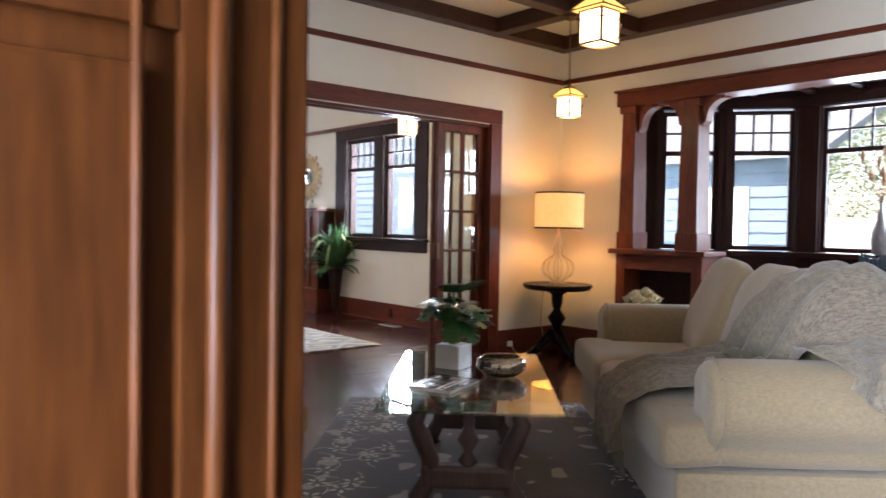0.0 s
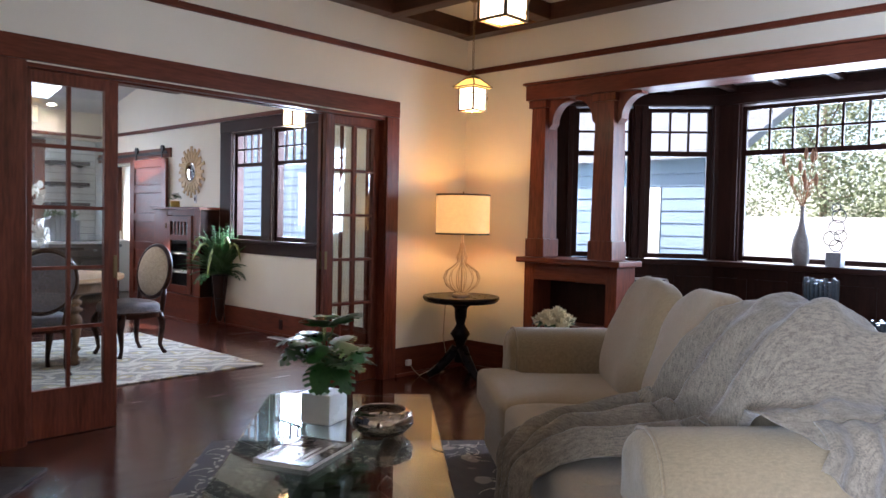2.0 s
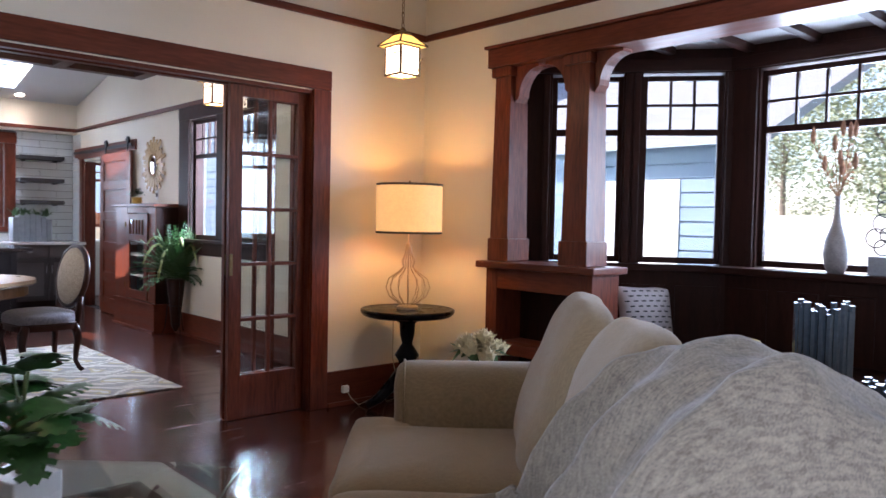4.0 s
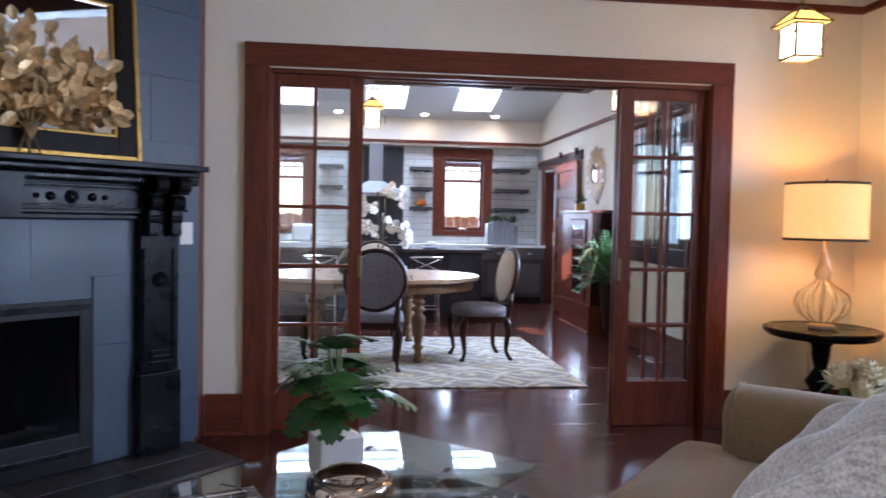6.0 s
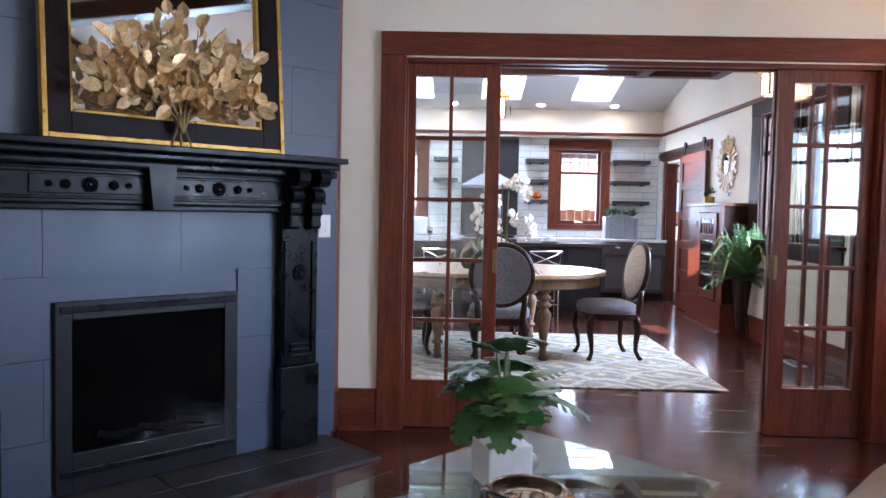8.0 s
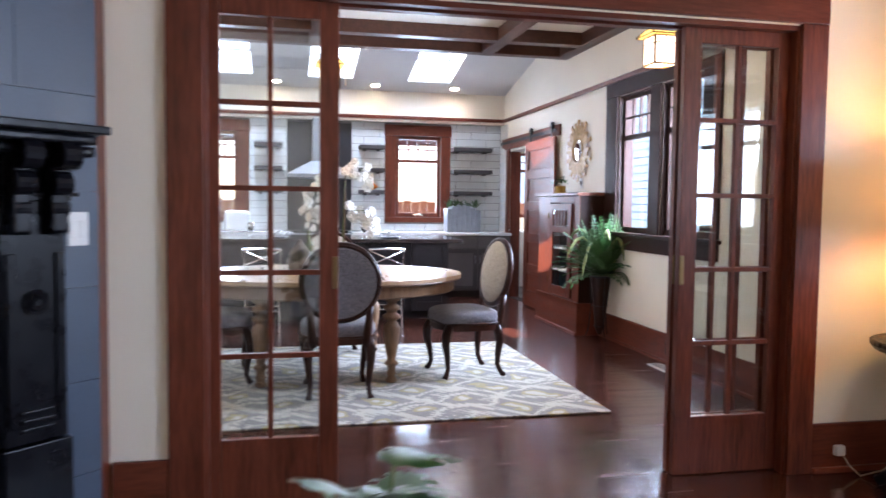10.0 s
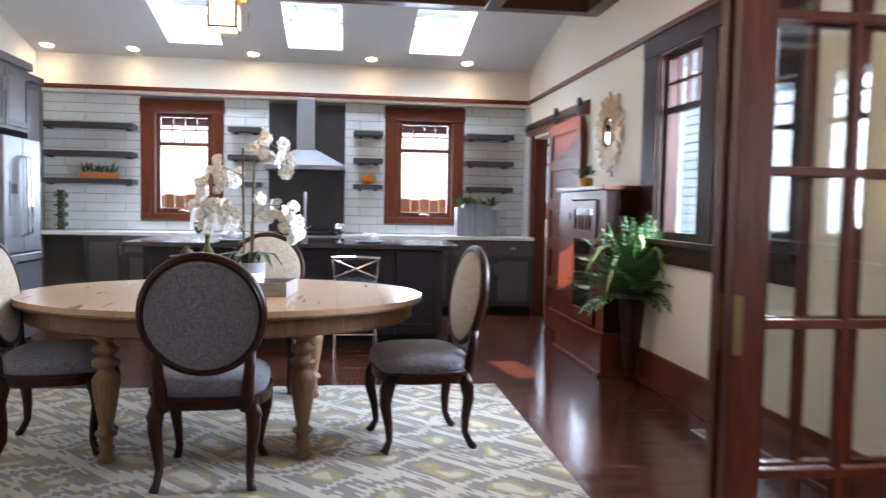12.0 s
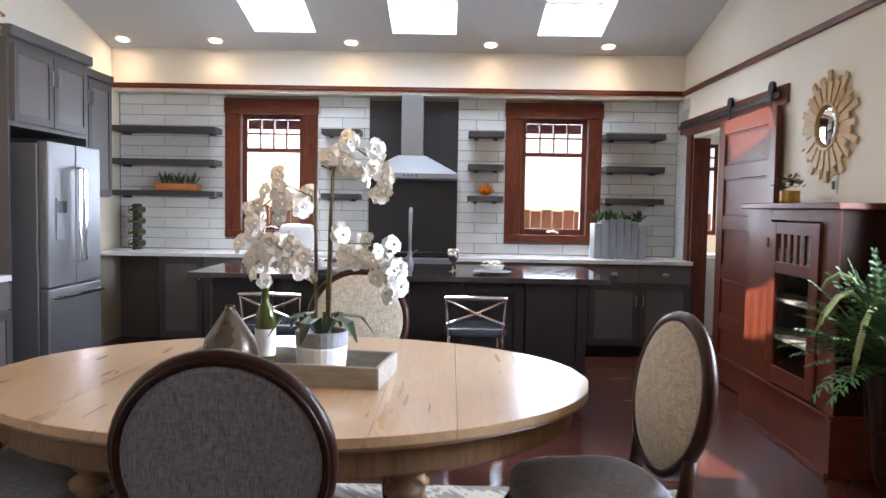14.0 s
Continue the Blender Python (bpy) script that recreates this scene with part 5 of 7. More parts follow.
tagged(part("fringe", bm, M_THROW, th), kind="stuff")

# console behind the sofa
cn = thing("console_table", "dark glossy console table behind the sofa", "table", SOFA @ pose(1.05, -1.02, 0))
part("tabletop", box(-0.85, 0.85, -0.17, 0.17, 0.71, 0.74, b=0.005), M_BLACK, cn)
for x in (-0.8, 0.8):
    for y in (-0.13, 0.13):
        part("leg", box(x - 0.025, x + 0.025, y - 0.025, y + 0.025, 0, 0.709, b=0.004), M_BLACK, cn)
for x in (1.14, 0.84):
    cd = thing("candle", "thick yellow pillar candle on a dark stand", "candle", SOFA @ pose(x, -1.0, 0.742) @ Matrix.Diagonal((1, 1, 0.82, 1)), "candles behind the sofa")
    part("stand", lathe([(0.06, 0), (0.06, 0.01), (0.015, 0.02), (0.015, 0.1), (0.05, 0.115), (0.05, 0.12)], 20), M_BLACK, cd, smooth=False)
    part("wax", lathe([(0.043, 0.121), (0.045, 0.125), (0.045, 0.285), (0.038, 0.29), (0.001, 0.28)], 24), M_CANDLE, cd, smooth=False)
    part("wick", tube([(0, 0, 0.28), (0.002, 0, 0.3)], 0.0015, 5), M_INK, cd)
for x, h in ((0.86, 0.38), (0.55, 0.24)):
    rv = thing("ribbed_vase", "dark smoked ribbed glass vase", "vase", SOFA @ pose(x, -1.08, 0.742))
    bm = bmesh.new()
    for i in range(22):
        a = 2 * math.pi * i / 22
        tube([(0.06 * math.cos(a), 0.06 * math.sin(a), 0), (0.062 * math.cos(a), 0.062 * math.sin(a), h * (0.93 + 0.07 * ((i * 7) % 5) / 4))], 0.0085, 6, bm)
    part("ribs", bm, M_RIB, rv)
    part("liner", lathe([(0.057, 0.001), (0.057, h * 0.9), (0.05, h * 0.9), (0.05, 0.01)], 22), M_RIB, rv)

# window seat things
pl = thing("throw_pillow", "square white pillow with rows of dark dashes", "pillow", pose(6.93, 3.72, 0.475, 0, 0, -30) @ pose(0, 0, 0.22, -14))
def pillow_y(x, z):
    u, v = min(1, abs(x) / 0.2), min(1, abs(z) / 0.2)
    return 0.085 * ((1 - u ** 2.4) * (1 - v ** 2.4)) ** 0.55


bm = bmesh.new()
for side in (-1, 1):
    grid = []
    for i in range(19):
        row = []
        for k in range(19):
            x, z = -0.2 + 0.4 * i / 18, -0.2 + 0.4 * k / 18
            pinch = 1 - 0.06 * (1 - abs(x) / 0.2) * (abs(z) / 0.2) ** 4
            pinch2 = 1 - 0.06 * (1 - abs(z) / 0.2) * (abs(x) / 0.2) ** 4
            row.append(bm.verts.new((x * pinch2, side * pillow_y(x, z), z * pinch)))
        grid.append(row)
    for i in range(18):
        for k in range(18):
            bm.faces.new((grid[i][k], grid[i + 1][k], grid[i + 1][k + 1], grid[i][k + 1]))
bmesh.ops.remove_doubles(bm, verts=bm.verts, dist=1e-5)
bmesh.ops.recalc_face_normals(bm, faces=bm.faces)
part("cover", bm, mat("pale_pillow_cloth", (0.5, 0.46, 0.45), 0.9, var=0.08, scale=50), pl, smooth=True)
bm = bmesh.new()
for r in range(10):
    for c in range(7):
        x, z = -0.165 + 0.054 * c + (0.013 if r % 2 else -0.013), -0.165 + 0.036 * r
        if abs(x) > 0.172:
            continue
        vs = [bm.verts.new((x + dx, -pillow_y(x + dx, z + dz) - 0.003, z + dz)) for dx, dz in ((-0.015, -0.005), (0, -0.005), (0.015, -0.005), (0.015, 0.005), (0, 0.005), (-0.015, 0.005))]
        bm.faces.new((vs[0], vs[1], vs[4], vs[5]))
        bm.faces.new((vs[1], vs[2], vs[3], vs[4]))
tagged(part("dash_print", bm, M_INK, pl), kind="stuff")
vs_ = thing("vase", "tall slim mottled grey vase with dried flowers", "vase", pose(7.2, 2.6, 1.046))
part("body", lathe([(0.045, 0), (0.06, 0.03), (0.075, 0.12), (0.065, 0.2), (0.035, 0.28), (0.018, 0.36), (0.015, 0.44), (0.022, 0.46), (0.016, 0.455), (0.001, 0.44)], 26), M_VASE, vs_, smooth=True)
rnd = random.Random(5)
for i in range(15):
    a, r, h = rnd.uniform(0, 6.28), rnd.uniform(0.02, 0.16), rnd.uniform(0.6, 0.86)
    tip = Vector((math.cos(a) * r, math.sin(a) * r, h))
    bm = tube([(0, 0, 0.44), (tip.x * 0.4, tip.y * 0.4, 0.55), tip], 0.0025, 5)
    if i < 9:
        lathe([(0.003, -0.02), (0.014, 0.0), (0.018, 0.03), (0.009, 0.07), (0.001, 0.085)], 8, bm, Matrix.Translation(tip))
    else:
        for k in range(5):
            lathe([(0.001, -0.008), (0.007, 0), (0.001, 0.008)], 6, bm, Matrix.Translation(tip * (0.8 + 0.05 * k) + Vector((0.015 * math.sin(k * 2), 0.015 * math.cos(k * 2), 0))))
    part("dried_flower", bm, M_DRY, vs_)
sc = thing("ring_sculpture", "stacked metal ring sculpture on a square block", "sculpture", pose(7.22, 2.36, 1.046))
part("block", box(-0.055, 0.055, -0.055, 0.055, 0, 0.11, b=0.004), M_GREYC, sc)
for dy, z, r in ((0.0, 0.16, 0.045), (0.03, 0.215, 0.055), (-0.035, 0.235, 0.045), (0.0, 0.3, 0.055), (-0.02, 0.385, 0.05), (0.005, 0.45, 0.03)):
    part("ring", tube([(0.01 * math.cos(z * 40), dy + r * math.cos(a * math.pi / 10), z + r * math.sin(a * math.pi / 10)) for a in range(20)], 0.0045, 6, closed=True), M_BLACKM, sc)

# corner table with lamp
et = thing("pedestal_table", "round black pedestal table in the corner", "table", pose(5.76, 4.86, 0))
part("tabletop", lathe([(0.29, 0.65), (0.31, 0.66), (0.325, 0.68), (0.325, 0.697), (0.315, 0.702), (0.28, 0.698), (0.001, 0.698)], 48), M_BLACK, et)
part("pedestal", lathe([(0.05, 0.14), (0.045, 0.2), (0.035, 0.28), (0.06, 0.34), (0.085, 0.38), (0.06, 0.42), (0.035, 0.46), (0.05, 0.52), (0.055, 0.6), (0.12, 0.65)], 26), M_BLACK, et, smooth=True)
for i in range(3):
    a = radians(20 + 120 * i)
    c, s = math.cos(a), math.sin(a)
    part("leg", tube([(0.03 * c, 0.03 * s, 0.26), (0.1 * c, 0.1 * s, 0.17), (0.19 * c, 0.19 * s, 0.07), (0.27 * c, 0.27 * s, 0.02)], [0.04, 0.036, 0.03, 0.022], 8, flat=1.2), M_BLACK, et, smooth=True)
tl = thing("table_lamp", "lit wire-cage table lamp with a cream drum shade", "lamp", pose(5.75, 4.85, 0.7))
part("foot", lathe([(0.075, 0), (0.075, 0.018), (0.06, 0.025), (0.02, 0.03), (0.001, 0.03)], 28), M_PEWTER, tl)
for i in range(14):
    a = 2 * math.pi * i / 14
    pts = [(r * math.cos(a), r * math.sin(a), z) for r, z in ((0.05, 0.03), (0.13, 0.09), (0.155, 0.15), (0.135, 0.21), (0.07, 0.255), (0.035, 0.29), (0.045, 0.33), (0.025, 0.38), (0.014, 0.45))]
    part("cage_wire", tube(pts, 0.0032, 5), M_PEWTER, tl)
part("stem", tube([(0, 0, 0.02), (0, 0, 0.86)], 0.006, 8), M_PEWTER, tl)
part("finial", lathe([(0.004, 0.86), (0.01, 0.87), (0.001, 0.885)], 10), M_BRASS, tl)
bm = bmesh.new()
for r0, r1 in ((0.227, 0.227), (0.224, 0.224)):
    lo = [bm.verts.new((r0 * math.cos(2 * math.pi * i / 56), r0 * math.sin(2 * math.pi * i / 56), 0.52)) for i in range(56)]
    hi = [bm.verts.new((r1 * math.cos(2 * math.pi * i / 56), r1 * math.sin(2 * math.pi * i / 56), 0.86)) for i in range(56)]
    for i in range(56):
        bm.faces.new((lo[i], lo[(i + 1) % 56], hi[(i + 1) % 56], hi[i]))
shade = part("shade", bm, M_SHADE, tl, "cream fabric drum shade, glowing", True)
for z in (0.52, 0.845):
    part("trim_band", lathe([(0.2285, z), (0.2285, z + 0.015), (0.2255, z + 0.015), (0.2255, z)], 56, hollow=True), M_SHADETRIM, shade, "brown trim band")
part("bulb", lathe([(0.012, 0.6), (0.03, 0.65), (0.028, 0.68), (0.001, 0.7)], 14), glow("lamp_bulb", (1.0, 0.75, 0.4), 12), tl).visible_shadow = False
lamp("table_lamp_light", "POINT", pose(5.75, 4.85, 1.42), 3.1, (1.0, 0.68, 0.2), 0.02)
cord = thing("power_cord", "grey lamp cord lying along the baseboard", "cord")
part("cable", tube([(5.5, 5.21, 0.11), (5.52, 5.17, 0.05), (5.56, 5.14, 0.006), (5.63, 5.08, 0.05), (5.68, 5.07, 0.09), (5.74, 5.08, 0.05), (5.78, 5.1, 0.006), (5.95, 5.16, 0.006), (5.9, 5.19, 0.3), (5.83, 5.1, 0.66)], 0.004, 6), M_PEWTER, cord)
part("plug", box(5.465, 5.515, 5.19, 5.222, 0.09, 0.14, b=0.006), M_PLASTIC, cord)

# side table beyond the sofa, with roses
st_ = thing("side_table", "small cream-topped table with a scrolled metal base", "table", pose(4.98, 3.42, 0))
part("tabletop", lathe([(0.2, 0.56), (0.22, 0.565), (0.22, 0.58), (0.001, 0.582)], 36), M_WHITE, st_)
for i in range(4):
    a = math.pi / 2 * i + 0.4
    part("leg", tube([(r * math.cos(a), r * math.sin(a), z) for r, z in ((0.17, 0.008), (0.13, 0.1), (0.09, 0.25), (0.15, 0.4), (0.17, 0.5), (0.12, 0.562))], 0.009, 6), M_BRASS, st_)
rs = thing("rose_bouquet", "ivory roses with green leaves in a low vase", "flowers", pose(4.87, 3.29, 0.583) @ Matrix.Diagonal((1.0, 1.0, 1.35, 1)))
part("vase", lathe([(0.05, 0), (0.065, 0.04), (0.06, 0.06), (0.05, 0.07), (0.045, 0.06), (0.001, 0.02)], 20), M_WHITE, rs)
rnd = random.Random(6)
for i in range(9):
    a, r = i * 2.4, 0.03 + 0.085 * (i / 9) ** 0.6
    c = Matrix.Translation((r * math.cos(a), r * math.sin(a), 0.15 - 0.6 * r))
    bm = bmesh.new()
    for ring in range(4):
        for k in range(5):
            b = 2 * math.pi * k / 5 + ring * 0.6
            rr, hh = 0.012 + ring * 0.011, 0.045 - ring * 0.007
            vs = [bm.verts.new((rr * math.cos(b + d) * q, rr * math.sin(b + d) * q, z)) for d, q, z in ((-0.7, 0.7, -0.01), (0.7, 0.7, -0.01), (0.75, 1.05, hh * 0.7), (0, 1.35, hh), (-0.75, 1.05, hh * 0.7))]
            bm.faces.new(vs)
    bmesh.ops.transform(bm, matrix=c, verts=bm.verts)
    part("rose", bm, M_ROSE, rs)
bm = bmesh.new()
for i in range(16):
    a = i * 2.4
    blade(bm, [(0.03 * math.cos(a), 0.03 * math.sin(a), 0.06), (0.09 * math.cos(a), 0.09 * math.sin(a), 0.1), (0.14 * math.cos(a), 0.14 * math.sin(a), 0.06 + 0.03 * (i % 3))], 0.025)
part("foliage", bm, M_LEAF2, rs)


# lanterns
def lantern(x, y, ceiling, power):
    t = thing("pendant_lantern", "lit craftsman pendant lantern with amber roof on a chain", "lamp", pose(x, y, 2.145, 0, 0, 0), "craftsman lanterns")
    w = 0.068
    for i in range(4):
        bm = box(-w + 0.004, w - 0.004, -w - 0.002, -w + 0.002, 0.008, 0.165, m=pose(0, 0, 0, 0, 0, 90 * i))
        p = part("glass_panel", bm, M_LANTERN if y < 5.3 else M_LANTERNDIM, t)
        p.visible_shadow = False
    bm = bmesh.new()
    for sx in (-1, 1):
        for sy in (-1, 1):
            box(sx * w - 0.006, sx * w + 0.006, sy * w - 0.006, sy * w + 0.006, 0, 0.175, bm)
    for z in (0.0, 0.163):
        for s in (-1, 1):
            box(-w, w, s * w - 0.006, s * w + 0.006, z, z + 0.01, bm)
            box(s * w - 0.006, s * w + 0.006, -w, w, z, z + 0.01, bm)
    for i in range(4):
        for k in (-0.045, -0.022, 0, 0.022, 0.045):
            box(k - 0.002, k + 0.002, -w - 0.005, -w + 0.003, 0.125, 0.165, bm, m=pose(0, 0, 0, 0, 0, 90 * i))
        box(-w, w, -w - 0.005, -w + 0.003, 0.122, 0.127, bm, m=pose(0, 0, 0, 0, 0, 90 * i))
        box(-0.002, 0.002, -w - 0.005, -w + 0.003, 0.01, 0.1, bm, m=pose(0.05, 0, 0, 0, 0, 90 * i) @ pose(0, 0, 0.02, 0, 25))
    part("frame", bm, M_BRASS, t)
    bm = lathe([(0.14, 0.172), (0.145, 0.176), (0.06, 0.235), (0.05, 0.235)], 4, m=pose(0, 0, 0, 0, 0, 45))
    roof = part("roof", bm, M_ROOFGLASS, t, "amber glass pyramid roof")
    bm = bmesh.new()
    for i in range(4):
        a = math.pi / 2 * i + math.pi / 4
        tube([(0.147 * math.cos(a), 0.147 * math.sin(a), 0.175), (0.05 * math.cos(a), 0.05 * math.sin(a), 0.242)], 0.006, 5, bm)
        b = a + math.pi / 2
        tube([(0.146 * math.cos(a), 0.146 * math.sin(a), 0.174), (0.146 * math.cos(b), 0.146 * math.sin(b), 0.174)], 0.005, 5, bm)
    part("roof_ribs", bm, M_BRASS, roof)
    part("cap", lathe([(0.05, 0.235), (0.05, 0.25), (0.02, 0.262), (0.012, 0.28), (0.001, 0.28)], 12), M_BRASS, t)
    bm = bmesh.new()
    z, i = 0.28, 0
    while z < ceiling - 2.145 - 0.03:
        a = math.pi / 2 * (i % 2)
        tube([(0.009 * math.cos(k) * math.cos(a), 0.009 * math.cos(k) * math.sin(a), z + 0.016 + 0.018 * math.sin(k)) for k in (0, 1.05, 2.1, 3.14, 4.19, 5.24)], 0.0028, 5, bm, True)
        z += 0.029
        i += 1
    part("chain", bm, M_BRASS, t)
    part("ceiling_rose", lathe([(0.055, ceiling - 2.145 - 0.001), (0.055, ceiling - 2.145 - 0.015), (0.02, ceiling - 2.145 - 0.04), (0.001, ceiling - 2.145 - 0.04)], 20), M_BRASS, t)
    lamp("lantern_light", "POINT", pose(x, y, 2.225), power, WARM, 0.05)


for x, y in ((5.22, 4.31), (3.42, 2.585), (1.62, 0.86)):
    lantern(x, y, 2.985, 1.8)
for x, y in ((5.0, 6.22), (3.14, 7.72), (1.3, 9.0)):
    lantern(x, y, 2.966, 5)


# ------------------------------------------------------------------ dining room
rug2 = thing("area_rug", "grey and cream ikat patterned rug under the dining table", "rug", pose(3.1, 7.64, 0))
part("carpet", box(-1.72, 1.735, -1.235, 1.24, 0.002, 0.013, b=0.004), M_RUG2, rug2)

# oval dining table
dt = thing("dining_table", "oval limed wood dining table on turned legs", "table", pose(3.12, 7.97, 0))
A, B = 1.085, 0.8
M_TABLEY = mat("limed_table_boards", (0.48, 0.32, 0.19), 0.3, 0, 0.16, 14, 0.0, 75, 0.3, (1, 0.12, 1), piece=0.06, stain=0.06, rvar=0.04)
xs = [-A + 2 * A * i / 9 for i in range(10)]
for x0, x1 in zip(xs, xs[1:]):
    top, low = [], []
    for i in range(9):
        x = x0 + 0.0008 + (x1 - x0 - 0.0016) * i / 8
        y = B * math.sqrt(max(0, 1 - (x / A) ** 2))
        top.append((x, y))
        low.append((x, -y))
    outline = [p for p in low] + [p for p in reversed(top)]
    clean = []
    for p in outline:
        if not clean or (abs(p[0] - clean[-1][0]) + abs(p[1] - clean[-1][1])) > 1e-4:
            clean.append(p)
    if abs(clean[0][0] - clean[-1][0]) + abs(clean[0][1] - clean[-1][1]) < 1e-4:
        clean.pop()
    part("board", prism(clean, 0.737, 0.765), M_TABLEY, dt)
part("edge_moulding", lathe([(0.985, 0.72), (0.998, 0.728), (0.994, 0.736), (0.9, 0.7365), (0.9, 0.72)], 72, sx=A, sy=B, hollow=True), M_TABLEG, dt)
part("apron", lathe([(0.93, 0.63), (0.945, 0.64), (0.945, 0.719), (0.9, 0.7195), (0.9, 0.63)], 72, sx=A, sy=B, hollow=True), M_TABLEG, dt)
LEG = [(0.028, 0.0), (0.046, 0.015), (0.028, 0.05), (0.04, 0.07), (0.03, 0.085), (0.032, 0.12), (0.05, 0.135), (0.05, 0.148), (0.03, 0.165), (0.036, 0.2), (0.05, 0.28), (0.062, 0.37), (0.064, 0.4), (0.048, 0.43), (0.034, 0.445), (0.034, 0.455), (0.062, 0.47), (0.064, 0.49), (0.038, 0.505), (0.036, 0.52), (0.058, 0.535), (0.06, 0.555), (0.036, 0.57), (0.034, 0.585), (0.058, 0.6), (0.06, 0.63)]
for x in (-0.47, 0.45):
    for y in (-0.58, 0.58):
        lg = part("leg", lathe([(r, z + 0.014) for r, z in LEG], 24, m=pose(x, y, 0)), M_TABLEG, dt, smooth=True)
        part("leg_block", box(x - 0.06, x + 0.06, y - 0.06, y + 0.06, 0.63, 0.72, b=0.005), M_TABLEG, lg)


# chairs
def oval(n, rx, rz):
    return [(rx * math.cos(2 * math.pi * i / n), rz * math.sin(2 * math.pi * i / n)) for i in range(n)]


def dining_chair(m, label):
    """Faces +y; the oval back is at -y."""
    c = thing("dining_chair", label, "chair", m, "chairs round the dining table")
    part("seat", puff(0.51, 0.49, 0.15, 0.6, 0.62, 40, 14, m=pose(0, 0.01, 0.455)), M_GREYF, c, smooth=True)
    ring = [(0.262 * math.copysign(abs(math.cos(a)) ** 0.75, math.cos(a)), 0.25 * math.copysign(abs(math.sin(a)) ** 0.75, math.sin(a))) for a in (2 * math.pi * i / 40 for i in range(40))]
    bm = prism(ring, 0.37, 0.418)
    part("seat_rail", bm, M_WALNUT, c)
    part("rail_bead", tube([(x * 1.01, y * 1.01, 0.422) for x, y in ring], 0.008, 6, closed=True), M_WALNUT, c, smooth=True)
    tilt = Matrix.Translation((0, -0.262, 0.785)) @ pose(0, 0, 0, 9)
    n = 48

    def hoop(rx, rz, y):
        return [tilt @ Vector((rx * math.cos(2 * math.pi * i / n), y, rz * math.sin(2 * math.pi * i / n))) for i in range(n)]

    part("back_frame", tube(hoop(0.249, 0.252, 0), 0.023, 10, closed=True), M_WALNUT, c, smooth=True)
    bk = part("backrest", puff(0.478, 0.055, 0.484, 1.0, 1.0, 44, 26, m=tilt @ pose(0, 0.014, 0)), M_OATF, c, "oatmeal upholstered oval back", True)
    part("back_panel", puff(0.476, 0.05, 0.482, 1.0, 1.0, 44, 26, m=tilt @ pose(0, -0.016, 0)), M_GREYF, bk, "grey woven back panel", True)
    part("piping", tube(hoop(0.226, 0.229, -0.022), 0.005, 6, closed=True), M_GREYF, bk, smooth=True)
    part("frame_bead", tube(hoop(0.249, 0.252, -0.02), 0.007, 6, closed=True), M_WALNUT, bk, smooth=True)
    for s in (-1, 1):
        part("back_post", tube([(s * 0.178, -0.2, 0.36), (s * 0.182, -0.215, 0.44), (s * 0.19, -0.232, 0.52), tilt @ Vector((s * 0.2, 0, -0.15))], [0.034, 0.03, 0.026, 0.022], 10), M_WALNUT, c, smooth=True)
        rl_ = part("leg", tube([(s * 0.19, -0.185, 0.4), (s * 0.205, -0.2, 0.35), (s * 0.208, -0.212, 0.28), (s * 0.2, -0.2, 0.18), (s * 0.192, -0.2, 0.1), (s * 0.198, -0.225, 0.045), (s * 0.205, -0.245, 0.02), (s * 0.206, -0.25, 0.014)], [0.034, 0.036, 0.031, 0.024, 0.019, 0.018, 0.022, 0.02], 10), M_WALNUT, c, smooth=True)
        fl = part("leg", tube([(s * 0.19, 0.19, 0.4), (s * 0.215, 0.22, 0.34), (s * 0.218, 0.228, 0.27), (s * 0.198, 0.205, 0.16), (s * 0.19, 0.198, 0.08), (s * 0.2, 0.216, 0.035), (s * 0.207, 0.23, 0.015)], [0.034, 0.037, 0.031, 0.022, 0.017, 0.02, 0.024], 10), M_WALNUT, c, smooth=True)
        knee = [(0.001, -0.012), (0.026, -0.01), (0.026, -0.004), (0.018, 0.0), (0.013, -0.003), (0.008, 0.007), (0.001, 0.007)]
        part("carved_knee", lathe(knee, 16, m=pose(s * 0.224, 0.246, 0.335, -90, 0, -s * 35)), M_WALNUT, fl)
        part("carved_knee", lathe(knee, 16, m=pose(s * 0.238, -0.205, 0.335, 0, s * 90)), M_WALNUT, rl_)
    return c


ch = dining_chair(pose(3.17, 7.22, 0.0, 0, 0, 0), "grey upholstered oval-back walnut chair at the table")
copy_thing(ch, pose(4.17, 7.65, 0.0, 0, 0, 98))
copy_thing(ch, pose(2.33, 7.69, 0.0, 0, 0, -84))
copy_thing(ch, pose(3.22, 8.88, 0.0, 0, 0, 180))

# things on the table
tr = thing("wooden_tray", "weathered grey wooden tray on the table", "tray", pose(3.2, 7.92, 0.766, 0, 0, -8))
M_GREYW = wood("weathered_grey_wood", (0.3, 0.27, 0.235), 0.7, "x", 0.35, 0)
part("base", box(-0.27, 0.27, -0.14, 0.14, 0, 0.012), M_GREYW, tr)
for p in ((-0.27, 0.27, -0.152, -0.14, 0, 0.075), (-0.27, 0.27, 0.14, 0.152, 0, 0.075), (-0.285, -0.27, -0.152, 0.152, 0, 0.075), (0.27, 0.285, -0.152, 0.152, 0, 0.075)):
    part("side", box(*p, b=0.003), M_GREYW, tr)
oc = thing("orchid", "white orchid in a grey and white pot on the tray", "plant", pose(3.24, 7.9, 0.779))
part("pot", lathe([(0.07, 0), (0.085, 0.01), (0.092, 0.1), (0.09, 0.11)], 26), M_WHITE, oc)
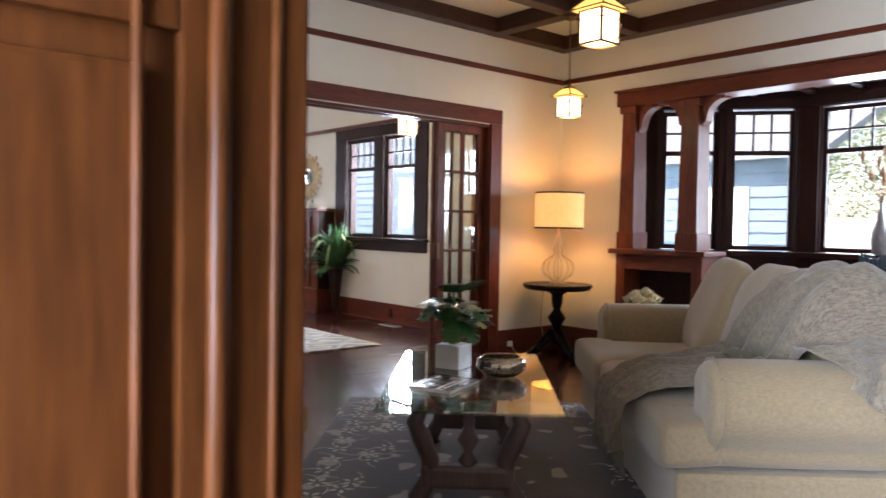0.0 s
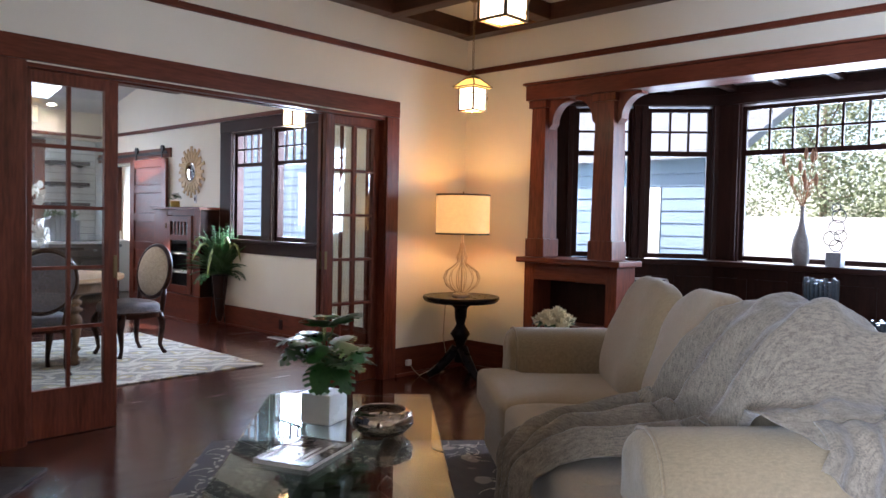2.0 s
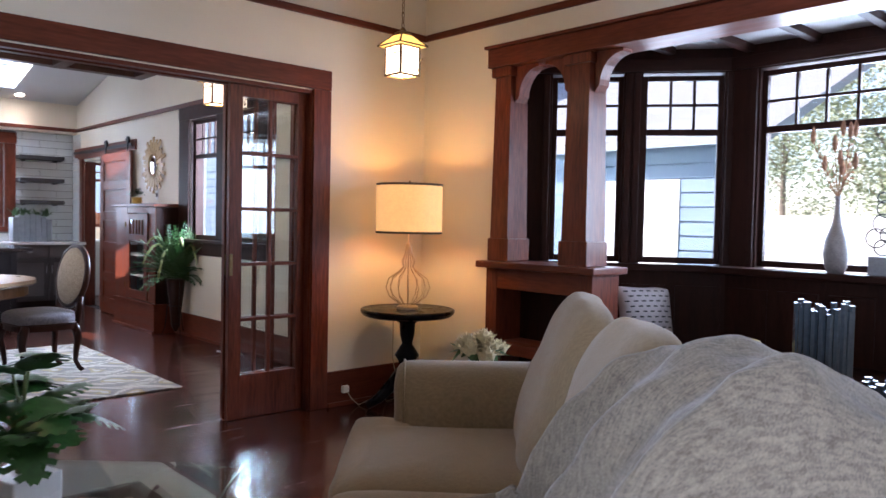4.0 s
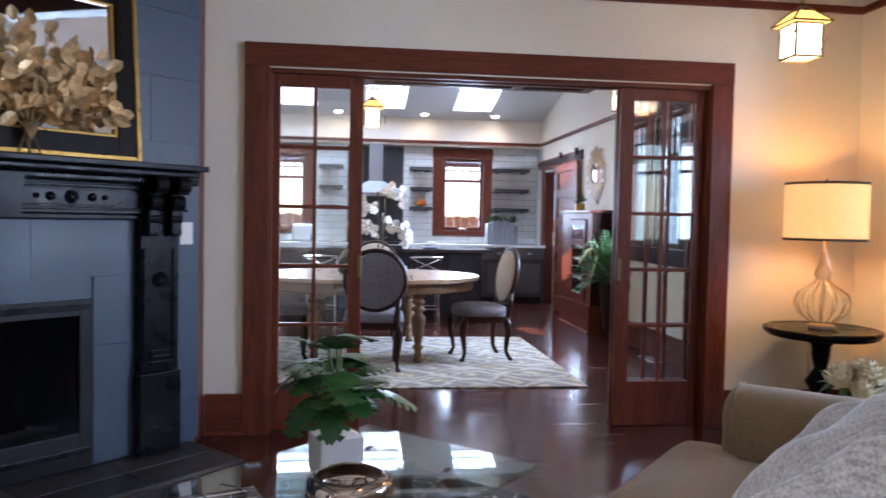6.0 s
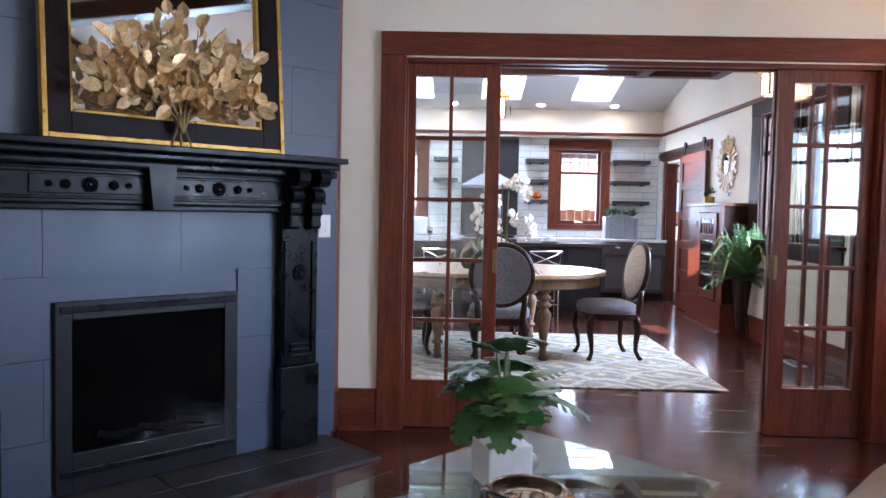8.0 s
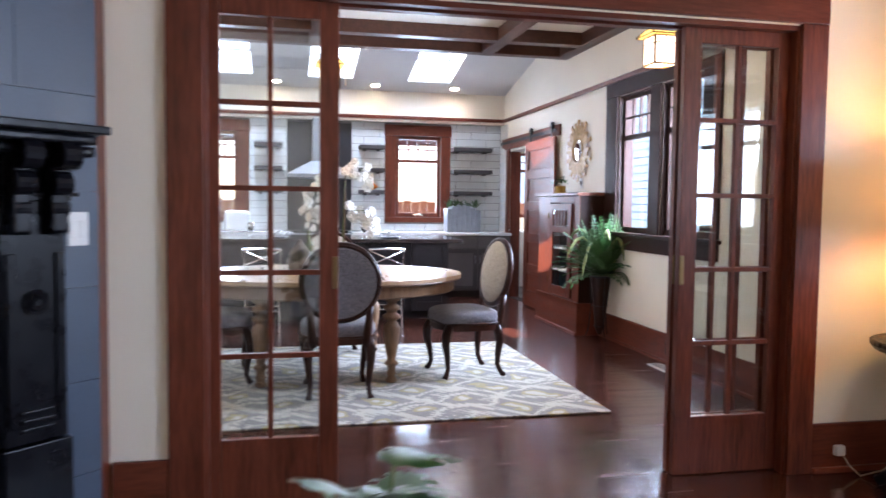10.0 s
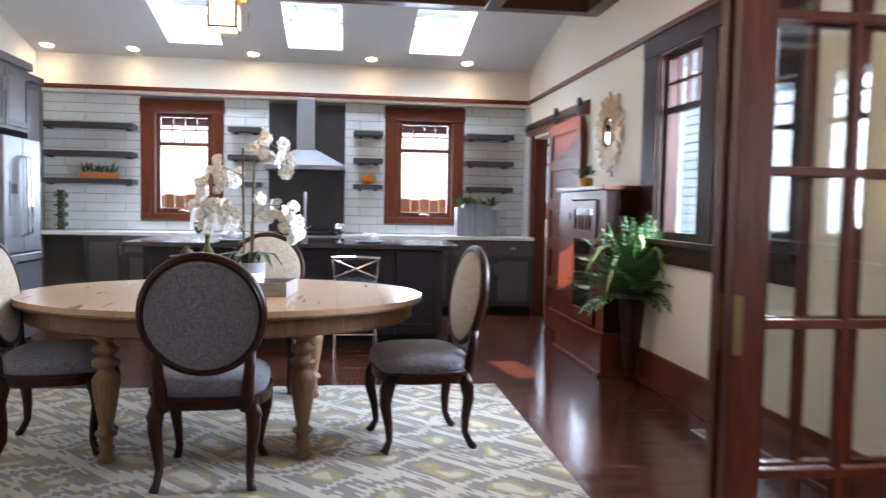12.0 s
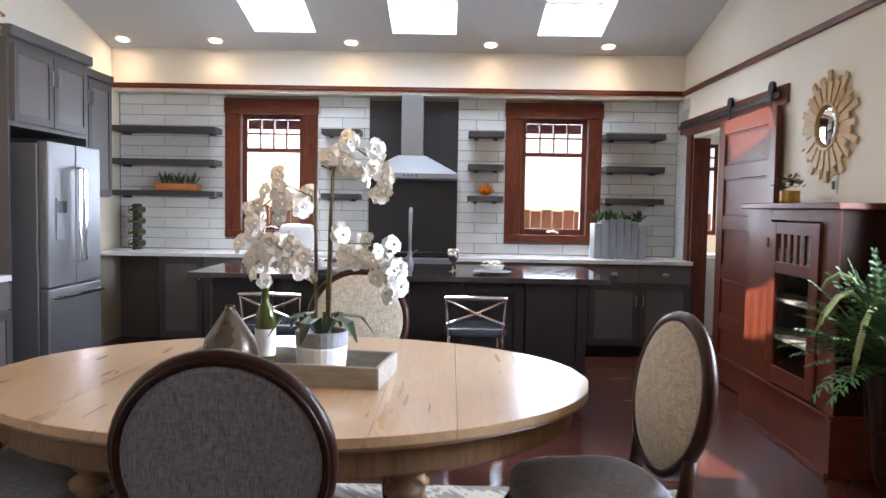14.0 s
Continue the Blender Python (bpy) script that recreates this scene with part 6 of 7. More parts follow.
part("pot_rim", lathe([(0.0905, 0.108), (0.093, 0.112), (0.094, 0.16), (0.085, 0.16), (0.08, 0.14), (0.001, 0.13)], 26), M_GREYC, oc)
for i in range(6):
    a = i * 1.05 + 0.3
    bm = bmesh.new()
    blade(bm, [(0.02 * math.cos(a), 0.02 * math.sin(a), 0.14), (0.07 * math.cos(a), 0.07 * math.sin(a), 0.21), (0.14 * math.cos(a), 0.14 * math.sin(a), 0.2), (0.19 * math.cos(a), 0.19 * math.sin(a), 0.14)], 0.026, 0.35)
    part("leaf", bm, M_ORCHIDLEAF, oc)
for x in (-0.02, 0.025):
    part("stake", tube([(x, 0, 0.13), (x * 1.4, 0, 0.78)], 0.0065, 6), M_RATTAN, oc)
rnd = random.Random(12)
arcs = [[(-0.02, 0, 0.14), (-0.03, 0, 0.5), (-0.05, 0, 0.68), (-0.16, 0.01, 0.72), (-0.3, 0.03, 0.62), (-0.33, 0.03, 0.52)],
        [(0.02, 0, 0.14), (0.03, 0, 0.6), (0.05, -0.01, 0.82), (0.12, -0.02, 0.88), (0.23, -0.03, 0.82), (0.27, -0.03, 0.74)],
        [(0.02, 0, 0.14), (0.02, 0.0, 0.4), (0.1, 0.02, 0.5), (0.22, 0.02, 0.5), (0.31, 0.01, 0.4), (0.33, 0.01, 0.33)],
        [(-0.02, 0, 0.14), (-0.03, -0.01, 0.34), (-0.1, -0.02, 0.46), (-0.2, -0.03, 0.48), (-0.29, -0.03, 0.42)]]
for pts in arcs:
    pts = [(q[0] * 0.8, q[1], 0.14 + (q[2] - 0.14) * 0.92) for q in pts]
    part("stem", tube(pts, 0.0035, 5), M_STEM, oc)
    n = len(pts) - 1
    for k in range(26):
        f = n * (0.42 + 0.58 * k / 25)
        i = min(int(f), n - 1)
        p = Vector(pts[i]).lerp(Vector(pts[i + 1]), f - i) + Vector((rnd.uniform(-0.04, 0.04), rnd.uniform(-0.06, 0.06), rnd.uniform(-0.075, 0.045)))
        bm = bmesh.new()
        for j in range(5):
            b = 2 * math.pi * j / 5 + rnd.uniform(-0.15, 0.15)
            L, Wd = (0.05, 0.021) if j % 2 else (0.055, 0.03)
            c, s = math.cos(b), math.sin(b)
            vs = [bm.verts.new((c * q - s * w, -h, s * q + c * w)) for q, w, h in ((0.004, 0, 0), (L * 0.45, -Wd, 0.008), (L * 0.85, -Wd * 0.75, 0.004), (L, 0, -0.004), (L * 0.85, Wd * 0.75, 0.004), (L * 0.45, Wd, 0.008))]
            bm.faces.new(vs)
        lathe([(0.001, -0.006), (0.008, 0), (0.006, 0.012), (0.001, 0.016)], 6, bm, pose(0, -0.006, 0, 90))
        bmesh.ops.transform(bm, matrix=Matrix.Translation(p) @ pose(0, 0, 0, rnd.uniform(-25, 30), rnd.uniform(0, 360), rnd.uniform(-70, 70)) @ Matrix.Scale(rnd.uniform(0.55, 0.8), 4), verts=bm.verts)
        part("flower", bm, M_PETAL, oc)
bt = thing("wine_bottle", "green glass wine bottle with a pale label", "bottle", pose(3.0, 8.05, 0.766))
part("glass", lathe([(0.036, 0), (0.038, 0.01), (0.038, 0.19), (0.03, 0.225), (0.015, 0.25), (0.0145, 0.31), (0.017, 0.312), (0.017, 0.325), (0.001, 0.325)], 26), M_BOTTLE, bt, smooth=True)
part("label", lathe([(0.0386, 0.05), (0.0388, 0.051), (0.0388, 0.15), (0.0386, 0.151)], 26, hollow=True), M_PAPER, bt, "plain pale paper label")
vv = thing("vase", "bronze glazed teardrop vase", "vase", pose(2.93, 7.83, 0.766))
part("body", lathe([(0.06, 0), (0.085, 0.03), (0.1, 0.09), (0.085, 0.15), (0.045, 0.21), (0.018, 0.25), (0.016, 0.265), (0.012, 0.26), (0.001, 0.25)], 30), M_BRONZE, vv, smooth=True)

# built-in glass cabinet on the side wall
gc = thing("glass_cabinet", "red-brown wooden built-in cabinet with a glass door", "cabinet", pose(5.97, 9.12, 0))
D, Wc = 0.26, 1.21
part("top", box(-D - 0.04, -0.002, -0.04, Wc + 0.04, 1.41, 1.445, b=0.006), M_TRIMY, gc)
# Near side darker than the far one: its shade is in the colour.
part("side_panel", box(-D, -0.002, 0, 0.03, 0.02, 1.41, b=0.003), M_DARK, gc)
part("side_panel", box(-D, -0.002, Wc - 0.03, Wc, 0.02, 1.41, b=0.003), M_TRIM, gc)
# The cabinet's inner shade is likewise put into the back's dark colour.
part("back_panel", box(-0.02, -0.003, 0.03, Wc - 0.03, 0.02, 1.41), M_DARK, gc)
part("plinth", box(-D - 0.02, -0.004, -0.01, Wc + 0.01, 0.0, 0.33, b=0.004), M_TRIMY, gc)
part("plinth_cap", box(-D - 0.035, -D - 0.02, -0.01, Wc + 0.01, 0.315, 0.335, b=0.003), M_TRIMY, gc)
part("shoe_moulding", box(-D - 0.04, -D - 0.021, -0.01, Wc + 0.01, 0.0, 0.03, b=0.004), M_TRIMY, gc)
part("face_stile", box(-D - 0.006, -D + 0.018, 0.001, 0.18, 0.335, 1.409, b=0.003), M_TRIM, gc)
part("face_stile", box(-D - 0.006, -D + 0.018, 0.84, Wc - 0.001, 0.335, 1.409, b=0.003), M_TRIM, gc)
part("face_rail", box(-D - 0.005, -D + 0.018, 0.18, 0.84, 1.34, 1.408, b=0.003), M_TRIMY, gc)
dr = part("door", box(-D - 0.022, -D - 0.002, 0.19, 0.29, 0.35, 1.33, b=0.003), M_TRIM, gc)
part("stile", box(-D - 0.022, -D - 0.002, 0.73, 0.83, 0.35, 1.33, b=0.003), M_TRIM, dr)
for z0, z1 in ((0.35, 0.45), (1.02, 1.09), (1.26, 1.33)):
    part("rail", box(-D - 0.021, -D - 0.003, 0.29, 0.73, z0, z1, b=0.003), M_TRIMY, dr)
for i in range(1, 5):
    y = 0.29 + 0.44 * i / 5
    part("muntin", box(-D - 0.02, -D - 0.004, y - 0.018, y + 0.018, 1.09, 1.26, b=0.002), M_TRIM, dr)
part("pane", box(-D - 0.013, -D - 0.01, 0.29, 0.73, 0.45, 1.02), M_DOORGLASS, dr)
part("pane", box(-D - 0.013, -D - 0.01, 0.29, 0.73, 1.09, 1.26), M_DOORGLASS, dr)
part("knob", lathe([(0.006, 0), (0.006, 0.012), (0.013, 0.02), (0.011, 0.028), (0.001, 0.03)], 12, m=pose(-D - 0.022, 0.235, 0.85, 0, -90)), M_BRASS, dr)
for z in (0.5, 1.2):
    part("hinge", lathe([(0.007, -0.03), (0.007, 0.03)], 8, m=pose(-D - 0.026, 0.835, z)), M_BRASS, dr)
for z in (0.6, 0.84):
    part("shelf", box(-D + 0.03, -0.02, 0.03, Wc - 0.03, z, z + 0.018), M_WHITE, gc)
sp = thing("small_plant", "small bushy green plant in a gold pot", "plant", pose(5.83, 10.0, 1.446))
part("pot", lathe([(0.05, 0), (0.06, 0.005), (0.06, 0.08), (0.05, 0.08)], 20), M_GILT, sp)
bm = bmesh.new()
rnd = random.Random(21)
for i in range(90):
    a, e, r = rnd.uniform(0, 6.28), rnd.uniform(-0.1, 1.5), rnd.uniform(0.04, 0.1)
    p = Vector((math.cos(a) * math.cos(e) * r, math.sin(a) * math.cos(e) * r, 0.1 + math.sin(e) * r * 0.8))
    d = Vector((math.cos(a), math.sin(a), rnd.uniform(-0.2, 0.8))).normalized()
    blade(bm, [p, p + d * 0.018, p + d * 0.036], 0.012, 0.2)
part("foliage", bm, M_LEAF2, sp)
lt = thing("light_switch", "small dark wall switch above the cabinet", "light switch", pose(5.969, 9.72, 1.5))
part("plate", box(-0.008, 0, -0.03, 0.03, 0, 0.11, b=0.002), M_PLASTIC, lt)
part("toggle", box(-0.016, -0.008, -0.012, 0.012, 0.03, 0.08, b=0.002), M_INK, lt)

# sunburst mirror
sb = thing("sunburst_mirror", "round mirror framed by pale wooden sunburst slats", "mirror", pose(5.968, 9.81, 1.91, 0, -90, 0))
rnd = random.Random(31)
for i in range(40):
    a = 2 * math.pi * i / 40
    r1 = (0.345, 0.28, 0.315, 0.26)[i % 4] + rnd.uniform(-0.01, 0.01)
    z = 0.008 + 0.007 * (i % 2)
    bm = prism([(0.13, -0.0105), (r1, -0.0215), (r1, 0.0215), (0.13, 0.0105)], z, z + 0.012, m=pose(0, 0, 0, 0, 0, math.degrees(a)))
    part("slat", bm, M_PALEWOOD, sb)
part("rim", lathe([(0.126, 0.004), (0.146, 0.006), (0.146, 0.032), (0.131, 0.034), (0.126, 0.03)], 40, hollow=True), M_PALEWOOD, sb)
part("mirror_glass", lathe([(0.129, 0.004), (0.129, 0.018), (0.09, 0.024), (0.045, 0.0265), (0.001, 0.0275)], 40), M_MIRROR, sb, smooth=True)

# fern on a wire stand
fn = thing("fern_stand", "bushy fern and grass plumes in a woven cone stand", "plant", pose(5.83, 8.86, 0))
part("cone", lathe([(0.02, 0.06), (0.045, 0.12), (0.09, 0.55), (0.095, 0.63), (0.085, 0.63)], 22), M_WALNUT, fn)
for z, r in ((0.62, 0.1), (0.34, 0.075), (0.14, 0.055)):
    part("hoop", tube([(r * math.cos(k * math.pi / 12), r * math.sin(k * math.pi / 12), z) for k in range(24)], 0.004, 5, closed=True), M_BLACKM, fn)
for i in range(3):
    a = 2 * math.pi * i / 3 + 0.5
    part("leg", tube([(r * math.cos(a), r * math.sin(a), z) for r, z in ((0.15, 0.006), (0.11, 0.1), (0.085, 0.35), (0.105, 0.62))], 0.005, 6), M_BLACKM, fn)
rnd = random.Random(17)
for i in range(95):
    a = i * 2.4 + rnd.uniform(-0.2, 0.2)
    L = rnd.uniform(0.32, 0.55)
    e = rnd.uniform(0.3, 1.45)
    pts = []
    for k in range(9):
        t = k / 8
        pts.append(Vector((min(0.11, math.cos(a) * math.cos(e) * L * t * 1.1), math.sin(a) * math.cos(e) * L * t * 1.1, 0.63 + math.sin(e) * L * t * 1.3 - 0.3 * t * t * L * (1.6 - e) * 1.4)))
    bm = tube(pts, 0.0025, 4)
    for k in range(1, 9):
        d = (pts[k] - pts[k - 1]).normalized()
        s = d.cross(Vector((0, 0, 1)))
        s = s.normalized() if s.length > 0.05 else Vector((1, 0, 0))
        w = 0.07 * math.sin(math.pi * (0.12 + 0.8 * k / 8))
        for q in (-1, 1):
            for half in (0, 0.5):
                p = pts[k] - d * (L / 8) * half
                tip = p + s * q * w + d * 0.03 + Vector((0, 0, -0.012))
                vs = [bm.verts.new(v) for v in (p, p + s * q * w * 0.5 - d * 0.006, tip, p + s * q * w * 0.45 + d * 0.02)]
                bm.faces.new(vs)
    part("frond", bm, M_LEAF2 if i % 3 else M_LEAF, fn)
for i in range(9):
    a = i * 0.75
    L = 0.34
    pts = [Vector((min(0.1, math.cos(a) * L * t * 0.9), math.sin(a) * L * t * 0.9, 0.64 + 1.15 * t - 0.75 * t * t * (1 + 0.2 * (i % 3)))) for t in (0, 0.2, 0.4, 0.6, 0.8, 1.0, 1.12)]
    part("plume", tube(pts, [0.003, 0.003, 0.004, 0.013, 0.016, 0.014, 0.004], 7), M_LEAF3, fn, "pale green grass plume", True)

vt = thing("floor_vent", "white metal floor vent beside the wall", "vent", pose(5.82, 7.58, 0.0, 0, 0, 0))
part("frame", box(-0.06, 0.06, -0.16, 0.16, 0.0, 0.006, b=0.002), M_PLASTIC, vt)
for i in range(10):
    y = -0.135 + 0.03 * i
    part("slat", box(-0.045, 0.045, y - 0.011, y + 0.008, 0.0062, 0.008), M_GREYC, vt)
ol = thing("wall_outlet", "dark outlet plate in the baseboard", "outlet", pose(5.944, 7.74, 0.07))
part("plate", box(-0.004, 0, -0.035, 0.035, 0, 0.11, b=0.001), M_WALNUT, ol)

# sliding barn door
bd = tagged(new("door_4"), "red-brown five-panel sliding barn door, half open", "door", kind="structure")
bd.matrix_basis = pose(5.915, 10.4, 0.015)
part("stile", box(-0.018, 0.018, 0, 0.13, 0, 2.1, b=0.003), M_TRIM, bd)
part("stile", box(-0.018, 0.018, 0.95, 1.08, 0, 2.1, b=0.003), M_TRIM, bd)
for k in range(6):
    z = (0, 0.43, 0.83, 1.23, 1.63, 1.99)[k]
    h = 0.2 if k == 0 else 0.11
    part("rail", box(-0.017, 0.017, 0.13, 0.95, z, z + h, b=0.003), M_TRIMY, bd)
for z0, z1 in ((0.2, 0.43), (0.54, 0.83), (0.94, 1.23), (1.34, 1.63), (1.74, 1.99)):
    part("panel", box(-0.002, 0.002, 0.131, 0.949, z0 + 0.001, z1 - 0.001), M_TRIMY, bd)
    for a, b in ((z0 + 0.002, z0 + 0.016), (z1 - 0.016, z1 - 0.002)):
        part("moulding", box(-0.01, -0.0025, 0.132, 0.948, a, b, b=0.003), M_TRIMY, bd)
rl = thing("barn_door_rail", "black metal barn door rail on a red-brown backing board", "rail", pose(5.969, 10.37, 2.13))
part("backing_board", box(-0.022, 0, 0, 2.36, 0, 0.13, b=0.004), M_TRIMY, rl)
part("track", box(-0.05, -0.042, 0.05, 2.32, 0.045, 0.085, b=0.002), M_BLACKM, rl)
for y in (0.2, 0.8, 1.4, 2.0):
    part("bolt", lathe([(0.012, 0), (0.012, 0.022)], 10, m=pose(-0.022, y, 0.065, 0, -90)), M_BLACKM, rl)
for y in (0.18, 0.96):
    hg = part("hanger_strap", box(-0.058, -0.052, y - 0.02, y + 0.02, -0.17, 0.1, b=0.001), M_BLACKM, rl)
    part("roller", lathe([(0.045, -0.012), (0.045, 0.012)], 20, m=pose(-0.047, y, 0.125, 0, 90)), M_BLACKM, hg)
wa = thing("washing_machine", "white washing machine in the side room", "appliance", pose(6.58, 13.9, 0))
part("body", box(-0.3, 0.3, -0.3, 0.3, 0, 0.88, b=0.015), M_PLASTIC, wa)
part("lid", box(-0.28, 0.28, -0.25, 0.28, 0.882, 0.9, b=0.006), M_PLASTIC, wa)
part("knob", lathe([(0.03, 0), (0.03, 0.02), (0.001, 0.022)], 14, m=pose(0.1, -0.3, 0.8, 90)), M_GREYC, wa)


# ------------------------------------------------------------------ kitchen
def shaker(x0, x1, z0, z1, parent, name, handle):
    """A framed front lying at y = 0 and facing -y."""
    bm = box(x0, x1, -0.014, -0.001, z0, z1)
    d = part(name, bm, M_CABF, parent)
    if z1 - z0 > 0.25:
        for p in ((x0, x0 + 0.055, z0, z1), (x1 - 0.055, x1, z0, z1), (x0 + 0.055, x1 - 0.055, z0, z0 + 0.055), (x0 + 0.055, x1 - 0.055, z1 - 0.055, z1)):
            part("frame_strip", box(p[0], p[1], -0.021, -0.0142, p[2], p[3], b=0.002), M_CAB, d)
    if handle == "cup":
        c = (x0 + x1) / 2
        part("cup_pull", lathe([(0.035, 0), (0.033, 0.012), (0.022, 0.022), (0.001, 0.025)], 14, m=pose(c, -0.014, (z0 + z1) / 2, 90), sy=0.55), M_STEEL, d)
    elif handle:
        part("handle", tube([(handle, -0.014, z1 - 0.1), (handle, -0.04, z1 - 0.1), (handle, -0.04, z1 - 0.2), (handle, -0.014, z1 - 0.2)], 0.005, 6), M_STEEL, d)
    return d


def base_unit(m, w, doors, drawers, label):
    t = thing("base_cabinet", label, "cabinet", m, "grey base cabinets")
    part("body", box(0, w, 0, 0.56, 0.1, 0.875), M_CAB, t)
    part("toe_kick", box(0, w, 0.06, 0.56, 0, 0.1), M_ISL, t)
    top = 0.865
    if drawers:
        for i in range(drawers):
            a, b = w * i / drawers, w * (i + 1) / drawers
            shaker(a + 0.006, b - 0.006, 0.7, top, t, "drawer", "cup")
        top = 0.69
    for i in range(doors):
        a, b = w * i / doors, w * (i + 1) / doors
        hx = (b - 0.035 if i % 2 == 0 else a + 0.035) if doors > 1 else b - 0.035
        shaker(a + 0.006, b - 0.006, 0.12, top, t, "door", hx)


YF = 12.28
for x0, x1, n, d in ((0.96, 1.38, 1, 0), (1.38, 2.2, 2, 2), (2.2, 2.9, 2, 2), (3.72, 4.35, 2, 2), (4.35, 5.0, 2, 2), (5.0, 5.96, 2, 2)):
    base_unit(pose(x0, YF, 0), x1 - x0, n, d, "dark grey shaker base cabinet under the white counter")
for y0, y1 in ((8.5, 9.2), (9.2, 9.9)):
    base_unit(pose(0.93, y0, 0, 0, 0, 90), y1 - y0, 2, 2, "dark grey shaker base cabinet beside the refrigerator")
tp = thing("worktop", "white stone worktop along the kitchen wall", "counter")
part("slab", box(0.33, 2.9, 12.255, 12.868, 0.877, 0.915, b=0.004), M_STONE, tp)
part("slab", box(3.72, 5.968, 12.255, 12.868, 0.877, 0.915, b=0.004), M_STONE, tp)
tp2 = thing("worktop", "white stone worktop beside the refrigerator", "counter")
part("slab", box(0.331, 0.955, 8.45, 9.9, 0.877, 0.915, b=0.004), M_STONE, tp2)
rg = thing("kitchen_range", "steel gas range with black grates", "stove", pose(3.31, 12.25, 0))
part("body", box(-0.4, 0.4, 0, 0.6, 0.02, 0.9, b=0.006), M_STEEL, rg)
part("oven_door", box(-0.38, 0.38, -0.03, -0.001, 0.2, 0.72, b=0.006), M_STEEL, rg)
part("handle", tube([(-0.33, -0.06, 0.74), (0.33, -0.06, 0.74)], 0.012, 8), M_STEEL, rg)
for x in (-0.2, 0.2):
    for k in range(4):
        part("grate", box(x - 0.17, x + 0.17, 0.1 + 0.12 * k, 0.115 + 0.12 * k, 0.9, 0.925), M_BLACKM, rg)
for x in (-0.3, -0.15, 0, 0.15, 0.3):
    part("knob", lathe([(0.022, 0), (0.02, 0.03), (0.001, 0.032)], 12, m=pose(x, 0, 0.83, 90)), M_BLACKM, rg)

# island
isl = thing("kitchen_island", "black kitchen island with a polished dark stone top", "island", pose(2.05, 10.42, 0))
LI = 2.6
part("body", box(0, LI, 0.0, 0.9, 0.1, 0.875), M_ISL, isl)
part("toe_kick", box(0.04, LI - 0.04, 0.06, 0.86, 0, 0.1), M_ISL, isl)
part("worktop", box(-0.14, LI + 0.14, -0.12, 1.0, 0.877, 0.915, b=0.006), M_ISLTOP, isl, "polished dark stone top")
for i in range(6):
    a, b = 0.01 + LI * i / 6, LI * (i + 1) / 6 - 0.01
    pn = part("panel", box(a, b, -0.012, -0.001, 0.1, 0.87), M_ISL, isl)
    for p in ((a, a + 0.06, 0.1, 0.87), (b - 0.06, b, 0.1, 0.87), (a + 0.06, b - 0.06, 0.1, 0.2), (a + 0.06, b - 0.06, 0.8, 0.87)):
        part("frame_strip", box(p[0], p[1], -0.024, -0.0122, p[2], p[3], b=0.002), M_ISL, pn)
fa = thing("faucet", "tall brushed steel kitchen faucet", "faucet", pose(3.38, 11.15, 0.916))
part("spout", tube([(0, 0, 0), (0, 0, 0.36), (0, 0.02, 0.42), (0, 0.07, 0.45), (0, 0.12, 0.42), (0, 0.13, 0.34)], 0.013, 10), M_STEEL, fa, smooth=True)
part("base", lathe([(0.03, 0), (0.03, 0.02), (0.02, 0.05), (0.018, 0.12)], 18), M_STEEL, fa)
part("lever", tube([(0.015, 0, 0.1), (0.06, 0, 0.13)], 0.007, 6), M_STEEL, fa)
M_CLEAR = pane_glass("clear_tumbler_glass", (0.9, 0.93, 0.94), 1.6)
for x, y in ((3.72, 10.72), (2.45, 10.75)):
    wg = thing("wine_glass", "clear stemmed glass on the island", "glass", pose(x, y, 0.916), "glasses on the island")
    part("glass", lathe([(0.035, 0), (0.035, 0.003), (0.005, 0.008), (0.005, 0.06), (0.03, 0.08), (0.042, 0.12), (0.038, 0.165), (0.036, 0.165), (0.039, 0.12), (0.028, 0.084), (0.001, 0.072)], 22), M_CLEAR, wg, smooth=True)
for x in (4.0, 2.75):
    ps = thing("place_setting", "white plates with a folded napkin on the island", "plate", pose(x, 10.62, 0.916), "place settings on the island")
    part("plate", lathe([(0.08, 0), (0.13, 0.012), (0.14, 0.016), (0.128, 0.016), (0.08, 0.005), (0.001, 0.005)], 30), M_GREYC, ps)
    part("bowl", lathe([(0.04, 0.017), (0.075, 0.03), (0.09, 0.06), (0.085, 0.06), (0.07, 0.034), (0.001, 0.024)], 26), M_WHITE, ps)
    bm = bmesh.new()
    for i in range(7):
        a = i * 0.9
        blade(bm, [(0, 0, 0.04), (0.04 * math.cos(a), 0.04 * math.sin(a), 0.08), (0.08 * math.cos(a), 0.08 * math.sin(a), 0.075)], 0.03, 0.5)
    part("napkin", bm, M_PAPER, ps)


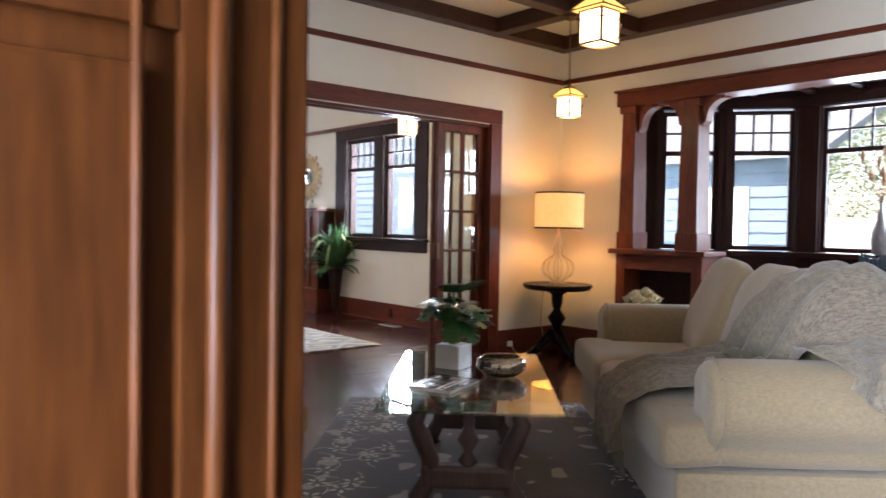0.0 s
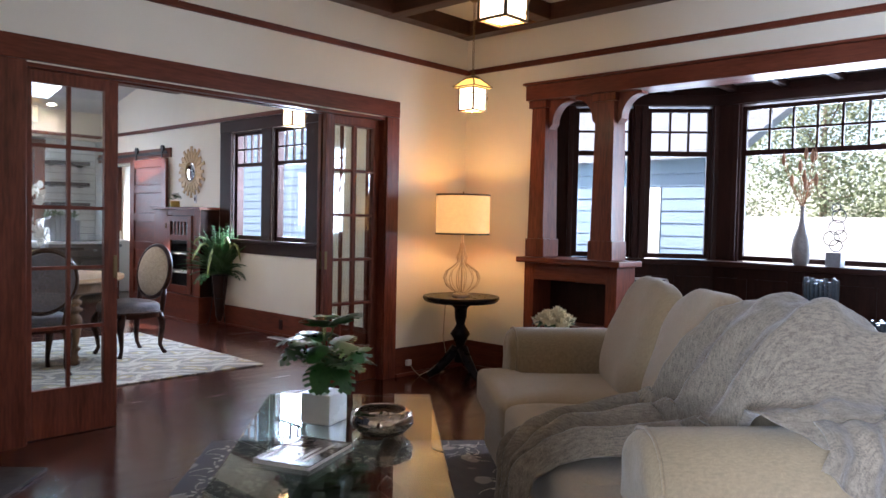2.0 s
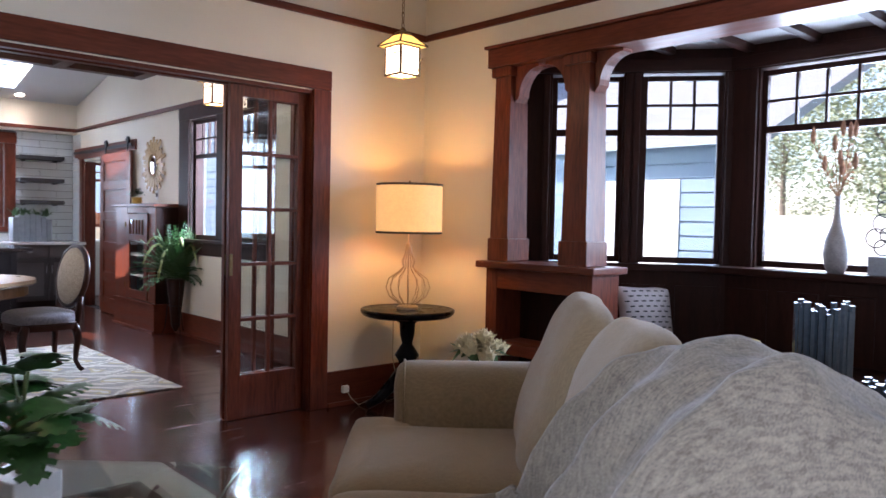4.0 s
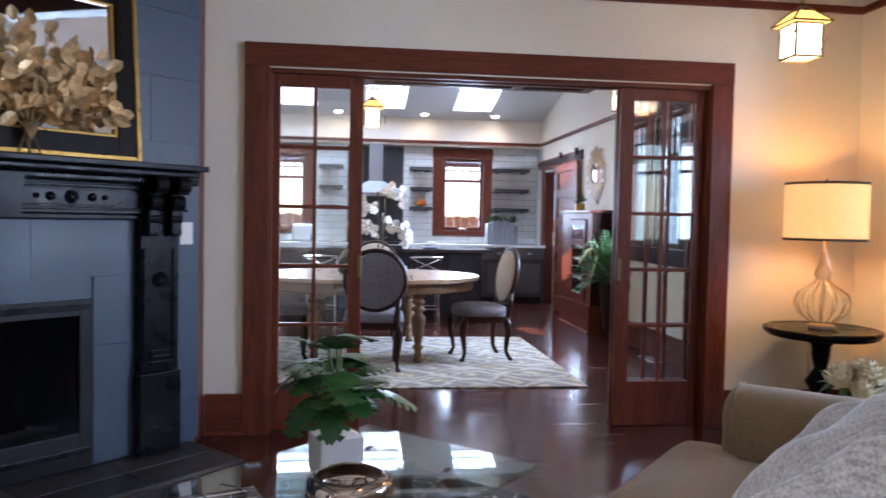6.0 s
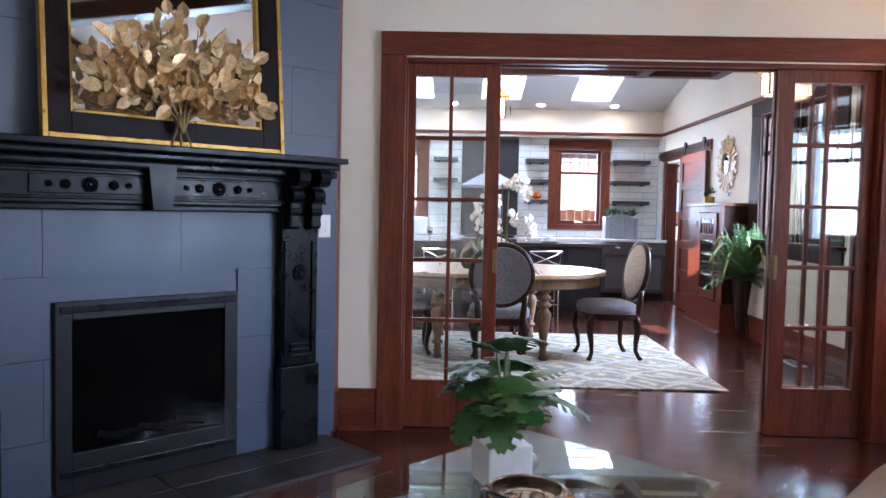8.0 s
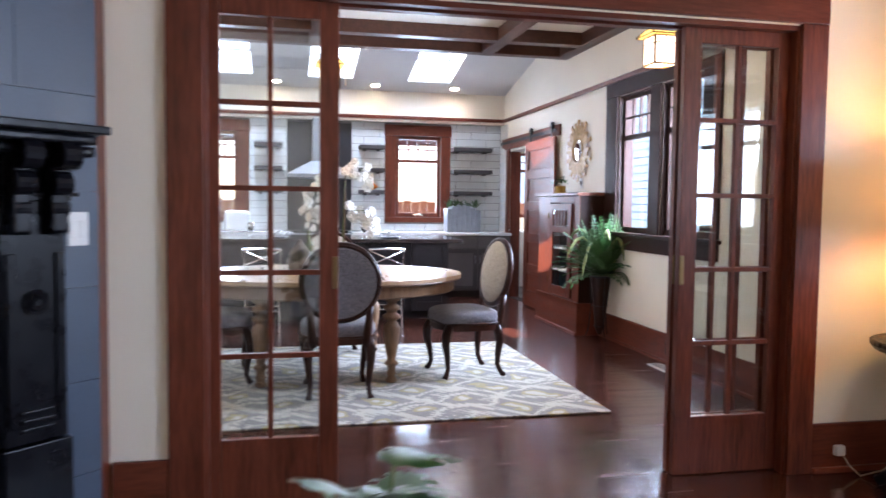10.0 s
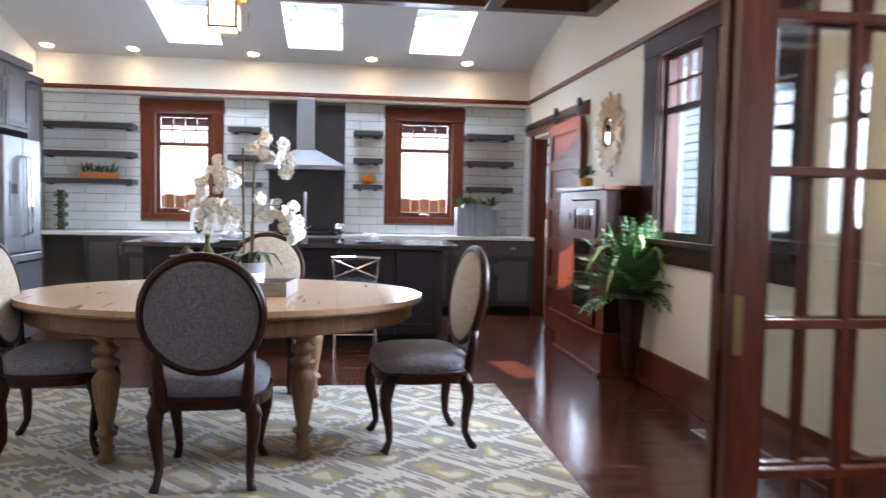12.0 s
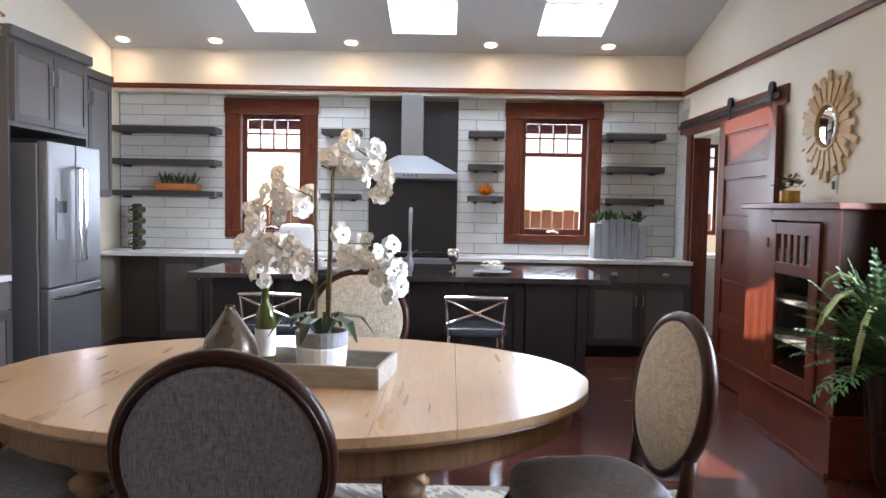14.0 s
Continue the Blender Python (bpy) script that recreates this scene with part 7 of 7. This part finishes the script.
def stool(x):
    t = thing("counter_stool", "chrome counter stool with crossed back and dark seat", "stool", pose(x, 10.02, 0), "stools at the island")
    part("seat", puff(0.4, 0.38, 0.07, 0.3, 0.5, m=pose(0, 0, 0.61)), M_RIB, t, smooth=True)
    for s in (-1, 1):
        part("leg", tube([(s * 0.17, -0.2, 0.008), (s * 0.165, -0.18, 0.58), (s * 0.185, -0.235, 0.83)], 0.011, 8), M_CHROME, t)
        part("leg", tube([(s * 0.17, 0.2, 0.008), (s * 0.16, 0.16, 0.585)], 0.011, 8), M_CHROME, t)
        part("cross_bar", tube([(-s * 0.178, -0.21, 0.67), (0, -0.235, 0.74), (s * 0.184, -0.235, 0.82)], 0.008, 8), M_CHROME, t)
    part("top_rail", tube([(-0.19, -0.236, 0.83), (0, -0.25, 0.838), (0.19, -0.236, 0.83)], 0.013, 8), M_CHROME, t)
    for y in (-0.19, 0.18):
        part("foot_rest", tube([(-0.168, y, 0.2), (0.168, y, 0.2)], 0.008, 8), M_CHROME, t)


stool(3.86)
stool(2.6)

# refrigerator and tall cabinets
fr = thing("refrigerator", "stainless steel french-door refrigerator with ice dispenser", "refrigerator", pose(1.0, 10.17, 0, 0, 0, 90))
part("body", box(0, 0.75, 0.03, 0.64, 0.02, 1.76, b=0.006), M_STEEL, fr)
ld = part("door", box(0.003, 0.372, -0.04, 0.028, 0.8, 1.775, b=0.012), M_STEEL, fr)
rd = part("door", box(0.378, 0.747, -0.04, 0.028, 0.8, 1.775, b=0.012), M_STEEL, fr)
fz = part("freezer_drawer", box(0.003, 0.747, -0.04, 0.028, 0.06, 0.79, b=0.012), M_STEEL, fr)
for x, d in ((0.335, ld), (0.415, rd)):
    part("handle", tube([(x, -0.04, 0.95), (x, -0.09, 0.97), (x, -0.09, 1.6), (x, -0.04, 1.62)], 0.012, 8), M_CHROME, d)
part("handle", tube([(0.06, -0.04, 0.73), (0.08, -0.09, 0.73), (0.67, -0.09, 0.73), (0.69, -0.04, 0.73)], 0.012, 8), M_CHROME, fz)
dp = part("dispenser", box(0.1, 0.25, -0.046, -0.041, 1.12, 1.4, b=0.002), M_GREYC, ld)
part("display", box(0.115, 0.235, -0.049, -0.0462, 1.3, 1.38), M_INK, dp)
part("badge", box(0.55, 0.6, -0.044, -0.041, 0.16, 0.19), M_CHROME, fz)
tc_ = thing("tall_cabinet", "dark grey cabinet housing above the refrigerator", "cabinet", pose(0.93, 9.92, 0, 0, 0, 90))
part("side_panel", box(0, 0.02, 0, 0.595, 0, 2.4, b=0.002), M_CAB, tc_)
part("side_panel", box(1.01, 1.03, 0, 0.595, 0, 2.4, b=0.002), M_CAB, tc_)
part("body", box(0.02, 1.01, 0.001, 0.595, 1.85, 2.4), M_CAB, tc_)
part("crown", box(-0.02, 1.05, -0.04, 0.595, 2.4, 2.47, b=0.01), M_CAB, tc_)
shaker(0.04, 0.51, 1.88, 2.36, tc_, "door", 0.47)
shaker(0.52, 0.99, 1.88, 2.36, tc_, "door", 0.56)
uc = thing("wall_cabinet", "dark grey corner wall cabinet", "cabinet", pose(0.7, 10.98, 0, 0, 0, 90))
part("body", box(0, 0.86, 0.001, 0.365, 1.42, 2.4), M_CAB, uc)
part("crown", box(-0.02, 0.88, -0.03, 0.365, 2.4, 2.47, b=0.008), M_CAB, uc)
shaker(0.01, 0.42, 1.43, 2.38, uc, "door", 0.38)
shaker(0.43, 0.85, 1.43, 2.38, uc, "door", 0.47)
wr = thing("wine_rack", "small wire wine rack holding bottles", "wine rack", pose(0.62, 12.6, 0.916))
for k in range(4):
    part("ring", tube([(0.05 * math.cos(a * 0.52), -0.1, 0.06 + 0.11 * k + 0.045 * math.sin(a * 0.52)) for a in range(12)], 0.004, 5, closed=True), M_BLACKM, wr)
    part("bottle", lathe([(0.036, 0), (0.036, 0.18), (0.014, 0.24), (0.014, 0.28)], 14, m=pose(0, 0.12, 0.06 + 0.11 * k, 90)), M_BOTTLE, wr)
part("upright", box(-0.006, 0.006, -0.1, 0.1, 0, 0.45), M_BLACKM, wr)

# hood, backsplash, shelves
structure("backsplash_panel", box(2.867, 3.758, 12.846, 12.869, 0.93, 2.44), M_SLAB, "charcoal stone panel behind the range", "backsplash")
hd = thing("range_hood", "stainless pyramid range hood", "range hood", pose(3.31, 12.845, 0))
bm = bmesh.new()
lo = [bm.verts.new(v) for v in ((-0.45, -0.5, 1.7), (0.45, -0.5, 1.7), (0.45, 0, 1.7), (-0.45, 0, 1.7))]
hi = [bm.verts.new(v) for v in ((-0.13, -0.28, 1.88), (0.13, -0.28, 1.88), (0.13, 0, 1.88), (-0.13, 0, 1.88))]
bm.faces.new(hi)
bm.faces.new(lo[::-1])
for i in range(4):
    bm.faces.new((lo[i], lo[(i + 1) % 4], hi[(i + 1) % 4], hi[i]))
part("canopy", bm, M_STEEL, hd)
part("rim", box(-0.45, 0.45, -0.5, 0, 1.65, 1.699, b=0.003), M_STEEL, hd)
part("chimney", box(-0.105, 0.105, -0.26, 0, 1.885, 2.474, b=0.003), M_STEEL, hd)
for i in range(4):
    part("button", lathe([(0.008, 0), (0.008, 0.006)], 8, m=pose(-0.06 + 0.04 * i, -0.5, 1.675, 90)), M_BLACKM, hd)


def shelf(x0, x1, z):
    t = thing("floating_shelf", "dark grey floating shelf on the tiled wall", "shelf", pose(x0, 12.86, z), "floating shelves")
    part("plank", box(0, x1 - x0, -0.25, -0.001, 0, 0.055, b=0.004), M_CAB, t)
    for x in (0.08, x1 - x0 - 0.08):
        part("cleat", box(x - 0.02, x + 0.02, -0.12, -0.002, -0.02, -0.001), M_CAB, t)


for z in (2.075, 1.755, 1.445):
    shelf(0.36, 1.38, z)
    shelf(2.42, 2.8, z)
    shelf(3.86, 4.21, z)
    shelf(5.2, 5.78, z)
gp = thing("planter", "long orange clay planter with spiky green plants on a shelf", "plant", pose(0.98, 12.72, 1.501))
part("trough", box(-0.21, 0.21, -0.06, 0.06, 0, 0.07, b=0.008), M_TERRA, gp)
rnd = random.Random(40)
bm = bmesh.new()
for i in range(46):
    x, a, e = rnd.uniform(-0.17, 0.17), rnd.uniform(0, 6.28), rnd.uniform(0.5, 1.4)
    d = Vector((math.cos(a) * math.cos(e), math.sin(a) * math.cos(e) * 0.6, math.sin(e)))
    p = Vector((x, rnd.uniform(-0.03, 0.03), 0.06))
    blade(bm, [p, p + d * 0.07, p + d * 0.14], 0.012, 0.4)
part("spiky_leaves", bm, M_LEAF2, gp)
ob_ = thing("glass_ornament", "orange glass lotus ornament on a shelf", "ornament", pose(4.04, 12.71, 1.501))
for ring, (n, r, h) in enumerate(((6, 0.035, 0.14), (8, 0.065, 0.115), (9, 0.085, 0.08))):
    for i in range(n):
        a = 2 * math.pi * i / n + ring * 0.3
        bm = bmesh.new()
        blade(bm, [(0.02 * math.cos(a), 0.02 * math.sin(a), 0.005), (r * math.cos(a), r * math.sin(a), h * 0.5), (r * 0.95 * math.cos(a), r * 0.95 * math.sin(a), h)], 0.024, 0.4)
        part("petal", bm, M_ORANGE, ob_)
pt = thing("planter", "grey zinc box planter with green succulents on the worktop", "plant", pose(5.33, 12.6, 0.916) @ Matrix.Diagonal((1.25, 1.2, 1.35, 1)))
for i in range(7):
    x = -0.17 + 0.057 * i
    part("slab_side", box(x - 0.027, x + 0.027, -0.1, 0.1, 0, 0.24 + 0.05 * math.sin(i * 0.52 + 0.2), b=0.006), M_GREYC, pt)
rnd = random.Random(44)
bm = bmesh.new()
for i in range(60):
    x, a, e = rnd.uniform(-0.18, 0.18), rnd.uniform(0, 6.28), rnd.uniform(0.2, 1.4)
    d = Vector((math.cos(a) * math.cos(e), math.sin(a) * math.cos(e), math.sin(e)))
    p = Vector((x, rnd.uniform(-0.07, 0.07), 0.26))
    blade(bm, [p, p + d * 0.06, p + d * 0.12 + Vector((0, 0, -0.02))], 0.013, 0.4)
part("foliage", bm, M_LEAF2, pt)
tb = thing("lidded_box", "white bread box on the worktop", "box", pose(2.2, 12.6, 0.916))
part("body", puff(0.34, 0.24, 0.28, 0.25, 0.4, m=pose(0, 0, 0.14)), M_WHITE, tb, smooth=True)

# recessed lamps
for x in (0.53, 1.42, 2.72, 4.05, 5.17):
    y = 12.5
    t = thing("recessed_light", "lit round recessed ceiling lamp", "lamp", pose(x, y, kz(y), -12.1), "recessed kitchen lamps")
    part("trim_ring", lathe([(0.055, -0.001), (0.08, -0.001), (0.083, -0.006), (0.055, -0.008)], 28, hollow=True), M_PLASTIC, t)
    part("lens", lathe([(0.055, -0.004), (0.055, -0.002), (0.001, -0.002)], 24), M_BULB, t)
    lamp("recessed_lamp_light", "SPOT", pose(x, y, kz(y) - 0.02), 1.9, (1, 0.8, 0.55), 0.05, angle=120)


# ------------------------------------------------------------------ outdoors
hs = thing("neighbour_house", "blue-grey clapboard house next door with white trim", "house", pose(9.6, 4.25, -0.6))
part("wall", box(0, 0.2, 0, 6, 0, 2.75), M_SIDING, hs)
for k in range(18):
    part("clapboard", box(-0.036, -0.001, 0.0, 6, 0.15 * k + 0.018, 0.15 * k + 0.15), M_SIDING, hs)
part("roof", prism([(-0.3, 2.72), (-0.3, 2.82), (4, 4.6), (4, 4.5)], -6.3, 0.3, m=pose(0, 0, 0, 90, 0, 0)), M_GREYC, hs)
part("corner_board", box(-0.05, -0.037, -0.02, 0.12, 0, 2.7), M_PLASTIC, hs)
for y in (0.75, 4.0):
    w = part("window", box(-0.055, -0.037, y, y + 0.9, 0.4, 2.4), M_PLASTIC, hs)
    part("pane", box(-0.059, -0.056, y + 0.09, y + 0.81, 0.5, 1.4), M_PLASTIC, w)
    part("pane", box(-0.059, -0.056, y + 0.09, y + 0.81, 1.5, 2.3), M_PLASTIC, w)
th2 = thing("neighbour_house", "tall blue clapboard house beside the dining room", "house", pose(9.6, 10.4, -0.6))
part("wall", box(0, 0.2, 0, 18, 0, 6.2), M_SIDING, th2)
for k in range(41):
    part("clapboard", box(-0.022, -0.001, 0.0, 18, 0.15 * k + 0.018, 0.15 * k + 0.15), M_SIDING, th2)
part("corner_board", box(-0.04, -0.023, -0.02, 0.1, 0, 6.1), M_PLASTIC, th2)
part("roof", prism([(-0.4, 6.18), (-0.4, 6.3), (4, 8.6), (4, 8.48)], -18.3, 0.3, m=pose(0, 0, 0, 90, 0, 0)), M_GREYC, th2)
fc = thing("garden_fence", "red cedar board fence behind the kitchen", "fence", pose(-1.5, 15.6, -0.6))
for i in range(62):
    part("board", box(0.15 * i, 0.15 * i + 0.142, 0, 0.02, 0, 1.95 + 0.02 * (i % 2)), M_FENCE, fc)
part("rail", box(0, 9.3, 0.021, 0.06, 1.5, 1.6), M_FENCE, fc)
part("rail", box(0, 9.3, 0.021, 0.06, 0.4, 0.5), M_FENCE, fc)
ev = thing("eave", "maroon painted roof eave outside the kitchen windows", "eave", pose(0, 13.03, 2.2))
part("fascia", box(0.2, 5.96, 0.45, 0.48, 0.0, 0.22), M_EAVE, ev)
part("soffit", box(0.2, 5.96, 0.0, 0.45, 0.2, 0.22), M_EAVE, ev)


def tree(x, y, h, seed, label):
    rnd = random.Random(seed)
    t = thing("tree", label, "tree", pose(x, y, -0.6))
    part("trunk", tube([(0, 0, 0), (0.06, 0.03, h * 0.3), (-0.05, 0.05, h * 0.6), (0.03, 0, h * 0.85)], [0.2, 0.16, 0.1, 0.04], 9), M_BARK, t)
    bm, lf = bmesh.new(), bmesh.new()
    for i in range(16):
        a, z0 = i * 2.4, h * rnd.uniform(0.06, 0.8)
        L = h * rnd.uniform(0.2, 0.36)
        e = rnd.uniform(0.1, 0.8)
        pts = [Vector((math.cos(a) * math.cos(e) * L * q, math.sin(a) * math.cos(e) * L * q, z0 + math.sin(e) * L * q)) for q in (0, 0.5, 1)]
        tube(pts, [0.06, 0.035, 0.012], 6, bm)
        for k in range(700):
            c = pts[1].lerp(pts[2], rnd.uniform(-0.3, 1.15)) + Vector((rnd.gauss(0, 0.8), rnd.gauss(0, 0.8), rnd.gauss(0, 0.7)))
            d = Vector((rnd.gauss(0, 1), rnd.gauss(0, 1), rnd.gauss(0, 0.6))).normalized() * 0.17
            s = d.cross(Vector((rnd.gauss(0, 1), rnd.gauss(0, 1), 1))).normalized() * 0.07
            lf.faces.new([lf.verts.new(v) for v in (c, c + d * 0.5 + s, c + d, c + d * 0.5 - s)])
    part("limbs", bm, M_BARK, t)
    part("crown", lf, M_TREELEAF, t)


tree(38, 11.5, 11.5, 51, "leafy tree beyond the bay window")
tree(36, 6.0, 9.5, 52, "leafy tree beyond the bay window")
tree(45, 19.0, 13.0, 53, "tall leafy tree beyond the bay window")
gf = thing("garden_wall", "white painted garden fence beyond the bay window", "fence", pose(22, -6, -0.6))
for i in range(24):
    part("panel", box(0, 0.04, 0.9 * i, 0.9 * i + 0.88, 0, 2.25), M_PLASTIC, gf)

# ------------------------------------------------------------------ wall tiles and floor boards
TW, TH, Z0 = 0.45, 0.1035, 0.92
north = bpy.data.objects["wall_kitchen_north"]
tile_mesh = {}


def shared_box(key, w, h, mt):
    if key not in tile_mesh:
        me = bpy.data.meshes.new("tile")
        bm = box(0, w, -0.008, 0, 0, h, b=0.0015)
        bm.to_mesh(me)
        bm.free()
        me.materials.append(mt)
        tile_mesh[key] = me
    return tile_mesh[key]


def lay_tile(x0, x1, z0, z1, parent, m):
    w, h = round(x1 - x0 - 0.005, 3), round(z1 - z0 - 0.005, 3)
    if w < 0.015 or h < 0.015:
        return
    ob = new("tile", shared_box((w, h), w, h, M_TILE))
    ob.parent = parent
    ob.matrix_basis = m @ pose(x0 + 0.0025, 0, z0 + 0.0025)


BLOCK = [(1.41, 2.343, 1.05, 2.6), (4.24, 5.2, 1.05, 2.6), (2.867, 3.758, 0.92, 2.6)]
rows_ = int((2.475 - Z0) / TH)
for r in range(rows_):
    z0, z1 = Z0 + r * TH, Z0 + (r + 1) * TH
    x = 0.34 - (TW / 2 if r % 2 else 0)
    while x < 5.96:
        spans = [(max(x, 0.34), min(x + TW, 5.962))]
        for a, b, lo, hi in BLOCK:
            if z1 > lo + 0.01 and z0 < hi:
                spans = [s for p, q in spans for s in ((p, min(q, a)), (max(p, b), q)) if s[1] - s[0] > 0.01]
        for p, q in spans:
            lay_tile(p, q, z0, z1, north, pose(0, 12.8695, 0))
        x += TW
east = bpy.data.objects["wall_dining_east"]
for r in range(rows_):
    z0, z1 = Z0 + r * TH, Z0 + (r + 1) * TH
    cut = 0.12 if r % 2 else 0.3
    for p, q in ((0, cut), (cut, 0.35)):
        lay_tile(p, q, z0, z1, east, pose(5.9695, 12.86, 0, 0, 0, -90))

floor_ob = bpy.data.objects["floor"]
rnd = random.Random(77)
BW = 0.083
far = bmesh.new()
count = 0
y = -1.2
while y < 12.86:
    x_lo, x_hi = (-0.3, 6.22) if y < 5.33 else (0.33, 5.97)
    x = x_lo - rnd.uniform(0, 1.4)
    while x < x_hi:
        L = rnd.uniform(1.6, 2.9)
        a, b = max(x, x_lo), min(x + L, x_hi)
        x += L
        if b - a < 0.05:
            continue
        if 2.6 < y < 9.2 and count < 300 and b > 1.2:
            part("plank", box(a + 0.0004, b - 0.0004, y + 0.0004, y + BW - 0.0004, -0.011, 0.0), M_FLOOR, floor_ob)
            count += 1
        else:
            vs = [far.verts.new(v) for v in ((a + 0.0004, y + 0.0004, 0), (b - 0.0004, y + 0.0004, 0), (b - 0.0004, y + BW - 0.0004, 0), (a + 0.0004, y + BW - 0.0004, 0))]
            far.faces.new(vs)
            ws = [far.verts.new(v.co + Vector((0, 0, -0.011))) for v in vs]
            for i in range(4):
                far.faces.new((vs[i], ws[i], ws[(i + 1) % 4], vs[(i + 1) % 4]))
    y += BW
tagged(part("planks", far, M_FLOOR, floor_ob), kind="stuff")
